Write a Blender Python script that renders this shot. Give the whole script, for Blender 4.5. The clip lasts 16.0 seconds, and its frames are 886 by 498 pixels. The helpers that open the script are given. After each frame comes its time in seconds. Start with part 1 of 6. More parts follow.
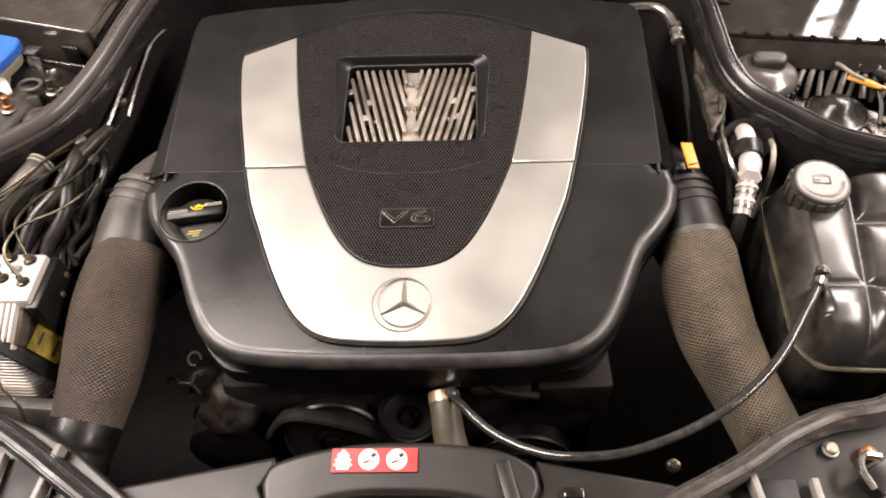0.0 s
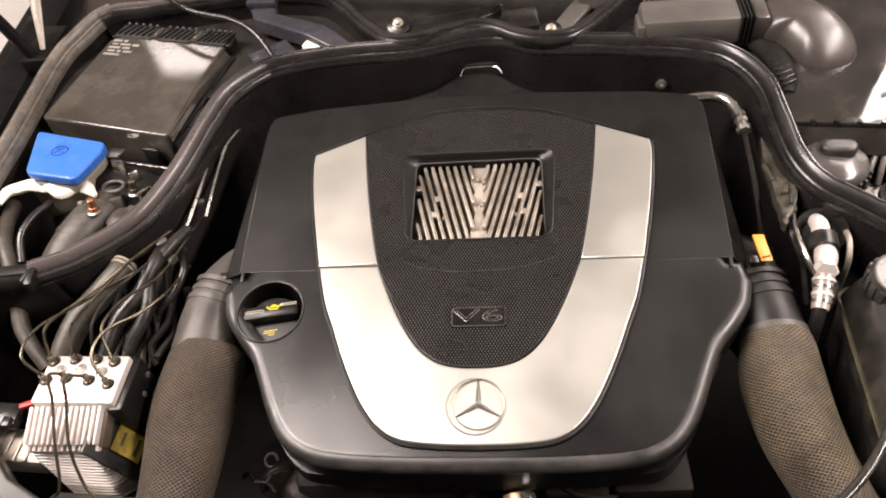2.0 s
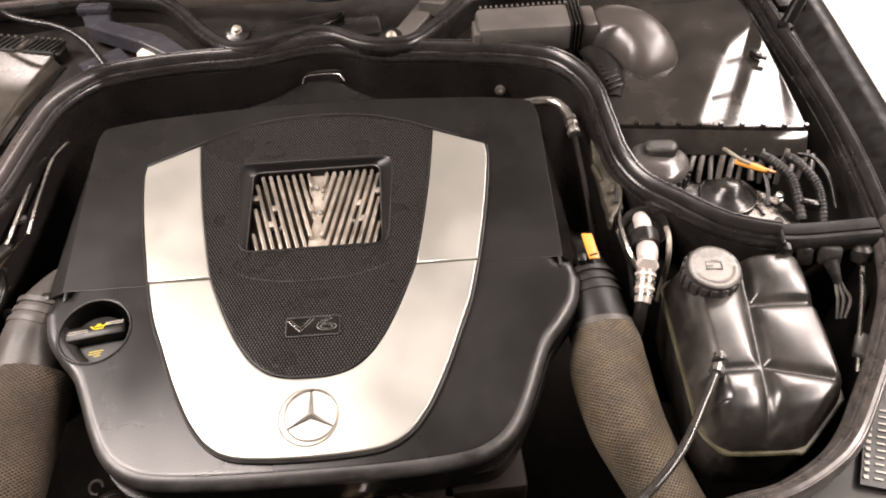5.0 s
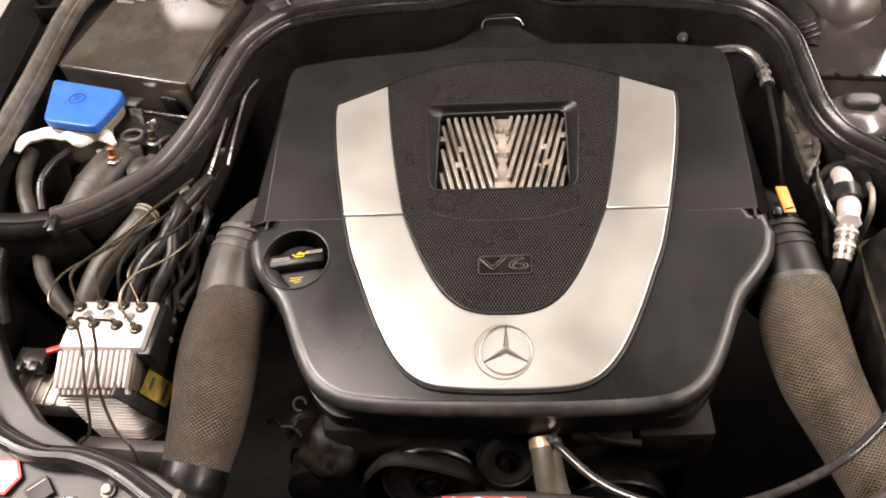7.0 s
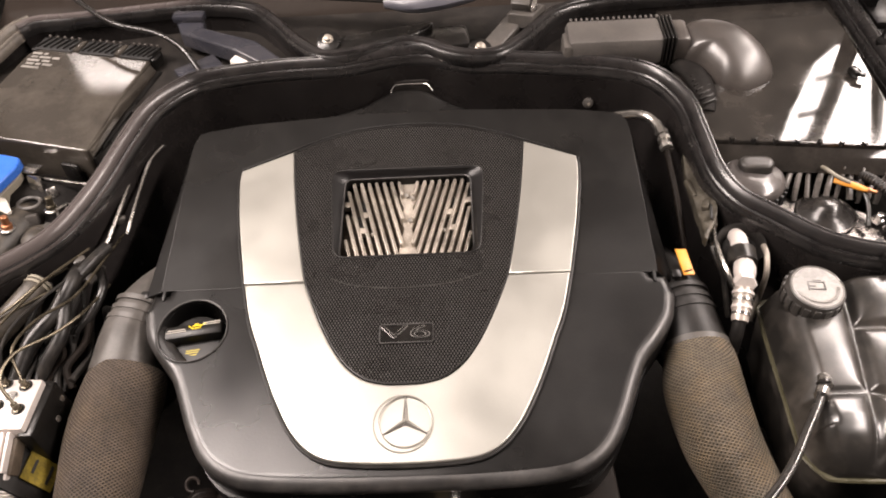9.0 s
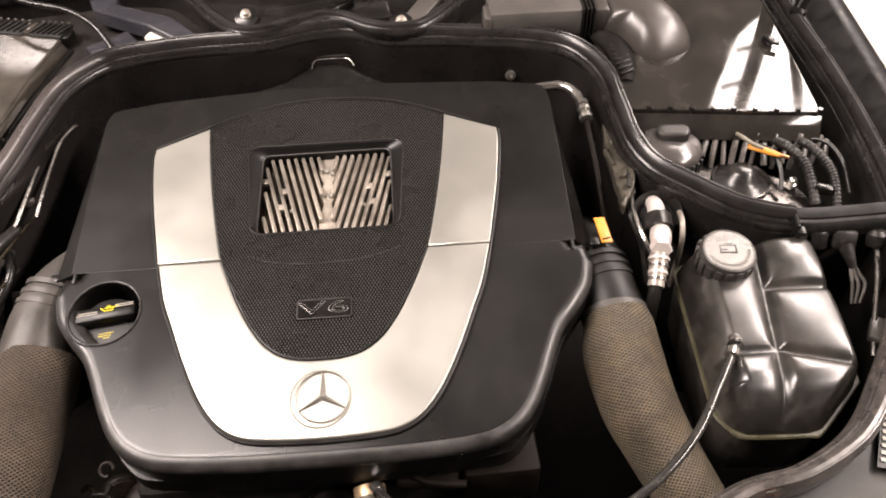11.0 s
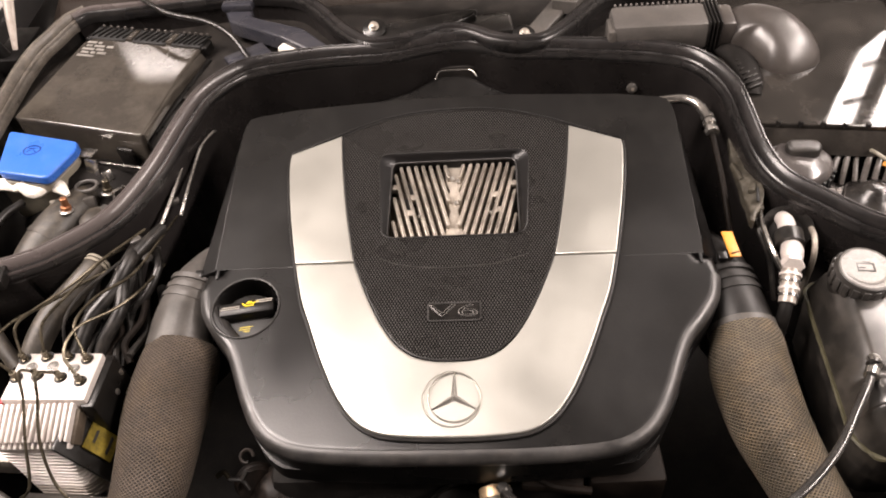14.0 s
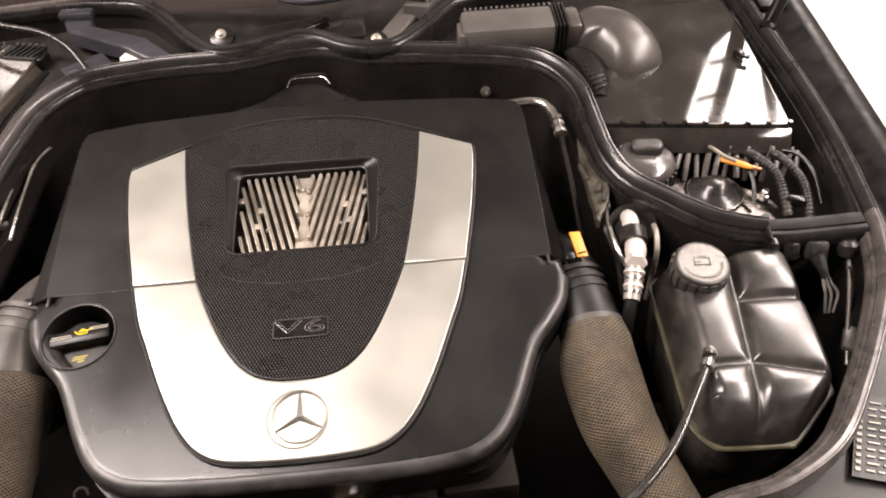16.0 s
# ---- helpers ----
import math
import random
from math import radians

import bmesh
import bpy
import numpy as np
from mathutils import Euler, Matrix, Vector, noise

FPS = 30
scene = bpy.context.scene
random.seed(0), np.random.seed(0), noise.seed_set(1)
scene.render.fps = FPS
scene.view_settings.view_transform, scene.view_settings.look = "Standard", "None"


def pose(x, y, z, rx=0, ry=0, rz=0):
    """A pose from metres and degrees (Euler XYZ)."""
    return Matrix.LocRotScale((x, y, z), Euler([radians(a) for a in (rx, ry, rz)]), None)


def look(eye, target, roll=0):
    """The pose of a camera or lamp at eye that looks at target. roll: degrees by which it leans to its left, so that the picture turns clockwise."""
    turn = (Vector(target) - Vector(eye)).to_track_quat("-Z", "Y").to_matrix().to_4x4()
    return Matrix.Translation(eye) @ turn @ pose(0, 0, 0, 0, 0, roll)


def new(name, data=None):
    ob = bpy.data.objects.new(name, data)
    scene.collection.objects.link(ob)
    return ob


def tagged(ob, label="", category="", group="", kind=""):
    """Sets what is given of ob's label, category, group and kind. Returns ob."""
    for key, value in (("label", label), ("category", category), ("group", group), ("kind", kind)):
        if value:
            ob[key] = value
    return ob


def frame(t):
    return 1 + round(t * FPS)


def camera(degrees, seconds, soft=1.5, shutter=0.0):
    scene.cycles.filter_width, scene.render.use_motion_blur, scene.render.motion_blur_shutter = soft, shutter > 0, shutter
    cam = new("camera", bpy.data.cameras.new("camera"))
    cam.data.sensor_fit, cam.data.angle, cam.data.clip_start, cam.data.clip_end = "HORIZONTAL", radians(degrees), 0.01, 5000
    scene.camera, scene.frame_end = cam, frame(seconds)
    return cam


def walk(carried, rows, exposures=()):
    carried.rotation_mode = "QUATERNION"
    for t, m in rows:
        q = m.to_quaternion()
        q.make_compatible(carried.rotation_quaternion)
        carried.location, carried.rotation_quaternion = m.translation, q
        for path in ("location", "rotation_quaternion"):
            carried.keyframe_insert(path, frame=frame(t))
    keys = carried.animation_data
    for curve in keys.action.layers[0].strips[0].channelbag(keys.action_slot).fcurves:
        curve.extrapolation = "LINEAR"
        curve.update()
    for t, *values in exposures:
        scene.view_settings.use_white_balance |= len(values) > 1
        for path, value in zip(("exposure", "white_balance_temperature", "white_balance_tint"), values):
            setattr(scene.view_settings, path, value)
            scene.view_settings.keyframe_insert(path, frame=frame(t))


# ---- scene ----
cam = camera(60.3, 16.0, soft=1.9)
PATH = [
    (0, (0.076, 0.066, 1.541), (-0.024, 1.271, -0.053), -4.6),
    (0.5, (0.052, 0.058, 1.549), (-0.152, 1.267, -0.031), -7.9),
    (1, (0.034, 0.069, 1.568), (-0.231, 1.322, 0.031), -10.0),
    (1.5, (0.037, 0.087, 1.572), (-0.226, 1.377, 0.067), -10.2),
    (2, (0.055, 0.096, 1.577), (-0.169, 1.407, 0.083), -9.3),
    (2.5, (0.068, 0.097, 1.58), (-0.103, 1.432, 0.101), -7.4),
    (3, (0.092, 0.099, 1.58), (-0.019, 1.455, 0.114), -6.0),
    (3.5, (0.114, 0.101, 1.579), (0.073, 1.468, 0.119), -5.0),
    (3.7, (0.125, 0.103, 1.578), (0.117, 1.47, 0.118), -4.5),
    (4.4, (0.139, 0.106, 1.575), (0.180, 1.464, 0.104), -3.5),
    (5.1, (0.122, 0.094, 1.567), (0.152, 1.414, 0.060), -3.0),
    (5.8, (0.08, 0.077, 1.558), (0.045, 1.345, 0.013), -3.1),
    (6, (0.054, 0.068, 1.559), (-0.037, 1.331, 0.01), -4.4),
    (6.5, (0.03, 0.071, 1.555), (-0.139, 1.299, -0.014), -6.5),
    (7, (0.018, 0.077, 1.572), (-0.185, 1.322, 0.019), -8.5),
    (7.5, (0.023, 0.087, 1.573), (-0.194, 1.372, 0.056), -9.0),
    (8, (0.037, 0.089, 1.571), (-0.151, 1.398, 0.07), -8.1),
    (8.5, (0.056, 0.093, 1.573), (-0.085, 1.427, 0.089), -6.8),
    (9, (0.071, 0.096, 1.569), (-0.004, 1.45, 0.098), -4.8),
    (9.5, (0.095, 0.1, 1.565), (0.078, 1.448, 0.088), -3.7),
    (9.7, (0.107, 0.102, 1.565), (0.11, 1.444, 0.083), -3.5),
    (10.4, (0.122, 0.101, 1.560), (0.168, 1.440, 0.074), -2.8),
    (11.1, (0.108, 0.085, 1.553), (0.138, 1.405, 0.048), -2.9),
    (11.8, (0.083, 0.066, 1.55), (0.061, 1.364, 0.028), -3.5),
    (12, (0.076, 0.065, 1.551), (0.023, 1.359, 0.026), -4.2),
    (12.5, (0.056, 0.059, 1.553), (-0.054, 1.36, 0.038), -5.6),
    (13, (0.047, 0.067, 1.564), (-0.098, 1.387, 0.069), -6.7),
    (13.5, (0.048, 0.072, 1.57), (-0.112, 1.418, 0.099), -6.9),
    (14, (0.052, 0.074, 1.568), (-0.1, 1.421, 0.098), -6.9),
    (14.5, (0.07, 0.081, 1.567), (-0.043, 1.426, 0.092), -6.4),
    (15, (0.096, 0.089, 1.568), (0.046, 1.437, 0.09), -5.4),
    (15.5, (0.117, 0.095, 1.568), (0.141, 1.446, 0.094), -4.1),
    (16, (0.123, 0.089, 1.557), (0.193, 1.435, 0.079), -2.7),
]
walk(cam, [(t, look(eye, target, roll)) for t, eye, target, roll in PATH], [(0, 0.0, 6500, 17), (16, 0.0, 6500, 17)])

from mathutils import geometry

# ---------------------------------------------------------------- world and light
world = bpy.data.worlds.new("world")
scene.world = world
world.use_nodes = True
world.node_tree.nodes["Background"].inputs[0].default_value = (1.0, 0.97, 0.93, 1)
world.node_tree.nodes["Background"].inputs[1].default_value = 0.35


def lamp(name, loc, target, size_x, size_y, watts, color=(1.0, 0.955, 0.90), turn=0):
    data = bpy.data.lights.new(name, "AREA")
    data.shape, data.size, data.size_y, data.energy, data.color = "RECTANGLE", size_x, size_y, watts, color
    ob = new(name, data)
    ob.matrix_world = look(loc, target, turn)
    return ob


WARM = (1.0, 0.900, 0.802)
# no lamp is in view; these unseen ones were placed by their highlights
lamp("unseen_light", (-1.10, 0.62, 2.97), (-1.10, 0.62, 0), 1.1, 0.40, 80, WARM)
# stands in for the brightness reflected beside the hood on the box lid
lamp("unseen_light", (1.98, 2.92, 2.97), (1.98, 2.92, 0), 1.05, 1.66, 185, WARM)
# added for the pale patch reflected in the fuse box lid
lamp("unseen_light", (-1.95, 3.60, 2.97), (-1.95, 3.60, 0), 0.50, 0.34, 12, WARM)
lamp("unseen_light", (2.15, 0.95, 2.97), (2.15, 0.95, 0), 0.40, 1.7, 128, WARM)
lamp("unseen_light", (-2.2, 0.6, 2.97), (-2.2, 0.6, 0), 0.40, 1.5, 132, WARM)
# added to brighten the hose and seal on the right
lamp("unseen_light", (2.3, -0.6, 2.97), (2.3, -0.6, 0), 0.40, 1.2, 85, WARM)
# added so that a white wedge is reflected in the control box lid
lamp("unseen_light", (1.36, 4.18, 2.97), (1.36, 4.18, 0), 0.66, 0.40, 26, WARM)


# ---------------------------------------------------------------- materials
def material(name, base, rough=0.5, metal=0.0, vary=0.25, scale=18.0, fine=300.0, bump=0.15, depth=0.0006, dust=None, dust_amount=0.35, coat=0.0, rough_vary=0.12, spec=0.5, reach=None):
    m = bpy.data.materials.new(name)
    m.use_nodes = True
    nt = m.node_tree
    nodes, link = nt.nodes, nt.links.new
    p = nodes["Principled BSDF"]
    p.inputs["Metallic"].default_value = metal
    p.inputs["Coat Weight"].default_value = coat
    p.inputs["Specular IOR Level"].default_value = spec
    co = nodes.new("ShaderNodeTexCoord")
    big = nodes.new("ShaderNodeTexNoise")
    big.inputs["Scale"].default_value, big.inputs["Detail"].default_value = scale, 5
    small = nodes.new("ShaderNodeTexNoise")
    small.inputs["Scale"].default_value, small.inputs["Detail"].default_value = fine, 3
    link(co.outputs["Object"], big.inputs["Vector"])
    link(co.outputs["Object"], small.inputs["Vector"])
    ramp = nodes.new("ShaderNodeMapRange")
    ramp.inputs["From Min"].default_value, ramp.inputs["From Max"].default_value = 0.3, 0.7
    ramp.inputs["To Min"].default_value, ramp.inputs["To Max"].default_value = 1 - vary, 1 + vary
    link(big.outputs["Fac"], ramp.inputs["Value"])
    grain = nodes.new("ShaderNodeMapRange")
    grain.inputs["From Min"].default_value, grain.inputs["From Max"].default_value = 0.3, 0.7
    grain.inputs["To Min"].default_value, grain.inputs["To Max"].default_value = 1 - vary * 0.5, 1 + vary * 0.5
    link(small.outputs["Fac"], grain.inputs["Value"])
    times = nodes.new("ShaderNodeMath")
    times.operation = "MULTIPLY"
    link(ramp.outputs[0], times.inputs[0])
    link(grain.outputs[0], times.inputs[1])
    tone = nodes.new("ShaderNodeVectorMath")
    tone.operation = "SCALE"
    tone.inputs[0].default_value = base
    link(times.outputs[0], tone.inputs["Scale"])
    colour = tone.outputs[0]
    if dust:
        spots = nodes.new("ShaderNodeTexNoise")
        spots.inputs["Scale"].default_value, spots.inputs["Detail"].default_value, spots.inputs["Roughness"].default_value = scale * 2.3, 8, 0.7
        link(co.outputs["Object"], spots.inputs["Vector"])
        cut = nodes.new("ShaderNodeMapRange")
        cut.inputs["From Min"].default_value, cut.inputs["From Max"].default_value = 0.45, 0.75
        cut.inputs["To Min"].default_value, cut.inputs["To Max"].default_value = 0.0, dust_amount
        link(spots.outputs["Fac"], cut.inputs["Value"])
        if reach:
            # dust colour also rises along x: the lit side is painted paler
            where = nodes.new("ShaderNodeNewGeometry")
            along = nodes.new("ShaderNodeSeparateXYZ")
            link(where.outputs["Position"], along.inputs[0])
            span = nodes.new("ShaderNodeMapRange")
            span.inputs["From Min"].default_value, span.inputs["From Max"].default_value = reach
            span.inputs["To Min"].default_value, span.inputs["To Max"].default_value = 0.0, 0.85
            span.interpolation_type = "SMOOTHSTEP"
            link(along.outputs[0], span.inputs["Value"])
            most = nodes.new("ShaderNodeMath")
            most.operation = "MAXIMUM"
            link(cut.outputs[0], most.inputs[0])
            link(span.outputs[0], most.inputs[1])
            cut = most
        mix = nodes.new("ShaderNodeMix")
        mix.data_type = "RGBA"
        mix.inputs["B"].default_value = (*dust, 1)
        link(cut.outputs[0], mix.inputs["Factor"])
        link(colour, mix.inputs["A"])
        colour = mix.outputs["Result"]
    link(colour, p.inputs["Base Color"])
    gloss = nodes.new("ShaderNodeMapRange")
    gloss.inputs["From Min"].default_value, gloss.inputs["From Max"].default_value = 0.3, 0.7
    gloss.inputs["To Min"].default_value, gloss.inputs["To Max"].default_value = max(rough - rough_vary, 0.03), min(rough + rough_vary, 1)
    link(big.outputs["Fac"], gloss.inputs["Value"])
    link(gloss.outputs[0], p.inputs["Roughness"])
    if bump:
        b = nodes.new("ShaderNodeBump")
        b.inputs["Strength"].default_value, b.inputs["Distance"].default_value = bump, depth
        link(small.outputs["Fac"], b.inputs["Height"])
        link(b.outputs[0], p.inputs["Normal"])
    return m


def weave(m, kind, pitch, depth, strength=1.0, slant=1.55, low=0.35, high=1.25):
    """Adds a woven relief, or one of staggered dots, of that pitch, in metres, to a material; u and v come from the mesh's UV map, in metres."""
    nodes, link = m.node_tree.nodes, m.node_tree.links.new
    p = nodes["Principled BSDF"]
    uv = nodes.new("ShaderNodeUVMap")
    if kind == "dots":
        sep = nodes.new("ShaderNodeSeparateXYZ")
        link(uv.outputs[0], sep.inputs[0])
        waves = []
        for k, span in ((0, pitch * 0.5), (1, pitch * 0.85)):
            s = nodes.new("ShaderNodeMath")
            s.operation = "MULTIPLY"
            s.inputs[1].default_value = math.pi / span
            link(sep.outputs[k], s.inputs[0])
            w = nodes.new("ShaderNodeMath")
            w.operation = "COSINE"
            link(s.outputs[0], w.inputs[0])
            waves.append(w)
        both = nodes.new("ShaderNodeMath")
        both.operation = "MULTIPLY"
        link(waves[0].outputs[0], both.inputs[0])
        link(waves[1].outputs[0], both.inputs[1])
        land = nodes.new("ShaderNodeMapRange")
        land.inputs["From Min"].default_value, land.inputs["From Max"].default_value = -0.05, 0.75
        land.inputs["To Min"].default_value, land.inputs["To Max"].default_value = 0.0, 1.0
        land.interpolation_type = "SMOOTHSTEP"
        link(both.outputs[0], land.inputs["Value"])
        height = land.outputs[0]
        # dots are brightened and hollows darkened in the colour, as lit relief
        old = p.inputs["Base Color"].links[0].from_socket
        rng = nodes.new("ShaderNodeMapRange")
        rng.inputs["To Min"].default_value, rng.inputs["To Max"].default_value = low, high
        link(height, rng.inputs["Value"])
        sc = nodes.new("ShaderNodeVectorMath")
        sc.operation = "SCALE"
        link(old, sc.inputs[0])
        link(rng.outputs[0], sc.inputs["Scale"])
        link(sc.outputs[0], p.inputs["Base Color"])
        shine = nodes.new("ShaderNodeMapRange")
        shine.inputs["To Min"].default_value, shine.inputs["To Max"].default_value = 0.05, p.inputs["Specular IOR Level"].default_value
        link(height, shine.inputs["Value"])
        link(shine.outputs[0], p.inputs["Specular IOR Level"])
    else:
        sep = nodes.new("ShaderNodeSeparateXYZ")
        link(uv.outputs[0], sep.inputs[0])
        waves = []
        for k, sign in ((0, 1), (1, -1)):
            a = nodes.new("ShaderNodeMath")
            a.operation = "MULTIPLY_ADD"
            link(sep.outputs[1], a.inputs[0])
            a.inputs[1].default_value = sign * slant
            link(sep.outputs[0], a.inputs[2])
            s = nodes.new("ShaderNodeMath")
            s.operation = "MULTIPLY"
            s.inputs[1].default_value = 2 * math.pi / pitch
            link(a.outputs[0], s.inputs[0])
            w = nodes.new("ShaderNodeMath")
            w.operation = "SINE"
            link(s.outputs[0], w.inputs[0])
            waves.append(w)
        both = nodes.new("ShaderNodeMath")
        both.operation = "MAXIMUM"
        link(waves[0].outputs[0], both.inputs[0])
        link(waves[1].outputs[0], both.inputs[1])
        height = both.outputs[0]
        # threads are paler than the gaps between them
        old = p.inputs["Base Color"].links[0].from_socket
        rng = nodes.new("ShaderNodeMapRange")
        rng.inputs["From Min"].default_value, rng.inputs["From Max"].default_value = -0.4, 1.0
        rng.inputs["To Min"].default_value, rng.inputs["To Max"].default_value = low, high
        link(height, rng.inputs["Value"])
        sc = nodes.new("ShaderNodeVectorMath")
        sc.operation = "SCALE"
        link(old, sc.inputs[0])
        link(rng.outputs[0], sc.inputs["Scale"])
        link(sc.outputs[0], p.inputs["Base Color"])
    b = nodes.new("ShaderNodeBump")
    b.inputs["Strength"].default_value, b.inputs["Distance"].default_value = strength, depth
    link(height, b.inputs["Height"])
    if p.inputs["Normal"].links:
        link(p.inputs["Normal"].links[0].from_socket, b.inputs["Normal"])
    link(b.outputs[0], p.inputs["Normal"])
    return m


DUST = (0.19, 0.165, 0.14)
COVER = material("cover_plastic", (0.0040, 0.0037, 0.0036), 0.31, vary=0.15, scale=8, fine=420, bump=0.16, depth=0.0005, dust=(0.070, 0.066, 0.060), dust_amount=0.10, rough_vary=0.09, spec=0.46)
FRAMEBLACK = material("smooth_frame_black", (0.0055, 0.0050, 0.0050), 0.33, vary=0.10, scale=40, bump=0.02, rough_vary=0.04, spec=0.30)
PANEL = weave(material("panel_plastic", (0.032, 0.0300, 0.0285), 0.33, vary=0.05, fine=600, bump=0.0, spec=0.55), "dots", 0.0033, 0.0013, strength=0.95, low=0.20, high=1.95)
SILVER = material("satin_silver", (0.462, 0.456, 0.420), 0.36, metal=0.75, vary=0.05, scale=11, fine=1400, bump=0.10, depth=0.0002, rough_vary=0.08)
CHROME = material("emblem_metal", (0.50, 0.485, 0.46), 0.22, metal=0.9, vary=0.05, bump=0.03)
# plain black laid on surfaces for the darkness inside slots, vents and holes
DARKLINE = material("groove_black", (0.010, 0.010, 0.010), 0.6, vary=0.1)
PLASTIC = material("black_plastic", (0.0065, 0.006, 0.0056), 0.30, vary=0.25, scale=16, fine=500, dust=DUST, dust_amount=0.06, spec=0.5, bump=0.08)
PLASTIC_DUSTY = material("dusty_plastic", (0.0115, 0.0102, 0.0088), 0.42, vary=0.35, scale=7, fine=400, dust=(0.17, 0.145, 0.115), dust_amount=0.10, spec=0.45, bump=0.03)
FUSELID = material("dusty_lid_plastic", (0.036, 0.0312, 0.026), 0.15, vary=0.12, scale=4, fine=400, dust=(0.13, 0.115, 0.095), dust_amount=0.5, spec=0.5, bump=0.03, rough_vary=0.05)
BOXLID = material("glossy_lid", (0.020, 0.0178, 0.0158), 0.07, vary=0.2, scale=12, bump=0.02, rough_vary=0.05, dust=DUST, dust_amount=0.10)
DUCTBEND = material("satin_duct", (0.042, 0.036, 0.0325), 0.36, vary=0.15, scale=14, bump=0.04, rough_vary=0.05, dust=DUST, dust_amount=0.15, spec=0.9)
CANISTER = material("grey_canister", (0.060, 0.054, 0.052), 0.26, vary=0.25, scale=20, bump=0.05, dust=DUST, dust_amount=0.2, spec=0.7)
CAPSIDE = material("dark_cap_plastic", (0.030, 0.028, 0.026), 0.4, vary=0.2, scale=30, dust=DUST, dust_amount=0.2)
# paler than the cover, so that rims keep their highlight in the colour
RIM = material("pale_rim_plastic", (0.016, 0.0150, 0.0145), 0.43, vary=0.3, scale=30, bump=0.03, dust=(0.10, 0.09, 0.08), dust_amount=0.3, spec=0.7)
LOOM = material("taped_loom", (0.012, 0.0112, 0.0105), 0.45, vary=0.4, scale=60, bump=0.1, dust=DUST, dust_amount=0.2)
DOME = material("dark_dome", (0.018, 0.0165, 0.0155), 0.30, vary=0.2, scale=20, dust=DUST, dust_amount=0.1)
COLLAR = material("dull_collar_plastic", (0.008, 0.0073, 0.0068), 0.46, vary=0.25, scale=30, dust=DUST, dust_amount=0.04, spec=0.35)
GLOSS = material("glossy_black", (0.010, 0.0095, 0.009), 0.07, vary=0.2, scale=12, bump=0.02, rough_vary=0.05, dust=DUST, dust_amount=0.06)
# reach paints the west stretch paler, as light falls on it
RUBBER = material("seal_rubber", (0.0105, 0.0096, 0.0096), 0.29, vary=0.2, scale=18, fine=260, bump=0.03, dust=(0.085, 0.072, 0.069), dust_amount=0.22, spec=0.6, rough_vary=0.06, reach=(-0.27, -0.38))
RUBBER_DUSTY = material("dusty_seal_rubber", (0.10, 0.090, 0.078), 0.36, vary=0.35, scale=40, fine=260, bump=0.05, dust=(0.26, 0.22, 0.175), dust_amount=0.5, spec=0.5)
RUBBER_DARK = material("dark_seal_rubber", (0.019, 0.0184, 0.0189), 0.34, vary=0.25, scale=40, fine=260, bump=0.03, dust=(0.12, 0.11, 0.105), dust_amount=0.25, spec=0.45)
JOINTBLACK = material("moulded_black_rubber", (0.006, 0.0057, 0.0056), 0.42, vary=0.2, scale=30, dust=DUST, dust_amount=0.05, spec=0.10)
RUBBER_WORN = material("worn_seal_rubber", (0.050, 0.0445, 0.0415), 0.33, vary=0.3, scale=40, fine=260, bump=0.05, dust=(0.20, 0.172, 0.150), dust_amount=0.45, spec=0.7)
# darker than the bulb's rubber; the shade on the inner lip is in it
FLANK = material("seal_flank_rubber", (0.0085, 0.0079, 0.0078), 0.28, vary=0.2, scale=24, bump=0.02, dust=(0.080, 0.070, 0.067), dust_amount=0.16, spec=0.6)
HOSE = material("hose_rubber", (0.0085, 0.0079, 0.0073), 0.40, vary=0.4, scale=30, dust=DUST, dust_amount=0.16, spec=0.45)
GREYDUCT = material("grey_duct", (0.058, 0.0535, 0.049), 0.42, vary=0.25, scale=20, dust=DUST, dust_amount=0.2, spec=0.45)
MESH = weave(material("woven_sleeve", (0.092, 0.071, 0.054), 0.7, vary=0.36, scale=12, fine=200, bump=0.0, dust=(0.15, 0.105, 0.06), dust_amount=0.5), "threads", 0.0053, 0.0016, low=0.24, high=1.44)
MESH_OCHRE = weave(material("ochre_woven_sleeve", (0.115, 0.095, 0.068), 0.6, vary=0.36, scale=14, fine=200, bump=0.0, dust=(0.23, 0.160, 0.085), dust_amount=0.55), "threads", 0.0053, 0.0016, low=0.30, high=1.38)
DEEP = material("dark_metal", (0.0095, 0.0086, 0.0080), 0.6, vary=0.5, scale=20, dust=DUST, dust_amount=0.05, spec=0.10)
CAPBLACK = material("cap_black", (0.0045, 0.0042, 0.0039), 0.36, vary=0.2, scale=60, bump=0.05, dust=DUST, dust_amount=0.03, spec=0.4)
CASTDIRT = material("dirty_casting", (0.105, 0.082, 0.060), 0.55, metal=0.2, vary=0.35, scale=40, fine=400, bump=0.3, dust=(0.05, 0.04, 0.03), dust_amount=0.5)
CAST = material("cast_aluminium", (0.36, 0.325, 0.28), 0.45, metal=0.6, vary=0.34, scale=30, fine=500, bump=0.3, dust=(0.26, 0.22, 0.17), dust_amount=0.5)
ALU = material("block_aluminium", (0.66, 0.61, 0.575), 0.40, metal=0.3, vary=0.10, scale=30, fine=500, bump=0.2, dust=(0.32, 0.27, 0.22), dust_amount=0.2)
BADGE = material("badge_metal", (0.26, 0.25, 0.24), 0.28, metal=0.8, vary=0.1, bump=0.02)
ALU_DULL = material("dull_dusty_aluminium", (0.36, 0.32, 0.285), 0.42, metal=0.3, vary=0.2, scale=30, fine=500, bump=0.2, dust=(0.16, 0.13, 0.10), dust_amount=0.4)
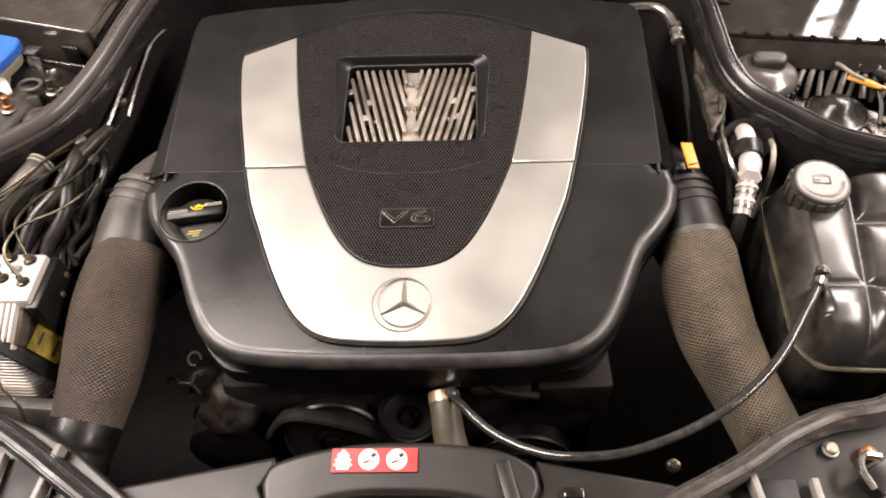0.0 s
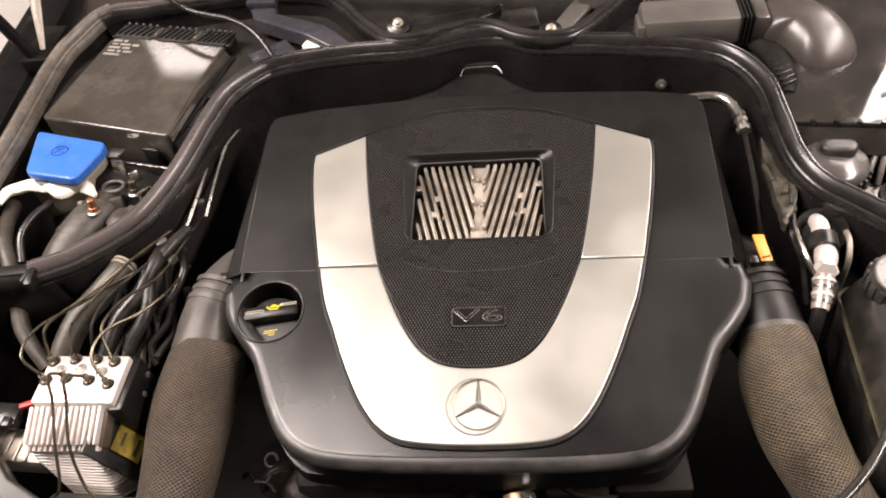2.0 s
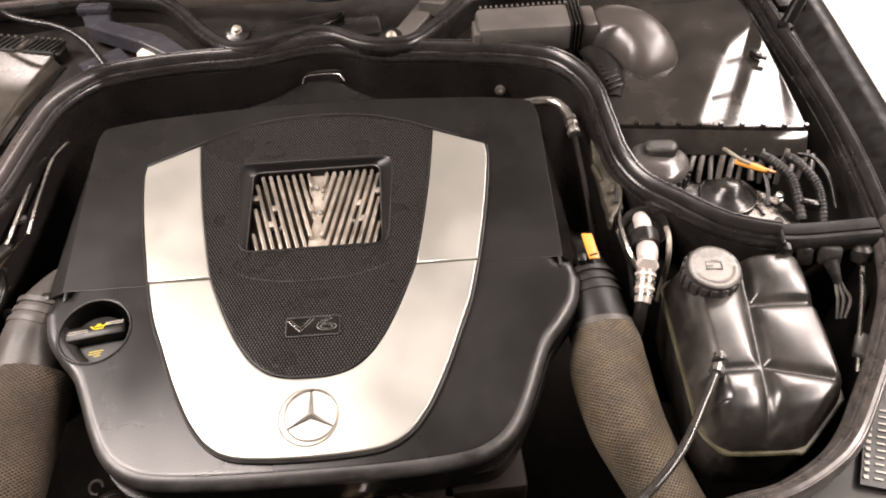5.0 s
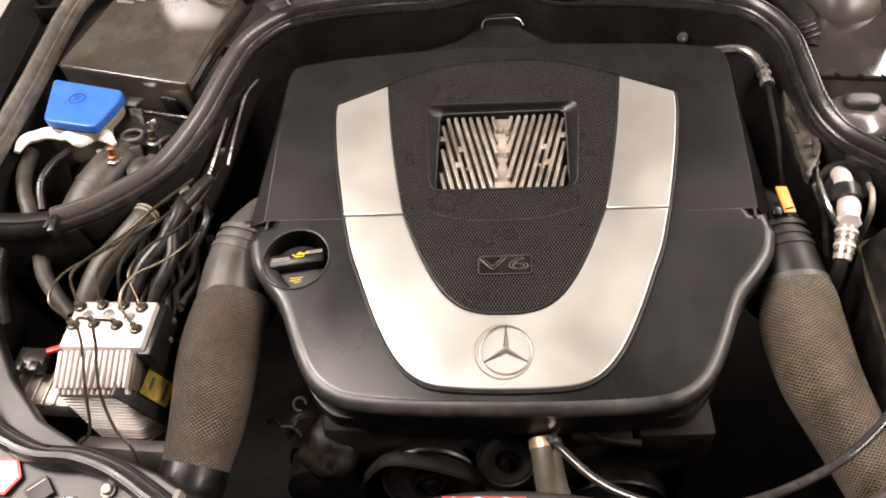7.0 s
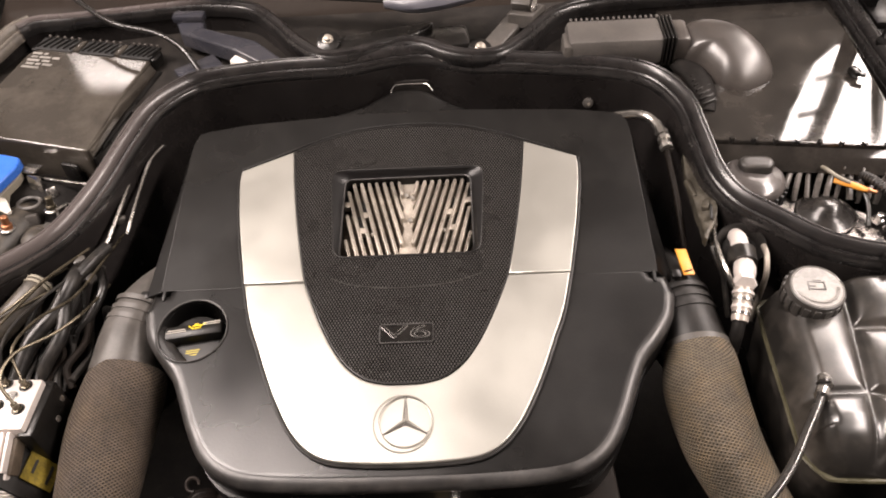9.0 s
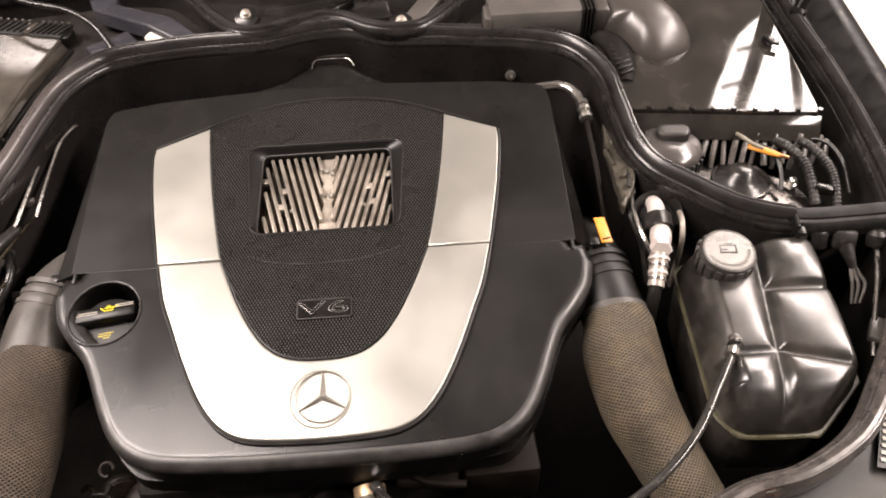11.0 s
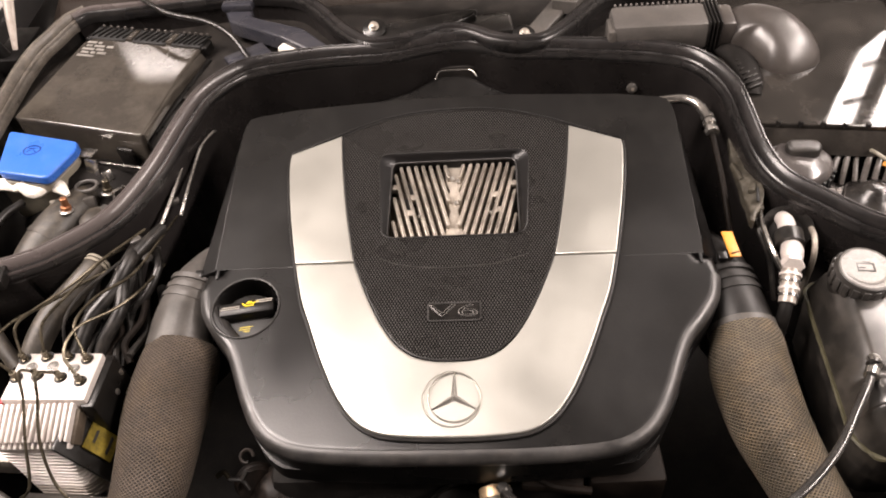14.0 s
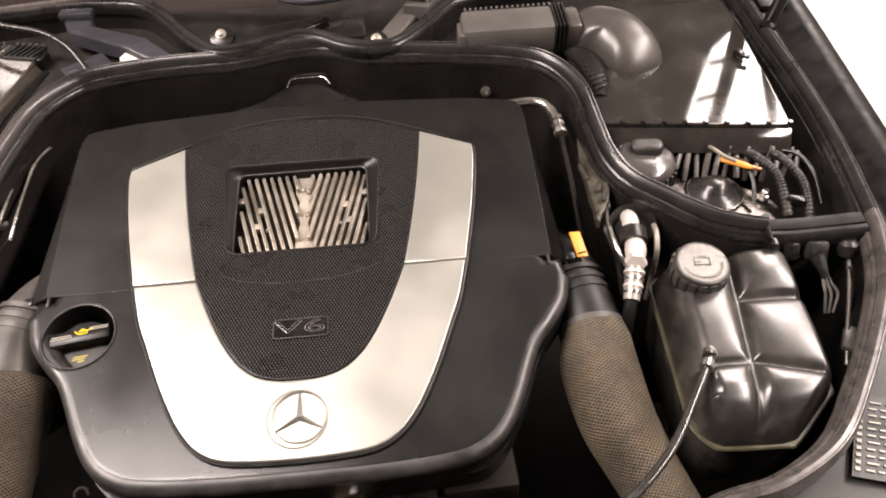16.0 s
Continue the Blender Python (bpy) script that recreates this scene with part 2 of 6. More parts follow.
STEEL = material("bright_steel", (0.55, 0.53, 0.50), 0.25, metal=0.95, vary=0.15, scale=50, dust=DUST, dust_amount=0.2)
PLATE = material("dark_plate_metal", (0.085, 0.079, 0.075), 0.24, metal=0.9, vary=0.4, scale=40, fine=300, bump=0.25, depth=0.001, dust=DUST, dust_amount=0.3)
BRASS = material("dull_brass", (0.105, 0.090, 0.064), 0.32, metal=0.8, vary=0.3, scale=60, dust=(0.06, 0.05, 0.04), dust_amount=0.5)
CLAMP = material("pale_brass", (0.52, 0.37, 0.22), 0.38, metal=0.5, vary=0.2, scale=60, dust=DUST, dust_amount=0.2)
COPPER = material("copper_bolt", (0.45, 0.20, 0.10), 0.35, metal=0.8, vary=0.2, scale=60)
BLUE = material("blue_plastic", (0.028, 0.125, 0.50), 0.33, vary=0.08, scale=20, dust=(0.25, 0.3, 0.4), dust_amount=0.1)
DARKBLUE = material("dark_blue_plastic", (0.010, 0.045, 0.22), 0.4, vary=0.08, scale=20)
WHITE = material("white_plastic", (0.78, 0.74, 0.66), 0.5, vary=0.15, scale=25, dust=DUST, dust_amount=0.3)
CREAM = material("cream_plastic", (0.22, 0.20, 0.155), 0.5, vary=0.2, scale=30, dust=DUST, dust_amount=0.5)
CYLINDER = material("dusty_cylinder", (0.030, 0.026, 0.021), 0.5, vary=0.4, scale=30, fine=300, bump=0.12, dust=(0.15, 0.122, 0.088), dust_amount=0.45)
ORANGE = material("orange_plastic", (0.60, 0.25, 0.03), 0.45, vary=0.12, scale=30)
YELLOW = material("yellow_print", (0.75, 0.58, 0.02), 0.5, vary=0.1, scale=60)
YELLOW_LABEL = material("yellow_sticker", (0.16, 0.118, 0.012), 0.45, vary=0.4, scale=60, dust=(0.02, 0.017, 0.014), dust_amount=0.8)
RED = material("red_sticker", (0.62, 0.030, 0.028), 0.4, vary=0.08, scale=40)
PRINT = material("white_print", (0.75, 0.73, 0.70), 0.5, vary=0.05)
GREYPRINT = material("grey_print", (0.42, 0.39, 0.34), 0.5, vary=0.15)
RIBGREY = material("pale_rib_plastic", (0.20, 0.19, 0.175), 0.45, vary=0.3, scale=40, dust=DUST, dust_amount=0.3)
BLACKPRINT = material("black_print", (0.012, 0.012, 0.012), 0.5, vary=0.05)
CAPGREY = material("grey_cap_plastic", (0.20, 0.192, 0.182), 0.33, vary=0.25, scale=30, dust=(0.34, 0.32, 0.29), dust_amount=0.4)
TANK = material("tank_plastic", (0.013, 0.0118, 0.0105), 0.33, vary=0.15, scale=10, fine=300, bump=0.08, dust=DUST, dust_amount=0.26, rough_vary=0.05, spec=1.0)
TANKRIM = material("tank_flange", (0.062, 0.057, 0.033), 0.35, vary=0.3, scale=20)
PAINT = material("black_paint", (0.0035, 0.0032, 0.0031), 0.40, vary=0.2, scale=60, bump=0.03, dust=(0.30, 0.28, 0.26), dust_amount=0.015, spec=0.12)
FLANGE = material("mottled_flange_metal", (0.075, 0.068, 0.055), 0.42, metal=0.35, vary=0.6, scale=70, fine=500, bump=0.35, depth=0.0012, dust=(0.045, 0.036, 0.020), dust_amount=0.85)
COWLBLACK = material("cowl_plastic", (0.0125, 0.0110, 0.0100), 0.55, vary=0.3, scale=14, bump=0.05, dust=DUST, dust_amount=0.10, spec=0.15)
GLASS = material("dark_glass", (0.024, 0.019, 0.016), 0.10, vary=0.05, bump=0.0, rough_vary=0.02, spec=0.32)
BAYWALL = material("black_bay_paint", (0.0150, 0.0132, 0.0128), 0.28, vary=0.25, scale=12, bump=0.04, dust=DUST, dust_amount=0.03, spec=0.38)
SLAT = material("satin_slat_plastic", (0.095, 0.087, 0.080), 0.28, vary=0.35, scale=30, bump=0.05, dust=DUST, dust_amount=0.2)
DUCTBOX = material("grey_duct_plastic", (0.080, 0.074, 0.069), 0.42, vary=0.18, scale=14, bump=0.05, dust=DUST, dust_amount=0.2)
SHIELD = material("blue_grey_shield", (0.082, 0.082, 0.098), 0.38, vary=0.12, scale=10, bump=0.03, dust=DUST, dust_amount=0.08)
BLUEGREY = material("blue_grey_metal", (0.026, 0.0265, 0.0335), 0.26, vary=0.12, scale=12, dust=DUST, dust_amount=0.1)
OLIVE = material("olive_hose", (0.070, 0.062, 0.042), 0.5, vary=0.3, scale=25, dust=DUST, dust_amount=0.2, spec=0.4)
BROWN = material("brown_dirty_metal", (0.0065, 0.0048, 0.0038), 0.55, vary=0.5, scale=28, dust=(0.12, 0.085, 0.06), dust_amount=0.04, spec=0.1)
GRIME = material("grimy_brown_casting", (0.0075, 0.0052, 0.0040), 0.55, vary=0.8, scale=45, fine=300, bump=0.35, dust=(0.050, 0.034, 0.025), dust_amount=0.35, spec=0.25)
FELT = material("hood_felt", (0.26, 0.250, 0.235), 0.9, vary=0.2)
WALL = material("pale_wall", (0.46, 0.44, 0.41), 0.7, vary=0.04, scale=2)
CEILING = material("grey_ceiling", (0.10, 0.095, 0.09), 0.8, vary=0.04, scale=2)
VENT = material("dull_hose", (0.006, 0.0057, 0.0054), 0.26, vary=0.2, scale=30, dust=DUST, dust_amount=0.08, bump=0.03, spec=0.45)
SHINYHOSE = material("shiny_hose", (0.020, 0.019, 0.018), 0.17, vary=0.25, scale=60, dust=DUST, dust_amount=0.15, bump=0.05, spec=1.0)
FLOOR = material("pale_floor", (0.50, 0.48, 0.455), 0.35, vary=0.10, scale=3, dust=(0.4, 0.38, 0.35), dust_amount=0.2)


# ---------------------------------------------------------------- mesh helpers
def finish(name, bm, mat, angle=38):
    bmesh.ops.recalc_face_normals(bm, faces=bm.faces)
    for f in bm.faces:
        f.smooth = True
    me = bpy.data.meshes.new(name)
    bm.to_mesh(me)
    bm.free()
    me.set_sharp_from_angle(angle=radians(angle))
    me.materials.append(mat)
    return me


def root_of(ob):
    while ob.parent:
        ob = ob.parent
    return ob


def part(name, bm, mat, parent, label="", angle=38):
    """One mesh, built in world coordinates, as a child of a thing or of a part."""
    bmesh.ops.translate(bm, verts=bm.verts, vec=-root_of(parent).location)
    ob = new(name, finish(name, bm, mat, angle))
    ob.parent = parent
    return tagged(ob, label)


def thing(name, loc, label, category, group="", kind=""):
    ob = new(name)
    ob.empty_display_size = 0.02
    ob.location = loc
    return tagged(ob, label, category, group, kind)


def solo(name, bm, mat, label="", category="", group="", kind="", angle=38):
    """A thing of one mesh, its origin at the middle of its base."""
    lo = Vector([min(v.co[k] for v in bm.verts) for k in range(3)])
    hi = Vector([max(v.co[k] for v in bm.verts) for k in range(3)])
    at = Vector(((lo.x + hi.x) / 2, (lo.y + hi.y) / 2, lo.z))
    bmesh.ops.translate(bm, verts=bm.verts, vec=-at)
    ob = new(name, finish(name, bm, mat, angle))
    ob.location = at
    return tagged(ob, label, category, group, kind)


def curve(pts, n=6, closed=False):
    """A smooth line through the points (Catmull-Rom), n steps a span."""
    pts = [Vector(p) for p in pts]
    out = []
    count = len(pts) if closed else len(pts) - 1
    for i in range(count):
        a = pts[i - 1] if closed or i else pts[0] * 2 - pts[1]
        b, c = pts[i], pts[(i + 1) % len(pts)]
        d = pts[(i + 2) % len(pts)] if closed or i + 2 < len(pts) else c * 2 - b
        for k in range(n):
            t = k / n
            out.append(0.5 * (2 * b + (c - a) * t + (2 * a - 5 * b + 4 * c - d) * t * t + (3 * b - a - 3 * c + d) * t ** 3))
    if not closed:
        out.append(pts[-1])
    return out


def join(*bms):
    """Several bmeshes of one part in one."""
    keep = bms[0]
    for other in bms[1:]:
        me = bpy.data.meshes.new("tmp")
        other.to_mesh(me)
        other.free()
        keep.from_mesh(me)
        bpy.data.meshes.remove(me)
    return keep


def tube(pts, radius, segs=12, n=6, flat=1.0, smooth_line=True):
    """A round tube along the points; radius is a number or one for each point; flat squeezes its height. Carries a UV map in metres."""
    line = curve(pts, n) if smooth_line else [Vector(p) for p in pts]
    if isinstance(radius, (int, float)):
        rads = [radius] * len(line)
    else:
        rads = [v.x for v in (curve([(r, 0, 0) for r in radius], n) if smooth_line else [Vector((r, 0, 0)) for r in radius])]
    bm = bmesh.new()
    uv = bm.loops.layers.uv.new("UVMap")
    rings, along, dist = [], 0.0, []
    side = None
    for i, p in enumerate(line):
        t = (line[min(i + 1, len(line) - 1)] - line[max(i - 1, 0)]).normalized()
        if side is None:
            side = t.cross(Vector((0, 0, 1)))
            if side.length < 0.2:
                side = t.cross(Vector((1, 0, 0)))
        side = (side - t * side.dot(t)).normalized()
        up = side.cross(t)
        rings.append([bm.verts.new(p + side * math.cos(a) * rads[i] + up * math.sin(a) * rads[i] * flat) for a in (2 * math.pi * k / segs for k in range(segs))])
        if i:
            along += (p - line[i - 1]).length
        dist.append(along)
    around = 2 * math.pi * sum(rads) / len(rads)
    for i in range(len(rings) - 1):
        for k in range(segs):
            f = bm.faces.new((rings[i][k], rings[i][(k + 1) % segs], rings[i + 1][(k + 1) % segs], rings[i + 1][k]))
            for loop, (a, b) in zip(f.loops, ((k, i), (k + 1, i), (k + 1, i + 1), (k, i + 1))):
                loop[uv].uv = (a / segs * around, dist[b])
    bm.faces.new(rings[0])
    bm.faces.new(rings[-1])
    return bm


def sweep(pts, profile, n=6, closed=False):
    """A band along the points with a closed profile of (side, height); side is to the right of the way."""
    line = curve(pts, n, closed)
    bm = bmesh.new()
    rings = []
    for i, p in enumerate(line):
        if closed:
            t = line[(i + 1) % len(line)] - line[i - 1]
        else:
            t = line[min(i + 1, len(line) - 1)] - line[max(i - 1, 0)]
        side = t.cross(Vector((0, 0, 1))).normalized()
        up = side.cross(t).normalized()
        wob = 1 + 0.03 * noise.noise(p * 40)
        rings.append([bm.verts.new(p + side * s * wob + up * h) for s, h in profile])
    m = len(profile)
    for i in range(len(rings) if closed else len(rings) - 1):
        a, b = rings[i], rings[(i + 1) % len(rings)]
        for k in range(m):
            bm.faces.new((a[k], a[(k + 1) % m], b[(k + 1) % m], b[k]))
    if not closed:
        bm.faces.new(rings[0])
        bm.faces.new(rings[-1])
    return bm


def inset(outline, d):
    """A closed outline moved inwards by d (outwards if it is a hole, which runs the other way round)."""
    out = []
    m = len(outline)
    for i in range(m):
        p, a, b = Vector(outline[i]), Vector(outline[i - 1]), Vector(outline[(i + 1) % m])
        e1, e2 = (p - a).normalized(), (b - p).normalized()
        n1, n2 = Vector((-e1.y, e1.x)), Vector((-e2.y, e2.x))
        nn = (n1 + n2)
        nn = nn.normalized() if nn.length > 1e-6 else n1
        out.append(p + nn * d / max(nn.dot(n1), 0.45))
    return out


def ccw(outline):
    area = sum(a[0] * b[1] - b[0] * a[1] for a, b in zip(outline, [*outline[1:], outline[0]]))
    return list(outline) if area > 0 else list(reversed(outline))


def plate(outline, zf, thick, rim=0.002, holes=(), steps=3, hole_rim=None):
    """A plate with rounded rims: outline and holes in plan, its top at zf(x, y). hole_rim: the rounding of the holes, where it differs."""
    bm = bmesh.new()
    uv = bm.loops.layers.uv.new("UVMap")
    loops = [ccw(outline)] + [list(reversed(ccw(h))) for h in holes]
    tops, bottoms = [], []
    for number, loop in enumerate(loops):
        edge = rim if number == 0 or hole_rim is None else hole_rim
        rings = [(0, -thick), (0, -edge)]
        rings += [(edge * (1 - math.cos(a)), -edge * (1 - math.sin(a))) for a in (math.pi / 2 * k / steps for k in range(1, steps + 1))]
        rings.append((edge + min(0.0015, edge), 0))
        made = []
        for d, dz in rings:
            made.append([bm.verts.new((p[0], p[1], zf(p[0], p[1]) + dz)) for p in (inset(loop, d) if d else [Vector(q[:2]) for q in loop])])
        for a, b in zip(made, made[1:]):
            for k in range(len(a)):
                bm.faces.new((a[k], a[(k + 1) % len(a)], b[(k + 1) % len(a)], b[k]))
        tops.append(made[-1])
        bottoms.append(made[0])
    for group in (tops, bottoms):
        flat = [v for ring in group for v in ring]
        for tri in geometry.tessellate_polygon([[Vector((v.co.x, v.co.y, 0)) for v in ring] for ring in group]):
            if len(set(tri)) == 3:
                face = [flat[i] for i in tri]
                if bm.faces.get(face) is None:
                    bm.faces.new(face)
    for f in bm.faces:
        for loop in f.loops:
            loop[uv].uv = loop.vert.co.xy
    return bm


def loft(rings, zf):
    """A shell through closed outlines of equal count, each with its height over zf."""
    bm = bmesh.new()
    made = [[bm.verts.new((p[0], p[1], zf(p[0], p[1]) + h)) for p in outline] for outline, h in rings]
    for a, b in zip(made, made[1:]):
        for k in range(len(a)):
            bm.faces.new((a[k], a[(k + 1) % len(a)], b[(k + 1) % len(a)], b[k]))
    return bm


def round_rect(cx, cy, w, h, r, n=5, turn=0.0):
    out = []
    for sx, sy, a0 in ((1, 1, 0), (-1, 1, 90), (-1, -1, 180), (1, -1, 270)):
        for k in range(n + 1):
            a = radians(a0 + 90 * k / n)
            out.append((sx * (w / 2 - r) + r * math.cos(a), sy * (h / 2 - r) + r * math.sin(a)))
    c, s = math.cos(radians(turn)), math.sin(radians(turn))
    return [(cx + x * c - y * s, cy + x * s + y * c) for x, y in out]


def rounded(poly, r, n=4):
    """A polygon with its corners rounded off."""
    poly = [Vector(p) for p in ccw(poly)]
    out = []
    for i, p in enumerate(poly):
        a, b = (poly[i - 1] - p), (poly[(i + 1) % len(poly)] - p)
        d = min(r, a.length * 0.45, b.length * 0.45)
        a, b = p + a.normalized() * d, p + b.normalized() * d
        for k in range(n + 1):
            t = k / n
            q = a * (1 - t) ** 2 + p * 2 * t * (1 - t) + b * t * t
            out.append((q.x, q.y))
    return out


def circle(cx, cy, r, n=32):
    return [(cx + r * math.cos(2 * math.pi * k / n), cy + r * math.sin(2 * math.pi * k / n)) for k in range(n)]


def box(cx, cy, cz, sx, sy, sz, edge=0.002, turn=0.0, tip=0.0, roll=0.0, top=1.0):
    """A bevelled block about its middle; top narrows its upper face."""
    bm = bmesh.new()
    bmesh.ops.create_cube(bm, size=1)
    for v in bm.verts:
        k = top if v.co.z > 0 else 1
        v.co = Vector((v.co.x * sx * k, v.co.y * sy * k, v.co.z * sz))
    if edge:
        bmesh.ops.bevel(bm, geom=bm.edges[:] + bm.verts[:], offset=edge, segments=2, affect="EDGES", profile=0.5)
    bmesh.ops.transform(bm, matrix=pose(cx, cy, cz, tip, roll, turn), verts=bm.verts)
    return bm


def lathe(profile, m, segs=24):
    """A turned body: profile of (radius, height) from the bottom up, set at the pose m."""
    bm = bmesh.new()
    rings = [[bm.verts.new((r * math.cos(2 * math.pi * k / segs), r * math.sin(2 * math.pi * k / segs), h)) for k in range(segs)] for r, h in profile]
    for a, b in zip(rings, rings[1:]):
        for k in range(segs):
            bm.faces.new((a[k], a[(k + 1) % segs], b[(k + 1) % segs], b[k]))
    bm.faces.new(rings[0])
    bm.faces.new(rings[-1])
    bmesh.ops.transform(bm, matrix=m, verts=bm.verts)
    return bm


def stick(a, b, r, segs=10, edge=0.0):
    """A straight round bar from a to b."""
    a, b = Vector(a), Vector(b)
    m = Matrix.Translation(a) @ (b - a).to_track_quat("Z", "Y").to_matrix().to_4x4()
    h = (b - a).length
    e = edge or min(r * 0.2, h * 0.2)
    return lathe([(r - e, 0), (r, e), (r, h - e), (r - e, h)], m, segs)


def writing(text, size, m, thick, thin=0.0):
    """Letters of the built-in font as a bmesh, at the pose m."""
    font = bpy.data.curves.new("letters", "FONT")
    font.body, font.size, font.align_x, font.align_y, font.extrude = text, size, "CENTER", "CENTER", thick
    font.resolution_u, font.offset = 4, -thin
    ob = bpy.data.objects.new("letters", font)
    scene.collection.objects.link(ob)
    bpy.context.view_layer.update()
    me = bpy.data.meshes.new_from_object(ob.evaluated_get(bpy.context.evaluated_depsgraph_get()))
    bm = bmesh.new()
    bm.from_mesh(me)
    bmesh.ops.transform(bm, matrix=m, verts=bm.verts)
    bpy.data.objects.remove(ob)
    bpy.data.curves.remove(font)
    bpy.data.meshes.remove(me)
    return bm


# ---------------------------------------------------------------- the room
def slab(name, lo, hi, mat, label, category="wall"):
    c = [(a + b) / 2 for a, b in zip(lo, hi)]
    s = [b - a for a, b in zip(lo, hi)]
    return solo(name, box(*c, *s, edge=0), mat, label, category, kind="structure")


slab("floor", (-4.5, -4.5, -0.1), (4.5, 4.5, 0), FLOOR, "pale painted garage floor under the car", "floor")
# ceiling and walls are unseen; their tones are set for bounced light
slab("ceiling", (-4.5, -4.5, 3.0), (4.5, 4.5, 3.1), CEILING, "grey garage ceiling", "ceiling")
slab("wall_west", (-4.6, -4.5, 0), (-4.5, 4.5, 3.0), WALL, "white garage wall")
slab("wall_east", (4.5, -4.5, 0), (4.6, 4.5, 3.0), WALL, "white garage wall")
slab("wall_south", (-4.6, -4.6, 0), (4.6, -4.5, 3.0), WALL, "white garage wall")
slab("wall_north", (-4.6, 4.5, 0), (4.6, 4.6, 3.0), WALL, "white garage wall")


# ---------------------------------------------------------------- body of the car round the bay
SEAL = [(-0.018, -0.014), (-0.019, -0.002), (-0.017, 0.005), (-0.012, 0.0095), (-0.006, 0.0105), (-0.001, 0.008), (0.0015, 0.0035), (0.003, 0.0005),
        (0.0055, 0.002), (0.009, 0.0025), (0.012, 0.0005), (0.0135, -0.004), (0.0145, -0.008), (0.018, -0.011), (0.0185, -0.020), (0.012, -0.022), (-0.006, -0.018)]
SLIM = [(-0.012, -0.012), (-0.0125, 0.0), (-0.010, 0.005), (-0.005, 0.0075), (0.001, 0.0065), (0.004, 0.003), (0.007, 0.0035), (0.010, 0.001), (0.0115, -0.006), (0.010, -0.014)]
MAIN = [(-0.516, 0.6285, 0.953), (-0.490, 0.637, 0.955), (-0.461, 0.649, 0.958), (-0.402, 0.690, 0.967), (-0.366, 0.755, 0.978), (-0.345, 0.835, 0.988),
        (-0.329, 0.888, 0.993), (-0.300, 0.927, 0.995), (-0.266, 0.948, 0.995), (-0.182, 0.962, 0.995), (-0.089, 0.963, 0.996), (-0.029, 0.976, 0.998), (0.024, 0.977, 0.998),
        (0.077, 0.957, 0.996), (0.150, 0.949, 0.996), (0.256, 0.931, 0.995), (0.308, 0.908, 0.993), (0.336, 0.858, 0.990), (0.343, 0.800, 0.983), (0.349, 0.745, 0.975),
        (0.366, 0.706, 0.969), (0.399, 0.674, 0.966), (0.438, 0.641, 0.963), (0.470, 0.627, 0.961), (0.496, 0.620, 0.960)]
EAST = [(0.594, 1.12, 1.000), (0.599, 1.04, 0.994), (0.606, 0.94, 0.985), (0.612, 0.86, 0.980), (0.614, 0.78, 0.975), (0.612, 0.70, 0.969), (0.606, 0.628, 0.9635)]
EAST_FRONT = [(0.606, 0.628, 0.9635), (0.602, 0.600, 0.961), (0.584, 0.545, 0.957), (0.546, 0.480, 0.950),
        (0.509, 0.428, 0.945), (0.483, 0.396, 0.942), (0.455, 0.374, 0.940), (0.411, 0.354, 0.937), (0.372, 0.3475, 0.934), (0.350, 0.3405, 0.932), (0.320, 0.3265, 0.931), (0.2935, 0.310, 0.929), (0.268, 0.2965, 0.928), (0.235, 0.280, 0.926), (0.185, 0.252, 0.922)]
WEST = [(-0.560, 1.104, 1.002), (-0.576, 1.090, 1.001), (-0.585, 1.072, 1.000), (-0.593, 1.050, 0.998), (-0.607, 1.020, 0.994), (-0.616, 0.980, 0.988), (-0.620, 0.910, 0.981), (-0.622, 0.840, 0.976), (-0.626, 0.770, 0.972), (-0.630, 0.700, 0.968), (-0.631, 0.628, 0.961)]
WEST_FRONT = [(-0.631, 0.628, 0.961), (-0.627, 0.595, 0.957), (-0.612, 0.545, 0.952), (-0.570, 0.465, 0.944),
        (-0.522, 0.403, 0.938), (-0.486, 0.378, 0.935), (-0.441, 0.359, 0.932), (-0.397, 0.355, 0.931), (-0.356, 0.342, 0.930), (-0.315, 0.319, 0.929), (-0.276, 0.294, 0.928), (-0.215, 0.255, 0.924)]
COWL = [(-0.574, 1.088, 1.003), (-0.552, 1.103, 1.005), (-0.505, 1.106, 1.005), (-0.440, 1.112, 1.005), (-0.370, 1.122, 1.004), (-0.310, 1.126, 1.004), (-0.238, 1.112, 1.003),
        (-0.197, 1.070, 1.003), (-0.160, 1.018, 1.003), (-0.122, 0.978, 1.004), (-0.085, 0.972, 1.005), (-0.045, 0.984, 1.006), (-0.010, 0.995, 1.006), (0.020, 0.988, 1.006), (0.052, 0.966, 1.006), (0.085, 0.955, 1.006),
        (0.118, 0.958, 1.006), (0.145, 0.980, 1.006), (0.176, 1.020, 1.006), (0.205, 1.052, 1.006), (0.260, 1.072, 1.006), (0.380, 1.082, 1.006), (0.500, 1.085, 1.006), (0.585, 1.085, 1.004)]
BULB = SEAL[:8] + [(0.003, -0.016), (-0.006, -0.018)]
LIP = [(0.0024, -0.016), (0.0026, 0.0), (0.0060, 0.0010), (0.0100, -0.0015), (0.0135, -0.0060), (0.0150, -0.0115), (0.0130, -0.0150)]
RIB = [(0.0085, -0.006), (0.0088, 0.0002), (0.0098, 0.0008), (0.0108, -0.0004), (0.0112, -0.006)]
BEAD = [(-0.0150, 0.004), (-0.0150, 0.0088), (-0.0138, 0.0104), (-0.0122, 0.0106), (-0.0112, 0.0100), (-0.0112, 0.004)]


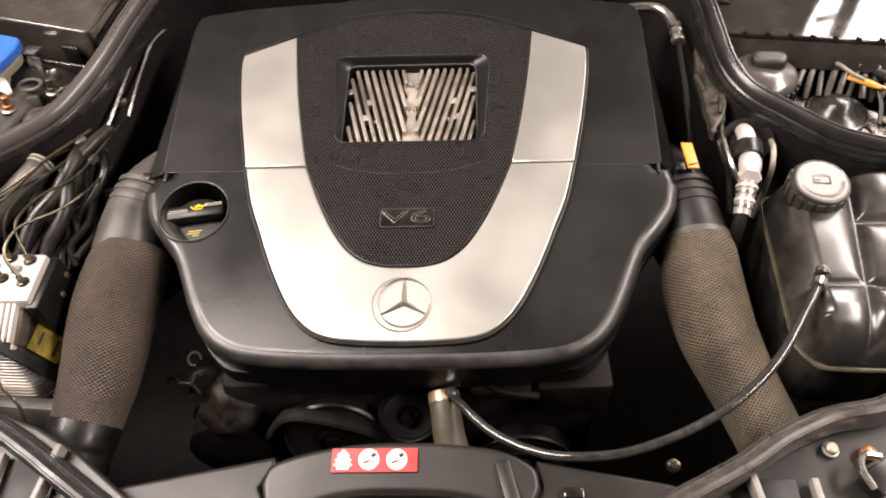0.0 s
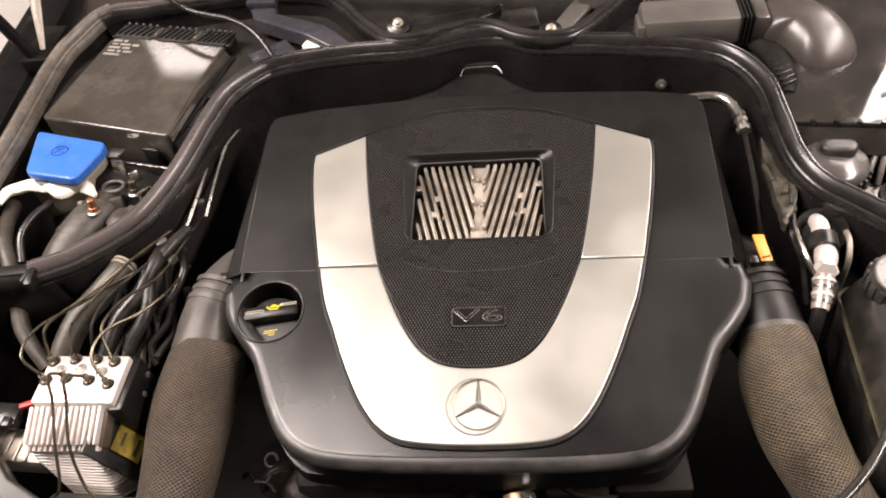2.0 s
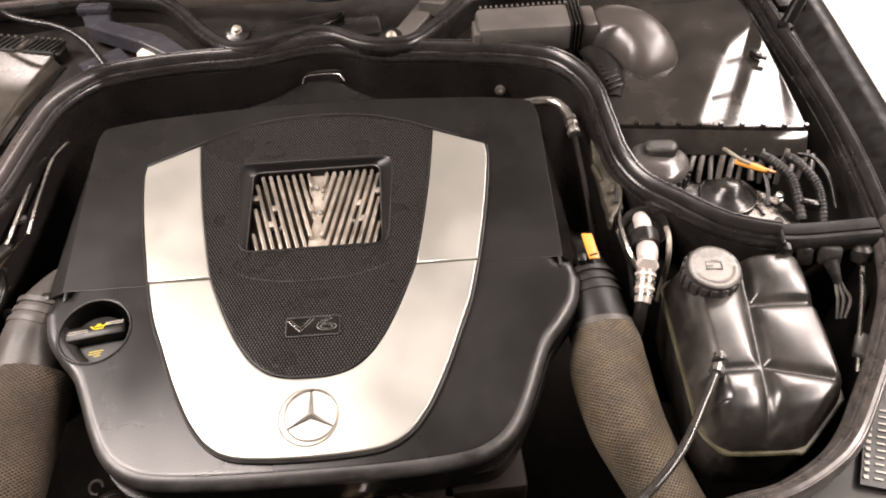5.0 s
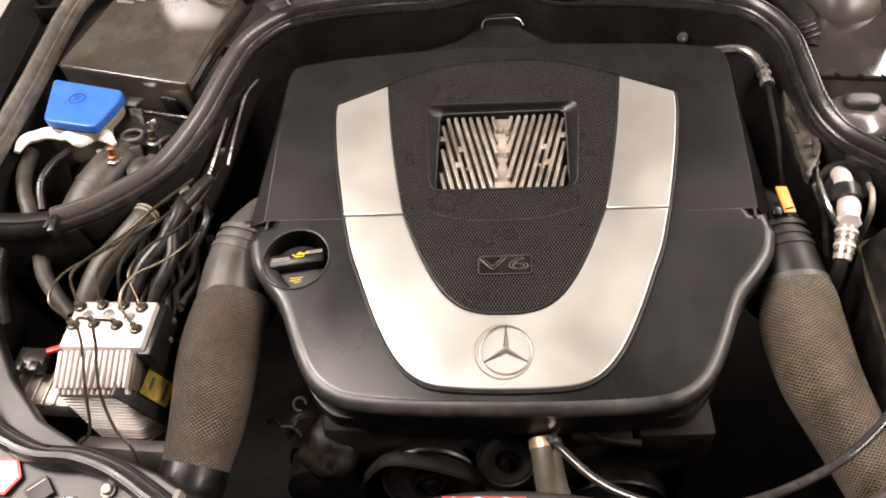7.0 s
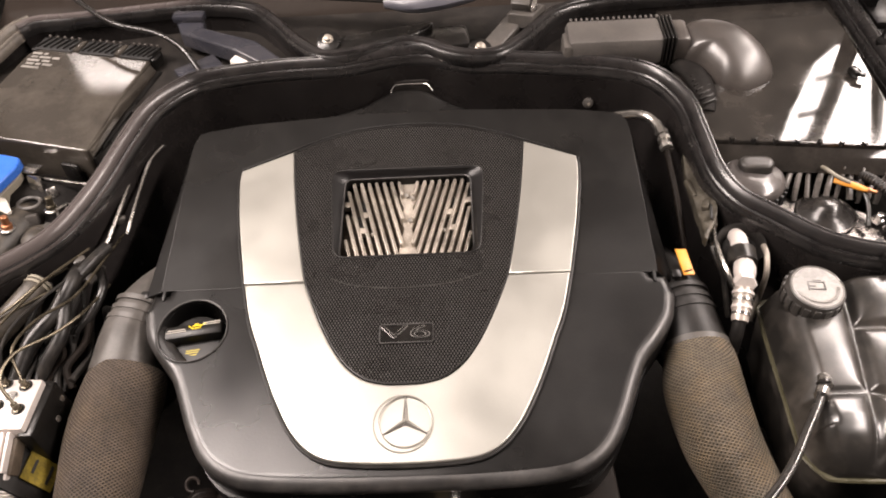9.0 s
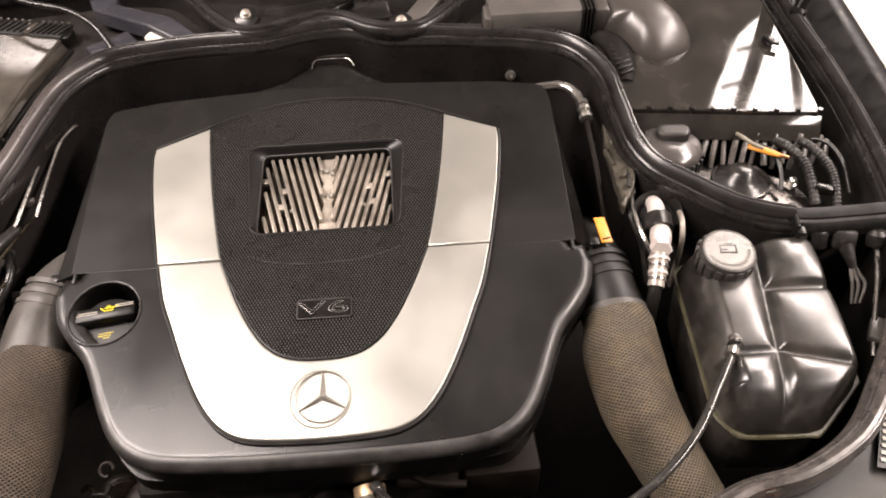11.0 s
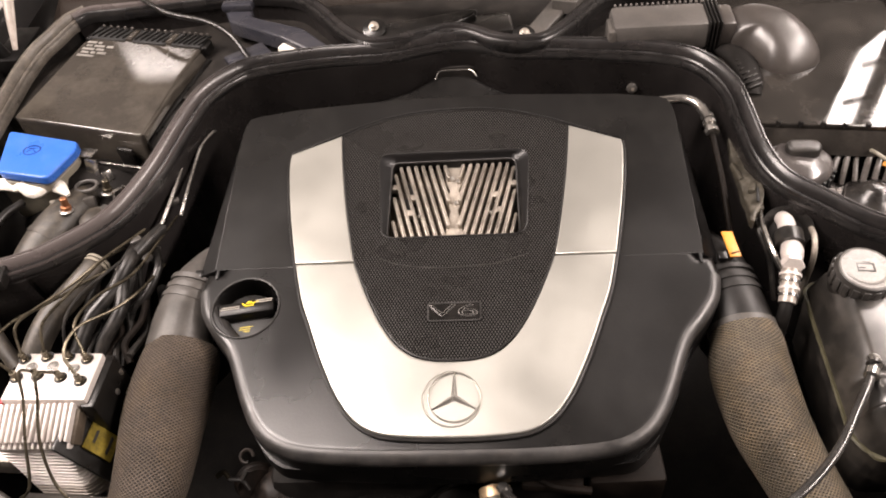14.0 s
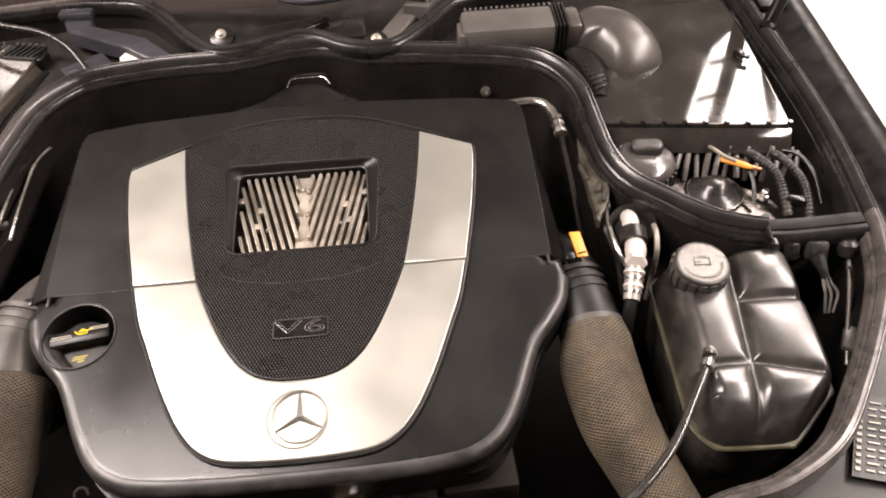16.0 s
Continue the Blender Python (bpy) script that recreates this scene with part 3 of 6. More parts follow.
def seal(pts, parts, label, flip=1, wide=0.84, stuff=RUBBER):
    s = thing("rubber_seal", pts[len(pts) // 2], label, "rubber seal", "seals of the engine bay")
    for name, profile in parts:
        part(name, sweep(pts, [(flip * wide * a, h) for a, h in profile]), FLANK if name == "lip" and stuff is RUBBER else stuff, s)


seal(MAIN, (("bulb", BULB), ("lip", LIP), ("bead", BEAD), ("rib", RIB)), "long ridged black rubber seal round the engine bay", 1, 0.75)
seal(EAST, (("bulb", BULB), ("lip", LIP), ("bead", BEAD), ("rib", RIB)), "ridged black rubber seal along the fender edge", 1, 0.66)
seal(EAST_FRONT, (("bulb", BULB), ("lip", LIP), ("bead", BEAD), ("rib", RIB)), "worn dusty rubber seal round the lamp carrier", 1, 0.66, RUBBER_WORN)
seal(WEST, (("bulb", BULB), ("lip", LIP), ("bead", BEAD), ("rib", RIB)), "dusty grey-beige rubber seal along the fender edge", -1, 0.64, RUBBER_DUSTY)
seal(WEST_FRONT, (("bulb", BULB), ("lip", LIP), ("bead", BEAD), ("rib", RIB)), "glossy dark grey rubber seal round the lamp carrier", -1, 0.66, RUBBER_DARK)
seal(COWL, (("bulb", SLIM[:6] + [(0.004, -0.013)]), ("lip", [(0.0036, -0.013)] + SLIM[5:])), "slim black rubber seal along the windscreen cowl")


JOINT = [(-0.0145, -0.010), (-0.0150, 0.0005), (-0.0125, 0.0040), (-0.0030, 0.0046), (0.0010, 0.0030), (0.0022, 0.0008), (0.0040, 0.0030), (0.0085, 0.0034), (0.0125, 0.0005), (0.0150, -0.0060), (0.0150, -0.0130), (-0.0040, -0.0140)]
for pts, text in (([(-0.637, 0.627, 0.957), (-0.600, 0.626, 0.955), (-0.555, 0.625, 0.953), (-0.513, 0.629, 0.953)], "grey worn rubber moulding that ends the bay seal"), ([(0.493, 0.620, 0.960), (0.520, 0.6175, 0.960), (0.560, 0.617, 0.961), (0.600, 0.617, 0.962)], "glossy black moulding that ends the bay seal")):
    s = thing("seal_joint", pts[1], text, "seal joint", "seal joints")
    part("band", sweep(pts, JOINT), JOINTBLACK, s)
    end = Vector(pts[-1]).lerp(Vector(pts[-2]), 0.10) if pts[0][0] < 0 else Vector(pts[0]).lerp(Vector(pts[1]), 0.10)
    part("collar", box(*end, 0.006, 0.034, 0.014, 0.003, turn=-8), PLASTIC, s)


def curtain(pts, side, drop, thick, bm_n=6):
    return sweep([(x, y, z - 0.012) for x, y, z in pts], [(side, 0), (side + thick, 0), (side + thick, -drop), (side, -drop)], bm_n)


solo("wall_firewall", curtain([(-0.60, 0.625, 0.953)] + MAIN + [(0.590, 0.617, 0.958)], 0.0055, 0.34, 0.006), BAYWALL, "smooth black wall of the engine bay below the seal", "wall", kind="structure")
solo("wall_cowl", curtain(COWL, 0.002, 0.030, 0.004), BAYWALL, "black wall below the cowl seal", "wall", kind="structure")
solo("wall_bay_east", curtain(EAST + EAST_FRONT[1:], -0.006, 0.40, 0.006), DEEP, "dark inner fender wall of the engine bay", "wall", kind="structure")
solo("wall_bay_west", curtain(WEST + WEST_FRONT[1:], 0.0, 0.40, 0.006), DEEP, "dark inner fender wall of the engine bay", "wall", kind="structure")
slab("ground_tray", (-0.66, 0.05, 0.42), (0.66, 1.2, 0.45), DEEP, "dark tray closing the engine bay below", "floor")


def fender(sx):
    """The painted wing outside the seal, rolling over to its flank."""
    line = [(0.622, -0.014), (0.622, -0.006), (0.630, -0.020), (0.650, -0.040), (0.660, -0.038), (0.685, -0.022), (0.705, -0.020), (0.715, -0.030), (0.724, -0.10), (0.728, -0.40), (0.718, -0.40), (0.70, -0.06), (0.62, -0.05)]
    bm = bmesh.new()
    rings = []
    for y, z in ((0.30, 0.925), (0.45, 0.945), (0.62, 0.960), (0.80, 0.974), (1.0, 0.990), (1.25, 1.005)):
        k = -0.035 if sx < 0 else 0.0
        rings.append([bm.verts.new((sx * (x + abs(k)), y, z + h)) for x, h in line])
    for a, b in zip(rings, rings[1:]):
        for i in range(len(line)):
            j = (i + 1) % len(line)
            bm.faces.new((a[i], a[j], b[j], b[i]))
    bm.faces.new(rings[0])
    bm.faces.new(rings[-1])
    return bm


solo("fender_east", fender(1), PAINT, "black painted fender edge beside the engine bay", "fender", kind="structure", angle=60)
solo("fender_west", fender(-1), PAINT, "black painted fender edge beside the engine bay", "fender", kind="structure", angle=60)

# raised hood behind the bay, with its stays
hood = thing("hood", (0, 1.16, 1.14), "raised hood with grey inner lining, upright behind the engine bay", "hood")
# out of view; notches in its outline shape the reflections on both lids
sheet = [(-0.78, 2.42), (-0.78, 1.06), (-0.62, 1.06), (-0.605, 1.19), (-0.46, 1.19), (-0.44, 1.11), (0.49, 1.10), (0.55, 1.05), (0.76, 1.05), (0.74, 1.17), (0.70, 1.155), (0.675, 1.19), (0.665, 1.30), (0.66, 2.42)]
bm = plate([(x, z) for x, z in sheet], lambda x, y: 0.0, 0.03, 0.004)
bmesh.ops.transform(bm, matrix=pose(0, 1.205, 0, 90), verts=bm.verts)
part("panel", bm, FELT, hood)
STAY_WEST = ((-0.646, 1.004, 0.990), (-0.756, 1.010, 1.290), (-0.830, 1.060, 1.520))
STAY_EAST = ((0.615, 0.955, 0.990), (0.790, 1.130, 1.300), (0.840, 1.190, 1.620))
for sx in (-1, 1):
    stay = thing("hood_stay", (sx * 0.615, 0.955, 0.98), "thin black gas strut holding up the hood", "gas strut", "hood stays")
    low, mid, high = STAY_WEST if sx < 0 else STAY_EAST
    part("tube", stick(low, mid, 0.009), PAINT, stay)
    part("rod", stick(mid, high, 0.005), STEEL, stay)
    part("ball_end", lathe([(0.004, -0.010), (0.011, -0.006), (0.011, 0.006), (0.004, 0.010)], pose(*low), 16), PAINT, stay)
    hinge = thing("hood_bracket", (sx * 0.64, 1.06, 1.0), "black steel bracket of the hood beside the cowl", "bracket", "hood brackets")
    if sx < 0:
        part("arm", tube([(-0.6385, 1.0165, 1.000), (-0.6445, 1.065, 1.050), (-0.651, 1.115, 1.105), (-0.658, 1.165, 1.165)], [0.004, 0.0085, 0.0095, 0.0095], 12, 4, flat=0.5), ALU_DULL, hinge, "worn grey metal arm")
        part("foot", box(-0.645, 1.035, 0.985, 0.04, 0.09, 0.030, 0.003), PAINT, hinge)
        continue
    part("arm", box(sx * 0.650, 1.083, 1.150, 0.012, 0.035, 0.33, 0.003, tip=-8, roll=sx * 6), PAINT, hinge)
    for y, z in ((1.065, 1.10), (1.075, 1.18), (1.085, 1.25)):
        part("pin", stick((sx * 0.652, y, z), (sx * 0.605, y, z + 0.012), 0.005), PAINT, hinge)
    part("foot", box(sx * 0.645, 1.05, 0.985, 0.04, 0.09, 0.012, 0.003), PAINT, hinge)

# cowl below the windscreen
solo("cowl_tray", plate([(-0.63, 0.90), (-0.34, 0.93), (-0.09, 0.965), (0.08, 0.965), (0.30, 0.93), (0.36, 0.88), (0.40, 1.06), (0.62, 1.06), (0.62, 1.32), (-0.63, 1.32)], lambda x, y: 0.965, 0.02, 0.003), COWLBLACK,
     "black plastic cowl tray below the windscreen", "cowl", kind="structure")
solo("windscreen", box(0, 1.42, 1.06, 1.30, 0.62, 0.008, 0.002, tip=20), GLASS, "dark brownish windscreen glass above the cowl", "windscreen", kind="structure")


# ---------------------------------------------------------------- engine below its cover
engine = thing("engine_block", (0, 0.62, 0.45), "dark dirty engine block below the cover", "engine")
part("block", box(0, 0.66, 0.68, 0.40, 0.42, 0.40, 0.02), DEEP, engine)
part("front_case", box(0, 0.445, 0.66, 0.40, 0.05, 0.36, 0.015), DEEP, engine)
part("manifold", box(0, 0.70, 0.90, 0.36, 0.34, 0.05, 0.01), CAST, engine, "cast aluminium intake manifold")


def pulley(x, y, z, r, tip=0):
    m = pose(x, y, z, 90 + tip)
    p = part("pulley", lathe([(r * 0.30, -0.002), (r * 0.34, 0.012), (r * 0.42, 0.012), (r * 0.45, 0.002), (r * 0.82, 0.002), (r * 0.88, 0.010), (r * 0.97, 0.011), (r, 0.008), (r, -0.010), (r * 0.9, -0.012)], m, 32), DEEP, engine)
    part("bolt", lathe([(r * 0.20, 0.0), (r * 0.20, 0.016), (r * 0.16, 0.018)], m, 6), BROWN, p)
    part("rim", lathe([(r * 0.985, 0.0095), (r * 1.02, 0.012), (r * 1.05, 0.0095), (r * 1.02, 0.007)], m, 32), RIM, p, "paler pulley rim")


pulley(-0.002, 0.412, 0.803, 0.030, -32)
pulley(-0.083, 0.405, 0.765, 0.054, -16)
pulley(-0.055, 0.405, 0.70, 0.045, -10)
pulley(0.12, 0.405, 0.70, 0.055, -8)
part("belt", tube([(-0.160, 0.405, 0.76), (-0.12, 0.398, 0.825), (-0.06, 0.398, 0.80), (-0.01, 0.398, 0.76), (0.04, 0.398, 0.79), (0.05, 0.400, 0.74), (0.12, 0.398, 0.65)], 0.008, 8, flat=0.5), DEEP, engine)
part("alternator", lathe([(0.020, -0.02), (0.040, -0.015), (0.046, 0.0), (0.048, 0.03), (0.046, 0.06), (0.03, 0.065)], pose(-0.207, 0.455, 0.725, 80), 28), DEEP, engine, "dark dusty ribbed alternator housing")
part("alternator_rim", lathe([(0.048, 0.0), (0.052, 0.004), (0.052, 0.012), (0.048, 0.016)], pose(-0.207, 0.445, 0.725, 80), 28), DEEP, engine)
bm = lathe([(0.004, 0.030), (0.014, 0.029), (0.024, 0.025), (0.030, 0.019), (0.034, 0.010), (0.036, 0.000), (0.037, -0.015), (0.038, -0.030)], pose(-0.197, 0.428, 0.785, 38, 0, -12), 40)
for v in bm.verts:
    v.co += 0.007 * Vector((noise.noise(v.co * 45), noise.noise(v.co * 45 + Vector((9, 0, 0))), noise.noise(v.co * 45 + Vector((0, 9, 0)))))
part("alternator_shell", bm, GRIME, engine, "grimy brown lumpy end housing", angle=80)
for k in range(4):
    m = pose(-0.226, 0.445, 0.800, 60, 0, 30)
    part("shell_ring", lathe([(0.020, 0.004 * k), (0.0225 - 0.001 * k, 0.004 * k + 0.001), (0.020, 0.004 * k + 0.0025)], m, 28), GRIME, engine)
part("bracket", tube([(-0.243, 0.432, 0.829), (-0.229, 0.430, 0.831), (-0.222, 0.424, 0.822)], 0.0022, 8, 3), HOSE, engine, "small worn metal bracket")
part("bracket_arm", tube([(-0.229, 0.430, 0.831), (-0.224, 0.438, 0.836)], 0.0024, 8, smooth_line=False), HOSE, engine)
part("wire_eye", tube([pose(-0.209, 0.430, 0.884, 25) @ Vector((0.0065 * math.cos(0.5 * k), 0.0065 * math.sin(0.5 * k), 0)) for k in range(11)], 0.0018, 8, 2), GRIME, engine, "small brown wire eye")
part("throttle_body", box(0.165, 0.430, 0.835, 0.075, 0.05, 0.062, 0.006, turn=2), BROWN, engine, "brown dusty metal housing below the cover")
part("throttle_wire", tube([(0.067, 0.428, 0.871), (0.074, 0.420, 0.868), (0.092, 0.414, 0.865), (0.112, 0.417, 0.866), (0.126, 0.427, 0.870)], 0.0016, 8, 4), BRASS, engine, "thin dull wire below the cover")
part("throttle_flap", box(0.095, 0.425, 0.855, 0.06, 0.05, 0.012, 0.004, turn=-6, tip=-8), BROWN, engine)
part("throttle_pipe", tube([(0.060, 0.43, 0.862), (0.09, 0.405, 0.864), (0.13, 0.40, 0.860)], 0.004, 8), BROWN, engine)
part("clip", tube([(-0.270, 0.450, 0.800), (-0.262, 0.453, 0.804), (-0.256, 0.448, 0.799)], 0.0028, 8, 3), BRASS, engine, "small dull clip")

coolant = thing("coolant_hose", (0.05, 0.36, 0.80), "thick grey-brown coolant hose with a brass coloured clamp", "hose")
part("hose", tube([(0.0370, 0.404, 0.852), (0.0390, 0.389, 0.848), (0.0435, 0.364, 0.836), (0.0530, 0.334, 0.820), (0.066, 0.295, 0.80)], [0.0146, 0.0150, 0.0158, 0.0170, 0.0175], 24), OLIVE, coolant)
part("clamp", tube([(0.0366, 0.4075, 0.8525), (0.0378, 0.3975, 0.8505)], 0.0156, 24, smooth_line=False), CLAMP, coolant, "pale brass coloured hose clamp")
part("stub", tube([(0.0335, 0.445, 0.846), (0.0362, 0.411, 0.8525)], 0.0098, 16, smooth_line=False), COLLAR, coolant)


# ---------------------------------------------------------------- engine cover
SLOPE = 0.14


def top(x, y):
    return 0.9255 + SLOPE * (y - 0.464)


def above(h):
    return lambda x, y: top(x, y) + h


def mirror(half):
    """A closed outline from its right half, listed from the rear middle to the front middle."""
    return half + [(-x, y) for x, y in reversed(half) if abs(x) > 1e-6]


def smooth2(pts, n=4):
    return [(v.x, v.y) for v in curve([(x, y, 0) for x, y in pts], n)]


cover = thing("engine_cover", (0, 0.62, 0.90), "black plastic engine cover with a silver U-shaped trim", "engine cover")
SEAM = 0.6225
FILLER = (-0.2235, 0.574)
front = [(0.0, SEAM + 0.012), (0.256, SEAM + 0.012), (0.2605, SEAM - 0.0004), (0.276, SEAM - 0.0004)] + smooth2([(0.281, 0.600), (0.274, 0.572), (0.257, 0.547), (0.240, 0.527), (0.229, 0.505), (0.215, 0.472), (0.199, 0.443), (0.178, 0.423), (0.146, 0.411), (0.080, 0.406), (0.0, 0.405)])
rear = [(0.0, 0.872), (0.06, 0.872), (0.12, 0.8685), (0.165, 0.8655), (0.205, 0.8625), (0.252, 0.8545), (0.2615, 0.8505), (0.266, 0.840), (0.268, 0.825), (0.2665, SEAM + 0.02), (0.2655, SEAM + 0.0004), (0.0, SEAM + 0.0004)]
window_out = rounded([(0.0900, 0.7755), (-0.0910, 0.7770), (-0.0815, 0.6520), (0.0810, 0.6515)], 0.017, 6)
window_in = rounded([(0.0730, 0.7690), (-0.0745, 0.7690), (-0.0760, 0.6575), (0.0740, 0.6575)], 0.010, 6)
well = circle(*FILLER, 0.0362, 40)
part("front_shell", plate(mirror(front), above(0), 0.034, 0.0120, [well], steps=7, hole_rim=0.0016), COVER, cover)
part("rear_shell", plate(mirror(rear), above(0.0003), 0.045, 0.0003, [[(p.x, p.y) for p in inset(window_out, -0.0015)]]), COVER, cover)
part("front_skirt", sweep([(x, y - 0.004 if y < 0.45 else y, top(x, y) - 0.030) for x, y in [(-0.272, 0.575), (-0.238, 0.53), (-0.213, 0.475), (-0.18, 0.43), (-0.14, 0.419), (0, 0.414), (0.14, 0.419), (0.18, 0.43), (0.213, 0.475), (0.238, 0.53), (0.272, 0.575)]],
     [(0.0, 0.0), (0.004, 0.0), (0.004, -0.022), (0.0, -0.022)], 4), COVER, cover)
# tube added along the front rim to carry its highlight
bead = [(x, y, top(x, y) - 0.0112) for x, y in inset(ccw(mirror(front)), 0.0104) if y < SEAM - 0.016]
start = min(range(len(bead)), key=lambda k: (-1 if bead[k][0] < 0 else 1, -bead[k][1]))
bead = bead[start:] + bead[:start]
part("front_rim", tube(bead, 0.0109, 28, smooth_line=False), RIM, cover, "shiny rolled rim, paler to carry the edge highlight")
for sx in (-1, 1):
    facet = [(0.2686, 0.822), (0.2660, SEAM + 0.0004), (0.2870, SEAM + 0.0004), (0.2700, 0.820)]
    # one plastic; the right facet's shade comes from a duller black
    part("side_facet", plate([(sx * x, y) for x, y in facet], lambda x, y: top(x, y) - 0.0004 - (0.45 if x < 0 else 1.0) * max(0.0, abs(x) - 0.2655), 0.030, 0.0012), COVER if sx < 0 else PAINT, cover)
    part("side_lip", box(sx * 0.288, SEAM + 0.004, top(0, SEAM) - 0.011, 0.010, 0.010, 0.008, 0.002, tip=8), COVER, cover)
    part("notch", box(sx * 0.262, SEAM - 0.006, top(0, SEAM - 0.006) + 0.0004, 0.003, 0.012, 0.003, 0.0005, tip=8), DARKLINE, cover)
# filler well: a dished collar with a lip
zc = top(*FILLER)
part("filler_well", lathe([(0.030, -0.050), (0.0335, -0.046), (0.0350, -0.004), (0.0357, 0.0000), (0.0366, 0.0011), (0.0374, 0.0006), (0.0377, -0.001), (0.037, -0.052)], pose(*FILLER, zc, 8), 48), COVER, cover)
part("well_rim", tube([pose(*FILLER, zc, 8) @ Vector((0.0364 * math.cos(a), 0.0364 * math.sin(a), 0.0006)) for a in (2 * math.pi * k / 48 for k in range(49))], 0.0011, 8, smooth_line=False), RIM, cover, "thin rim of the filler well, paler for its highlight")

# silver trim: two upper pieces and the U
OUT_UP = [(0.198, 0.7815), (0.1985, 0.765), (0.1945, 0.730), (0.188, 0.690), (0.180, 0.650), (0.1745, SEAM + 0.0008)]
IN_UP = [(0.1385, 0.808), (0.1345, 0.770), (0.1285, 0.725), (0.120, 0.675), (0.1095, SEAM + 0.0008)]
for sx in (-1, 1):
    out = [(sx * x, y) for x, y in smooth2(OUT_UP)]
    inn = [(sx * x, y) for x, y in smooth2(IN_UP)]
    part("silver_trim", plate(out + list(reversed(inn)), above(0.0065), 0.008, 0.0012), SILVER, cover, "satin silver trim")
OUT_LOW = [(0.1738, SEAM - 0.0006), (0.163, 0.580), (0.1505, 0.548), (0.1375, 0.515), (0.1235, 0.4845), (0.1095, 0.460), (0.0925, 0.4405), (0.0705, 0.4290), (0.036, 0.4250), (0.0, 0.4240)]
IN_LOW = [(0.1088, SEAM - 0.0006), (0.097, 0.591), (0.086, 0.566), (0.074, 0.543), (0.059, 0.522), (0.041, 0.508), (0.020, 0.502), (0.0, 0.501)]
low_out = smooth2(OUT_LOW)
low_in = smooth2(IN_LOW)
ring = low_out + [(-x, y) for x, y in reversed(low_out[:-1])]
hole = low_in + [(-x, y) for x, y in reversed(low_in[:-1])]
part("silver_trim", plate(ring + list(reversed(hole)), above(0.0060), 0.008, 0.0014), SILVER, cover, "satin silver trim")

# ribbed centre panel with its window
panel_half = smooth2([(0.0, 0.8425), (0.04, 0.8405), (0.075, 0.834), (0.110, 0.822), (0.1360, 0.809)]) + smooth2([(0.1330, 0.770), (0.1270, 0.725), (0.1185, 0.675), (0.1078, 0.6225), (0.0955, 0.592), (0.0845, 0.567), (0.0725, 0.5445), (0.0578, 0.524), (0.0403, 0.510), (0.020, 0.504), (0.0, 0.503)])
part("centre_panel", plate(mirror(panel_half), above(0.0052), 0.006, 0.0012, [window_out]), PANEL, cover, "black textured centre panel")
part("window_frame", loft([(window_out, 0.0010), (window_out, 0.0052), (inset(window_out, 0.0012), 0.0056), (inset(window_out, 0.0030), 0.0046), (inset(window_in, -0.0040), 0.0008), (inset(window_in, -0.0010), -0.0018), (window_in, -0.0028), (window_in, -0.0150)], top), FRAMEBLACK, cover, "smooth black funnel-shaped window frame")
for name, outline, h, r in (("window_rim", inset(window_out, 0.0006), 0.0052, 0.0010), ("window_edge", window_in, -0.0026, 0.0010)):
    line = [(p[0], p[1], top(p[0], p[1]) + h) for p in outline]
    part(name, tube(line + line[:1], r, 8, smooth_line=False), COLLAR if name == "window_rim" else RIM, cover, "thin black rim")
part("panel_rim", tube([(x, y, top(x, y) + 0.0050) for x, y in [(-0.198, 0.784), (-0.139, 0.8115), (-0.110, 0.825), (-0.075, 0.837), (-0.04, 0.8435), (0.0, 0.8455), (0.04, 0.8435), (0.075, 0.837), (0.110, 0.825), (0.139, 0.8115), (0.198, 0.784)]], 0.0016, 8), COVER, cover)
half = smooth2([(0.1985, 0.782), *OUT_UP[1:-1], *OUT_LOW[1:]], 3)
outline = [(-x, y) for x, y in half] + [(x, y) for x, y in reversed(half[:-1])]
rim = []
for k, (x, y) in enumerate(outline):
    a, b = Vector(outline[max(k - 1, 0)]), Vector(outline[min(k + 1, len(outline) - 1)])
    d = (b - a).normalized()
    x, y = x + d.y * 0.0016, y - d.x * 0.0016
    rim.append((x, y, top(x, y) + 0.0022))
part("trim_gap", tube(rim, 0.0019, 8, smooth_line=False), COLLAR, cover, "dark bead round the trim")
edge = [(x, y, top(x, y) + 0.0052) for x, y in mirror(panel_half)]
part("panel_edge", tube(edge + edge[:1], 0.0011, 6, smooth_line=False), COLLAR, cover, "smooth black panel edge")
part("panel_line", tube([(x, y, top(x, y) + 0.0052) for x, y in [(-0.0805, 0.6265), (-0.061, 0.6180), (-0.0266, 0.6124), (0.002, 0.6119), (0.0385, 0.6142), (0.0594, 0.6189), (0.0805, 0.6263)]], 0.0008, 6), RIM, cover, "fine raised line across the panel")

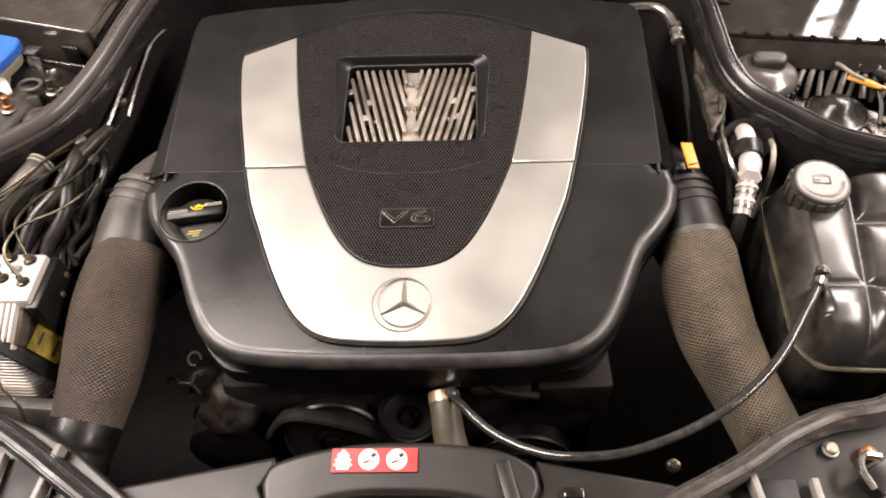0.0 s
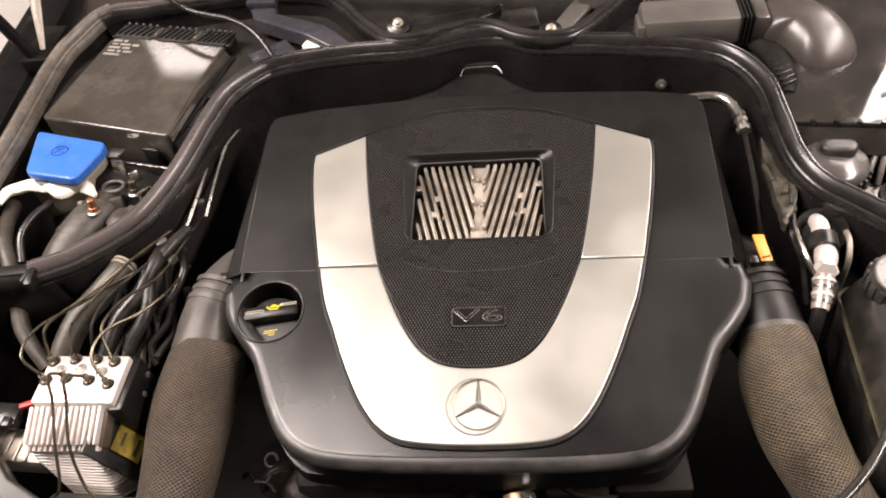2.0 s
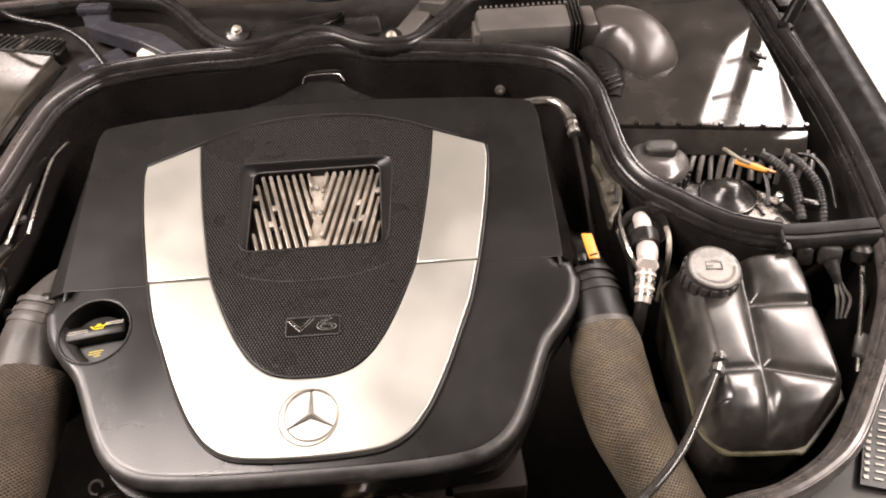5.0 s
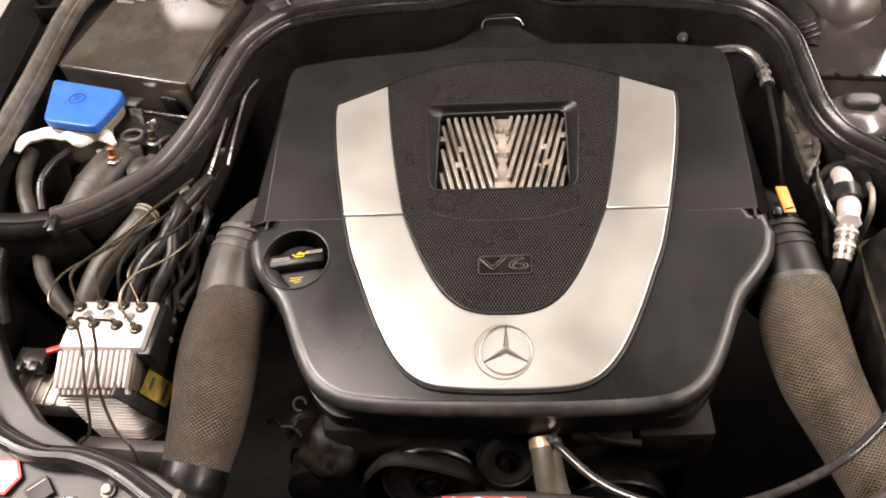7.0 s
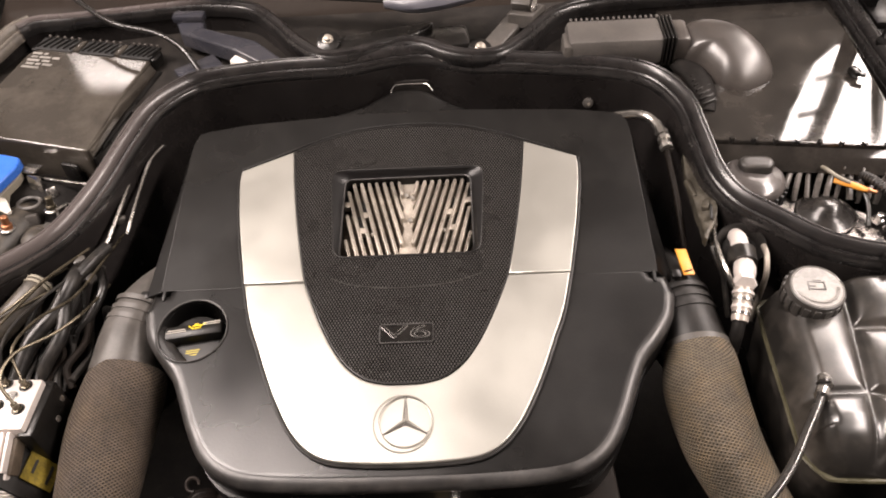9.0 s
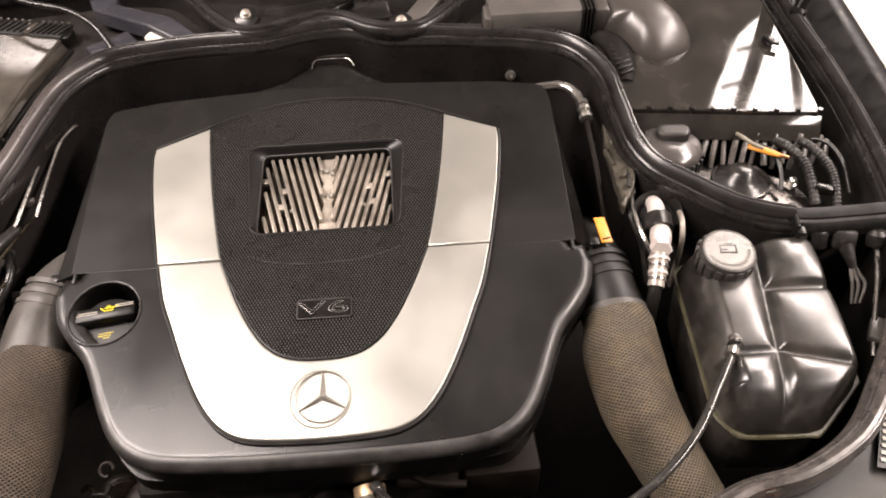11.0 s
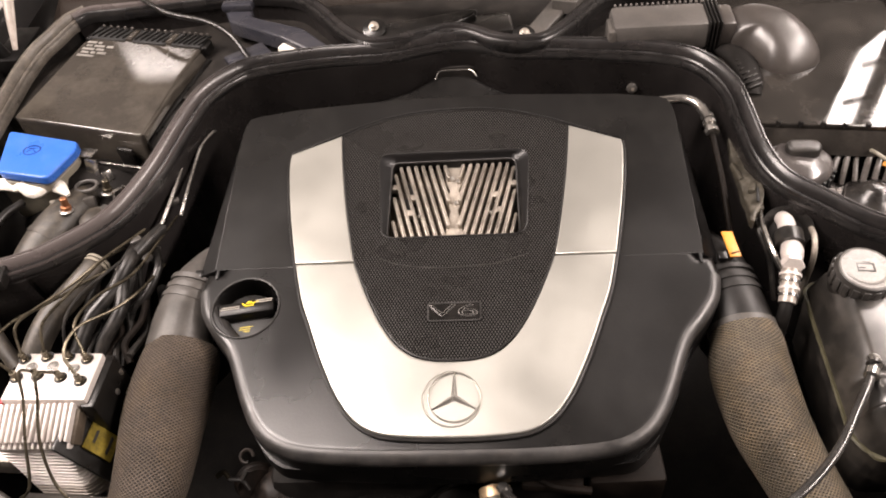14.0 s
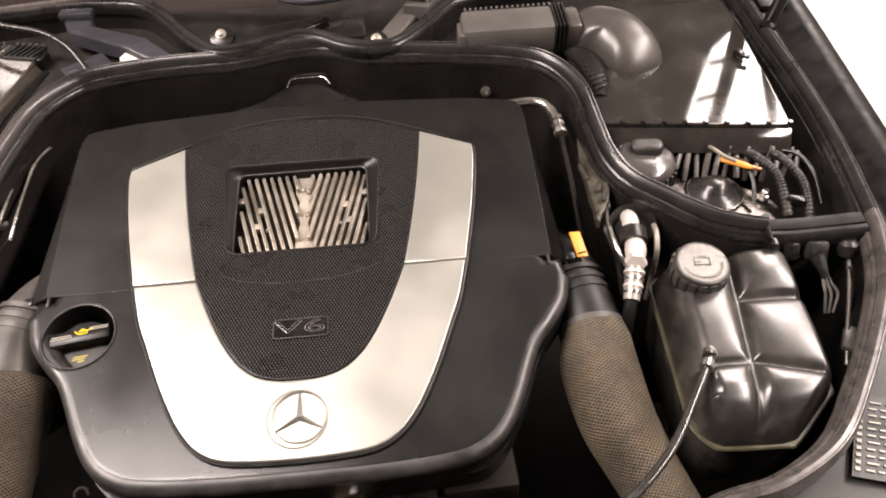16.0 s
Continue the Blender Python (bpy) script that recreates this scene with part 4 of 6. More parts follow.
# ribbed intake casting seen through the window
floor_z = -0.022
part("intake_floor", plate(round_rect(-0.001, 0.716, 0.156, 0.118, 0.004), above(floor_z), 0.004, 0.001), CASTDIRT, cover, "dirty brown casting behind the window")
part("intake_spine", plate([(-0.012, 0.770), (0.012, 0.770), (0.010, 0.747), (0.005, 0.734), (0.009, 0.722), (0.004, 0.704), (0.008, 0.690), (0.011, 0.660), (-0.012, 0.660), (-0.009, 0.690), (-0.005, 0.704), (-0.010, 0.722), (-0.006, 0.734), (-0.011, 0.747)], above(floor_z + 0.008), 0.010, 0.001), CAST, cover, "cast aluminium spine")
fall = 0.257
for sx in (-1, 1):
    for k in range(10):
        x0 = (0.0075 if sx > 0 else 0.0088) + 0.0089 * k
        lo = max(0.6615, 0.748 - 0.0345 * k)
        hi = min(0.7670, 0.756 - (x0 - 0.0710) / fall)
        a = (sx * (x0 - fall * (0.756 - lo)), lo)
        b = (sx * (x0 - fall * (0.756 - hi)), hi)
        d = Vector((b[0] - a[0], b[1] - a[1])).normalized()
        n = Vector((-d.y, d.x)) * (0.0019 + 0.0001 * (k % 3))
        outline = [(a[0] + n.x, a[1] + n.y), (a[0] - d.x * 0.001, a[1] - d.y * 0.001), (a[0] - n.x, a[1] - n.y), (b[0] - n.x, b[1] - n.y), (b[0] + d.x * 0.0014, b[1] + d.y * 0.0014), (b[0] + n.x, b[1] + n.y)]
        part("rib", plate(outline, above(floor_z + 0.0150 + 0.0003 * (k % 2)), 0.016, 0.0013), CAST, cover)
        if k in (6, 7, 8):
            y = (0.722, 0.700, 0.738)[k - 6]
            x = x0 - 0.0045 - fall * (0.756 - y)
            part("rib_bridge", box(sx * x, y, top(x, y) + floor_z + 0.009, 0.009, 0.008, 0.010, 0.001, tip=8), CAST, cover)
            y += 0.016
            x = x0 - 0.0045 - fall * (0.756 - y)
            # black bar laid between ribs for the dark of the slot
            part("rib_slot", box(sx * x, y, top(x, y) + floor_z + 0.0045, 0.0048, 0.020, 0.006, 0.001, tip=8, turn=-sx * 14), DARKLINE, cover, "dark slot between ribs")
for x, y in ((-0.003, 0.750), (0.004, 0.746), (-0.040, 0.696), (0.002, 0.714), (0.041, 0.698)):
    part("screw", lathe([(0.0030, 0), (0.0030, 0.003), (0.0020, 0.0042)], pose(x, y, top(x, y) + floor_z + 0.008, 8), 12), STEEL, cover)

# badge with its letters
part("badge", plate(round_rect(0.0013, 0.5565, 0.0560, 0.0222, 0.003), above(0.0068), 0.003, 0.0009), GLOSS, cover, "glossy black badge")
line = [(x, y, top(x, y) + 0.0069) for x, y in round_rect(0.0013, 0.5565, 0.0545, 0.0207, 0.0028)]
part("badge_rim", tube(line + line[:1], 0.0008, 6, smooth_line=False), RIM, cover, "fine raised border")
badge_pose = pose(0.0006, 0.5570, top(0, 0.5570) + 0.0070, math.degrees(math.atan(SLOPE))) @ Matrix.Diagonal((2.35, 1.0, 1, 1))
letters = part("badge_letters", writing("V6", 0.0205, badge_pose, 0.0006, 0.0), BADGE, cover, "thin metal letter edges")
part("letter_faces", writing("V6", 0.0205, badge_pose, 0.0010, 0.00042), GLOSS, letters, "glossy black letter faces")

# round emblem: a ring with three tapering arms, pressed into the silver
EMB = (0.0015, 0.4630)
# off-centre outer ring: the recess's shadow, put into the shape
emblem = part("emblem", lathe([(0.0268, -0.0020), (0.0276, 0.0002), (0.0283, 0.0008), (0.0290, 0.0002), (0.0298, -0.0020)], pose(EMB[0] - 0.0022, EMB[1] - 0.0012, top(*EMB) + 0.0062, 8), 56), SILVER, cover, "round silver emblem with three arms")
part("ring", lathe([(0.0242, -0.001), (0.0245, 0.0014), (0.0251, 0.0022), (0.0257, 0.0014), (0.0260, -0.001)], pose(*EMB, top(*EMB) + 0.0066, 8), 56), CHROME, emblem)
for a in (90, 210, 330):
    bm = bmesh.new()
    c, s = math.cos(radians(a)), math.sin(radians(a))
    hub = [bm.verts.new((0.0035 * math.cos(radians(a + q)), 0.0035 * math.sin(radians(a + q)), 0)) for q in (-60, 60)]
    tip = [bm.verts.new((0.0244 * c - 0.0007 * s * q, 0.0244 * s + 0.0007 * c * q, 0)) for q in (-1, 1)]
    crest = [bm.verts.new((0, 0, 0.0024)), bm.verts.new((0.0244 * c, 0.0244 * s, 0.0012))]
    bm.faces.new((hub[0], tip[0], crest[1], crest[0]))
    bm.faces.new((hub[1], crest[0], crest[1], tip[1]))
    bm.faces.new((hub[0], hub[1], tip[1], tip[0]))
    bmesh.ops.transform(bm, matrix=pose(*EMB, top(*EMB) + 0.0066, 8), verts=bm.verts)
    part("arm", bm, CHROME, emblem, angle=10)

# dark sound mat behind the cover, with a wire clip
solo("sound_mat", plate(smooth2([(-0.215, 0.858), (-0.180, 0.882), (-0.145, 0.8915), (-0.108, 0.9005), (-0.064, 0.9175), (-0.030, 0.9435), (-0.0127, 0.9475), (0.0180, 0.9445), (0.049, 0.9195), (0.093, 0.8950), (0.133, 0.8900), (0.178, 0.878), (0.225, 0.856)], 3) + [(0.20, 0.80), (-0.20, 0.80)], lambda x, y: 0.962 + 0.05 * (y - 0.9), 0.03, 0.006), COVER,
     "dark plastic scoop behind the engine cover", "plastic scoop")
solo("wire_clip", tube([(-0.027, 0.936, 0.966), (-0.024, 0.945, 0.970), (-0.016, 0.948, 0.971), (0.016, 0.948, 0.971), (0.024, 0.943, 0.970), (0.028, 0.938, 0.966)], 0.0008, 8, 4), STEEL, "thin bright wire clip on the black scoop", "wire clip")

# oil filler cap
oil = thing("oil_filler_cap", (*FILLER, zc - 0.05), "black oil filler cap with a yellow oil symbol", "oil cap")
tilt = pose(FILLER[0], FILLER[1] - 0.002, zc - 0.026, 8)
part("disc", lathe([(0.020, -0.012), (0.028, -0.008), (0.0318, 0.0), (0.0318, 0.008), (0.0295, 0.0115), (0.020, 0.0125)], tilt, 36), CAPBLACK, oil)
part("grip", box(FILLER[0], FILLER[1] + 0.002, zc - 0.010, 0.060, 0.016, 0.022, 0.004, turn=8, tip=8), CAPBLACK, oil)
gz = zc + 0.0014
can = pose(FILLER[0] + 0.004, FILLER[1] + 0.0035, gz + 0.0002, 8, 0, 8)
strokes = (((-0.008, 0.0018), (-0.004, -0.0018), (0.004, -0.0018), (0.0045, 0.0010), (0.0095, 0.0026)), ((-0.004, 0.0012), (0.0045, 0.0012)), ((-0.0015, 0.0012), (-0.0015, 0.0030), (0.0020, 0.0030)))
part("oil_symbol", join(*[tube([can @ Vector((x, y, 0)) for x, y in line], 0.0008, 6, smooth_line=False) for line in strokes]), YELLOW, oil, "yellow oil can symbol")
for x, y, w, d, z, m in ((-0.0165, -0.0004, 0.019, 0.0007, gz, GREYPRINT), (-0.0165, -0.0028, 0.021, 0.0007, gz - 0.0003, GREYPRINT), (0.0190, 0.0090, 0.018, 0.0007, gz + 0.0008, GREYPRINT), (0.0190, 0.0068, 0.018, 0.0007, gz + 0.0005, GREYPRINT),
                         (0.0030, -0.0140, 0.022, 0.0006, zc - 0.0154, YELLOW), (0.0015, -0.0168, 0.020, 0.0006, zc - 0.0158, YELLOW), (0.0010, -0.0196, 0.008, 0.0006, zc - 0.0162, YELLOW)):
    part("print", box(FILLER[0] + x, FILLER[1] + y, z, w, d, 0.0008, 0, turn=8, tip=8), m, oil, "fine printed bar")


# ---------------------------------------------------------------- air hoses on both sides
left = thing("air_hose", (-0.305, 0.45, 0.80), "thick air hose in a brown woven sleeve with a grey collar", "air hose", "air hoses")
part("sleeve", tube([(-0.304, 0.558, 0.892), (-0.305, 0.540, 0.888), (-0.311, 0.490, 0.877), (-0.3120, 0.425, 0.863), (-0.3165, 0.394, 0.853), (-0.320, 0.370, 0.846)], [0.0385, 0.0425, 0.0435, 0.0392, 0.0358, 0.0335], 40, 8), MESH, left, "brown woven fabric sleeve")
part("collar", tube([(-0.310, 0.550, 0.893), (-0.307, 0.590, 0.901), (-0.302, 0.618, 0.908), (-0.296, 0.640, 0.910), (-0.284, 0.672, 0.905), (-0.262, 0.71, 0.890)], [0.0350, 0.0345, 0.0315, 0.0280, 0.0235, 0.020], 32, 6), GREYDUCT, left, "smooth grey plastic collar")
for k in range(3):
    q = Vector((-0.3045, 0.606, 0.9045)).lerp(Vector((-0.2995, 0.628, 0.910)), k / 2)
    part("collar_ring", tube([q, q + Vector((0.0012, 0.0055, 0.0012))], 0.0345 - 0.001 * k, 32, smooth_line=False), GREYDUCT, left)
part("cuff", tube([(-0.3190, 0.378, 0.8482), (-0.3215, 0.362, 0.8435), (-0.3235, 0.350, 0.839), (-0.328, 0.31, 0.825)], [0.0345, 0.0345, 0.0325, 0.031], 32, 4), CAPBLACK, left, "black rubber cuff")

right = thing("air_hose", (0.31, 0.45, 0.80), "thick air hose in an ochre-brown woven sleeve, bent beside the tank", "air hose", "air hoses")
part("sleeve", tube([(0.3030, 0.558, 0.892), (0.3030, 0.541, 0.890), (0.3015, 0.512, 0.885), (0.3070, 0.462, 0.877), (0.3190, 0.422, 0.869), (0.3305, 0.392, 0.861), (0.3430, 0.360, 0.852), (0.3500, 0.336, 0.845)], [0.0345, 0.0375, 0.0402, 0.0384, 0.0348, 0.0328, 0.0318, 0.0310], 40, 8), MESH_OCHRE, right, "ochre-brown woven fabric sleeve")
part("collar", tube([(0.3020, 0.560, 0.892), (0.298, 0.590, 0.898), (0.295, 0.615, 0.901), (0.293, 0.645, 0.900), (0.286, 0.69, 0.880)], [0.0345, 0.0335, 0.0310, 0.0280, 0.0250], 32, 6), COLLAR, right, "black plastic collar")
part("collar_lip", tube([(0.3025, 0.563, 0.892), (0.3025, 0.556, 0.891)], 0.0358, 32, smooth_line=False), GREYDUCT, right)
for k in range(3):
    q = Vector((0.2975, 0.594, 0.898)).lerp(Vector((0.2955, 0.618, 0.901)), k / 2)
    part("collar_ring", tube([q, q + Vector((-0.0006, 0.0055, 0.0006))], 0.0352 - 0.001 * k, 32, smooth_line=False), COLLAR, right)
part("tag", box(0.3005, 0.6420, 0.9385, 0.0125, 0.035, 0.0025, 0.0008, turn=5, roll=8, tip=4), ORANGE, right, "orange plastic tag")
part("tag_mark", box(0.3012, 0.6290, 0.9387, 0.010, 0.0012, 0.0028, 0, turn=20, roll=8, tip=4), BROWN, right)


# ---------------------------------------------------------------- fuse box, reservoir and brake unit
fuse = thing("fuse_box", (-0.48, 0.95, 0.86), "dusty black fuse box with a sloping lid", "fuse box")
LID = [(-0.597, 0.884), (-0.402, 0.832), (-0.390, 0.925), (-0.368, 1.016), (-0.372, 1.034), (-0.520, 1.075), (-0.556, 1.056)]


part("lid", plate(rounded(LID, 0.008), lambda x, y: 0.978 + 0.03 * (y - 0.85), 0.056, 0.0035, steps=4), FUSELID, fuse, "dusty grey-black lid")
part("side_facet", plate([(-0.4010, 0.834), (-0.390, 0.925), (-0.3690, 1.014), (-0.361, 1.012), (-0.384, 0.924), (-0.3998, 0.834)], lambda x, y: 0.9775 + 0.03 * (y - 0.85) - 1.5 * max(0.0, x - (-0.401 + 0.172 * (y - 0.834))), 0.010, 0.0015), FUSELID, fuse, "sloping lid edge")
# black plate added over the lid's tan side
part("side_wall", plate([(-0.4030, 0.836), (-0.392, 0.925), (-0.3690, 1.018), (-0.3560, 1.014), (-0.3780, 0.923), (-0.3965, 0.834)], lambda x, y: 0.9645 + 0.03 * (y - 0.85), 0.050, 0.004), CAPBLACK, fuse, "black plate added over the side below the lid")
part("body", plate([(p[0], p[1]) for p in inset(ccw(LID), 0.004)], lambda x, y: 0.924 + 0.03 * (y - 0.85), 0.075, 0.001), PLASTIC, fuse)
part("latch", box(-0.436, 0.836, 0.940, 0.024, 0.006, 0.030, 0.002, turn=-15), PLASTIC, fuse)
part("vent_ledge", plate(rounded([(-0.560, 1.066), (-0.362, 1.018), (-0.356, 1.040), (-0.372, 1.056), (-0.542, 1.100)], 0.006), lambda x, y: 0.9835, 0.014, 0.003), CAPBLACK, fuse, "black vent ledge")
for x, y in ((-0.4815, 1.0620), (-0.4165, 1.0455)):
    part("vent_bridge", box(x, y, 0.9845, 0.011, 0.026, 0.006, 0.002, turn=-14), FUSELID, fuse, "dusty bridge between vents")
for x, y, w in ((-0.517, 1.0700, 0.062), (-0.4485, 1.0525, 0.056), (-0.3885, 1.0380, 0.048)):
    vent = part("vent", box(x, y, 0.9835, w, 0.030, 0.005, 0.0015, turn=-14), DARKLINE, fuse, "dark vent opening")
    for k in range(6):
        d = w * (-0.42 + 0.168 * k)
        part("vent_slat", box(x + d * 0.97 + 0.004, y - d * 0.242, 0.9866, 0.0016, 0.026, 0.004, 0.0005, turn=-34), COLLAR, vent)
    for k in range(5):
        d = w * (-0.4 + 0.2 * k)
        part("vent_tip", box(x + d * 0.97 + 0.004, y + 0.0185 - d * 0.242, 0.9850, 0.0040, 0.0030, 0.004, 0.0008, turn=-14), SLAT, vent)
# steel sliver added for the bright line on the lit ledge
part("vent_glint", box(-0.4170, 1.0560, 0.9855, 0.012, 0.0045, 0.0015, 0.0005, turn=-14), STEEL, fuse, "bright sliver added for the glint on the ledge")
for row, bars in enumerate(((0.022,), (0.010, 0.006, 0.012), (0.016, 0.010), (0.008, 0.014, 0.009), (0.012, 0.005))):
    at = -0.020 + 0.002 * (row % 2)
    for w in bars:
        dx, dy = at + w / 2, 0.0068 * row
        part("print", box(-0.530 + dx * 1.26 + dy * 0.24, 1.016 - dx * 0.31 + dy * 1.15, 0.9834 + 0.035 * dy, w * 1.25, 0.0048, 0.0008, 0, turn=-14), RIBGREY, fuse, "faded printed bar")
        at += w + 0.0022

brake = thing("brake_reservoir", (-0.55, 0.80, 0.88), "white brake fluid reservoir with a blue cap", "fluid reservoir")
part("cap", plate(rounded([(-0.597, 0.864), (-0.489, 0.832), (-0.486, 0.814), (-0.503, 0.760), (-0.577, 0.778)], 0.009), lambda x, y: 0.974 - 0.03 * (y - 0.82), 0.011, 0.003, steps=4), BLUE, brake, "flat blue plastic cap")
part("cap_mark", join(tube([(-0.546 + 0.011 * math.cos(a), 0.818 + 0.009 * math.sin(a), 0.9740) for a in (2 * math.pi * k / 20 for k in range(21))], 0.0010, 6, smooth_line=False),
     tube([(-0.552, 0.814, 0.9741), (-0.546, 0.821, 0.9740), (-0.540, 0.814, 0.9741)], 0.0009, 6, smooth_line=False), tube([(-0.551, 0.822, 0.9738), (-0.541, 0.822, 0.9738)], 0.0009, 6, smooth_line=False)), DARKBLUE, brake, "dark blue moulded mark")
crumple = [(-0.612, 0.750), (-0.609, 0.770), (-0.598, 0.781), (-0.580, 0.780), (-0.563, 0.783), (-0.549, 0.776), (-0.533, 0.769), (-0.517, 0.776), (-0.503, 0.774), (-0.486, 0.760)]
part("neck", tube([(x, y - 0.003, 0.951 + 0.003 * math.sin(9 * k)) for k, (x, y) in enumerate(crumple)], [0.004, 0.0085, 0.0098, 0.0092, 0.0105, 0.0090, 0.0102, 0.0085, 0.0090, 0.003], 10, 4, flat=0.75), WHITE, brake, "crumpled white rim")
part("skirt", plate(rounded([(-0.590, 0.852), (-0.492, 0.826), (-0.489, 0.808), (-0.505, 0.762), (-0.574, 0.776)], 0.009), lambda x, y: 0.960, 0.010, 0.002), CREAM, brake, "yellowed cream reservoir shoulder")
part("bowl", box(-0.545, 0.805, 0.915, 0.085, 0.06, 0.06, 0.010, turn=-8), CREAM, brake)

booster = thing("brake_booster", (-0.49, 0.72, 0.70), "black round brake booster with brown dust", "brake booster")
part("shell", lathe([(0.02, -0.05), (0.105, -0.045), (0.118, -0.02), (0.118, 0.0), (0.105, 0.02), (0.07, 0.045), (0.045, 0.055), (0.040, 0.10), (0.030, 0.105)], pose(-0.49, 0.79, 0.83, 80), 40), DEEP, booster)
part("cylinder", tube([(-0.532, 0.655, 0.895), (-0.520, 0.690, 0.908), (-0.503, 0.728, 0.917), (-0.489, 0.762, 0.918), (-0.482, 0.790, 0.915)], [0.022, 0.026, 0.028, 0.026, 0.020], 28, 5), CYLINDER, booster, "dusty grey-brown cylinder")
part("cylinder_rib", tube([(-0.512, 0.709, 0.913), (-0.509, 0.716, 0.9145)], 0.0285, 28, smooth_line=False), CYLINDER, booster)
part("nose", lathe([(0.010, 0), (0.022, 0.006), (0.026, 0.02), (0.020, 0.03), (0.010, 0.034)], pose(-0.452, 0.728, 0.905, -15, 20, 0), 24), CYLINDER, booster)

clip = thing("steel_bracket", (-0.475, 0.80, 0.92), "bent shiny steel bracket beside the fuse box", "bracket")
part("top_plate", box(-0.482, 0.828, 0.957, 0.022, 0.020, 0.003, 0.001, turn=-12, tip=-12), STEEL, clip)
part("leg", box(-0.473, 0.806, 0.943, 0.018, 0.003, 0.034, 0.001, turn=-12, tip=-20), STEEL, clip)
part("flat_arm", box(-0.440, 0.815, 0.945, 0.070, 0.003, 0.0022, 0.0006, turn=-14), STEEL, clip)
part("ring", tube([(-0.475 + 0.014 * math.cos(a), 0.782 + 0.010 * math.sin(a), 0.940) for a in (2 * math.pi * k / 16 for k in range(17))], 0.0026, 8, smooth_line=False), GREYDUCT, clip)
for x, y, z, m, t in ((-0.446, 0.775, 0.935, BRASS, "small brass bolt"), (-0.482, 0.735, 0.944, COPPER, "copper coloured bolt")):
    b = thing("bolt", (x, y, z), t + " standing in the dark bay", "bolt")
    part("head", lathe([(0.005, 0), (0.0065, 0.001), (0.0065, 0.006), (0.0045, 0.007), (0.0045, 0.017), (0.0035, 0.018)], pose(x, y, z, -10, 5), 8), m, b)
    part("washer", lathe([(0.0085, -0.002), (0.009, 0), (0.007, 0.0012)], pose(x, y, z, -10, 5), 16), STEEL, b)

for x, y, z, w, d, a, m in ((-0.452, 0.800, 0.940, 0.012, 0.004, 40, STEEL), (-0.428, 0.768, 0.938, 0.006, 0.020, -20, STEEL), (-0.466, 0.760, 0.932, 0.014, 0.008, 15, GREYDUCT), (-0.440, 0.745, 0.930, 0.010, 0.016, 60, GREYDUCT), (-0.508, 0.752, 0.935, 0.012, 0.007, -30, CAST)):
    solo("metal_tab", box(x, y, z, w, d, 0.014, 0.0012, turn=a, tip=-18), m, "small metal tab among the brake parts", "metal tab", "metal tabs")

abs_unit = thing("brake_control_unit", (-0.42, 0.46, 0.82), "aluminium brake control block with cooling fins and pipes", "control unit")
part("block", box(-0.4140, 0.4975, 0.897, 0.0900, 0.057, 0.076, 0.0025, turn=-1.5), ALU, abs_unit, "bright aluminium block")
part("fin_body", box(-0.4230, 0.468, 0.868, 0.080, 0.052, 0.074, 0.004, turn=-3), CASTDIRT, abs_unit, "dirty finned housing")
for k in range(13):
    x = -0.4585 + 0.0062 * k
    part("cooling_fin", box(x, 0.4535, 0.9150, 0.0030, 0.038, 0.020, 0.0008, turn=-3, tip=24), ALU, abs_unit)
    part("fin_tooth", box(x - 0.001, 0.4365, 0.9035, 0.0034, 0.010, 0.012, 0.0010, turn=-3, tip=24), ALU, abs_unit)
part("fin_floor", box(-0.4215, 0.4550, 0.9085, 0.086, 0.036, 0.016, 0.002, turn=-3, tip=24), CASTDIRT, abs_unit)
for k in range(16):
    z, y = 0.8975 - 0.0046 * k, 0.4340 - 0.0011 * k
    fin = rounded([(-0.4690 + 0.0016 * k, y + 0.004), (-0.4660 + 0.0016 * k, y), (-0.3900, y - 0.003), (-0.3860 + 0.0008 * k, y + 0.008), (-0.3850 + 0.0008 * k, 0.470), (-0.466, 0.482)], 0.006)
    # the lowest fins are darkened for the shade under the unit
    part("edge_fin", plate(fin, lambda u, v: z, 0.0026, 0.0009, steps=2), ALU if k < 12 else ALU_DULL, abs_unit)
part("base", box(-0.500, 0.452, 0.865, 0.085, 0.040, 0.030, 0.006, turn=-4), CAST, abs_unit, "pale cast bracket foot")
for k in range(5):
    part("foot_fin", box(-0.530 + 0.013 * k, 0.4505, 0.8795, 0.004, 0.038, 0.006, 0.001, turn=-4), CAST, abs_unit)
part("base_face", box(-0.41, 0.400, 0.815, 0.115, 0.02, 0.05, 0.008, turn=-4, tip=-20), GREYDUCT, abs_unit)
part("side_plate", box(-0.3700, 0.477, 0.876, 0.004, 0.112, 0.094, 0.002, turn=-4, roll=-26), CAPBLACK, abs_unit, "black side plate")
part("side_shell", box(-0.3690, 0.4965, 0.866, 0.016, 0.064, 0.122, 0.003, turn=-2), CAPBLACK, abs_unit)
for y, z in ((0.520, 0.905), (0.500, 0.898), (0.512, 0.880), (0.486, 0.872)):
    part("side_screw", lathe([(0.0035, 0), (0.0035, 0.0015), (0.002, 0.002)], pose(-0.3610, y, z, 0, 72), 10), STEEL, abs_unit)
sticker = part("sticker", box(-0.3680, 0.4500, 0.8815, 0.0012, 0.028, 0.036, 0, turn=-4, roll=-26), YELLOW_LABEL, abs_unit, "yellow warning sticker")
part("sticker_print", box(-0.3712, 0.4520, 0.8895, 0.0012, 0.014, 0.003, 0, turn=-4, roll=-26), BLACKPRINT, sticker)
part("sticker_print", box(-0.3632, 0.4500, 0.8730, 0.0012, 0.019, 0.003, 0, turn=-4, roll=-26), BLACKPRINT, sticker)
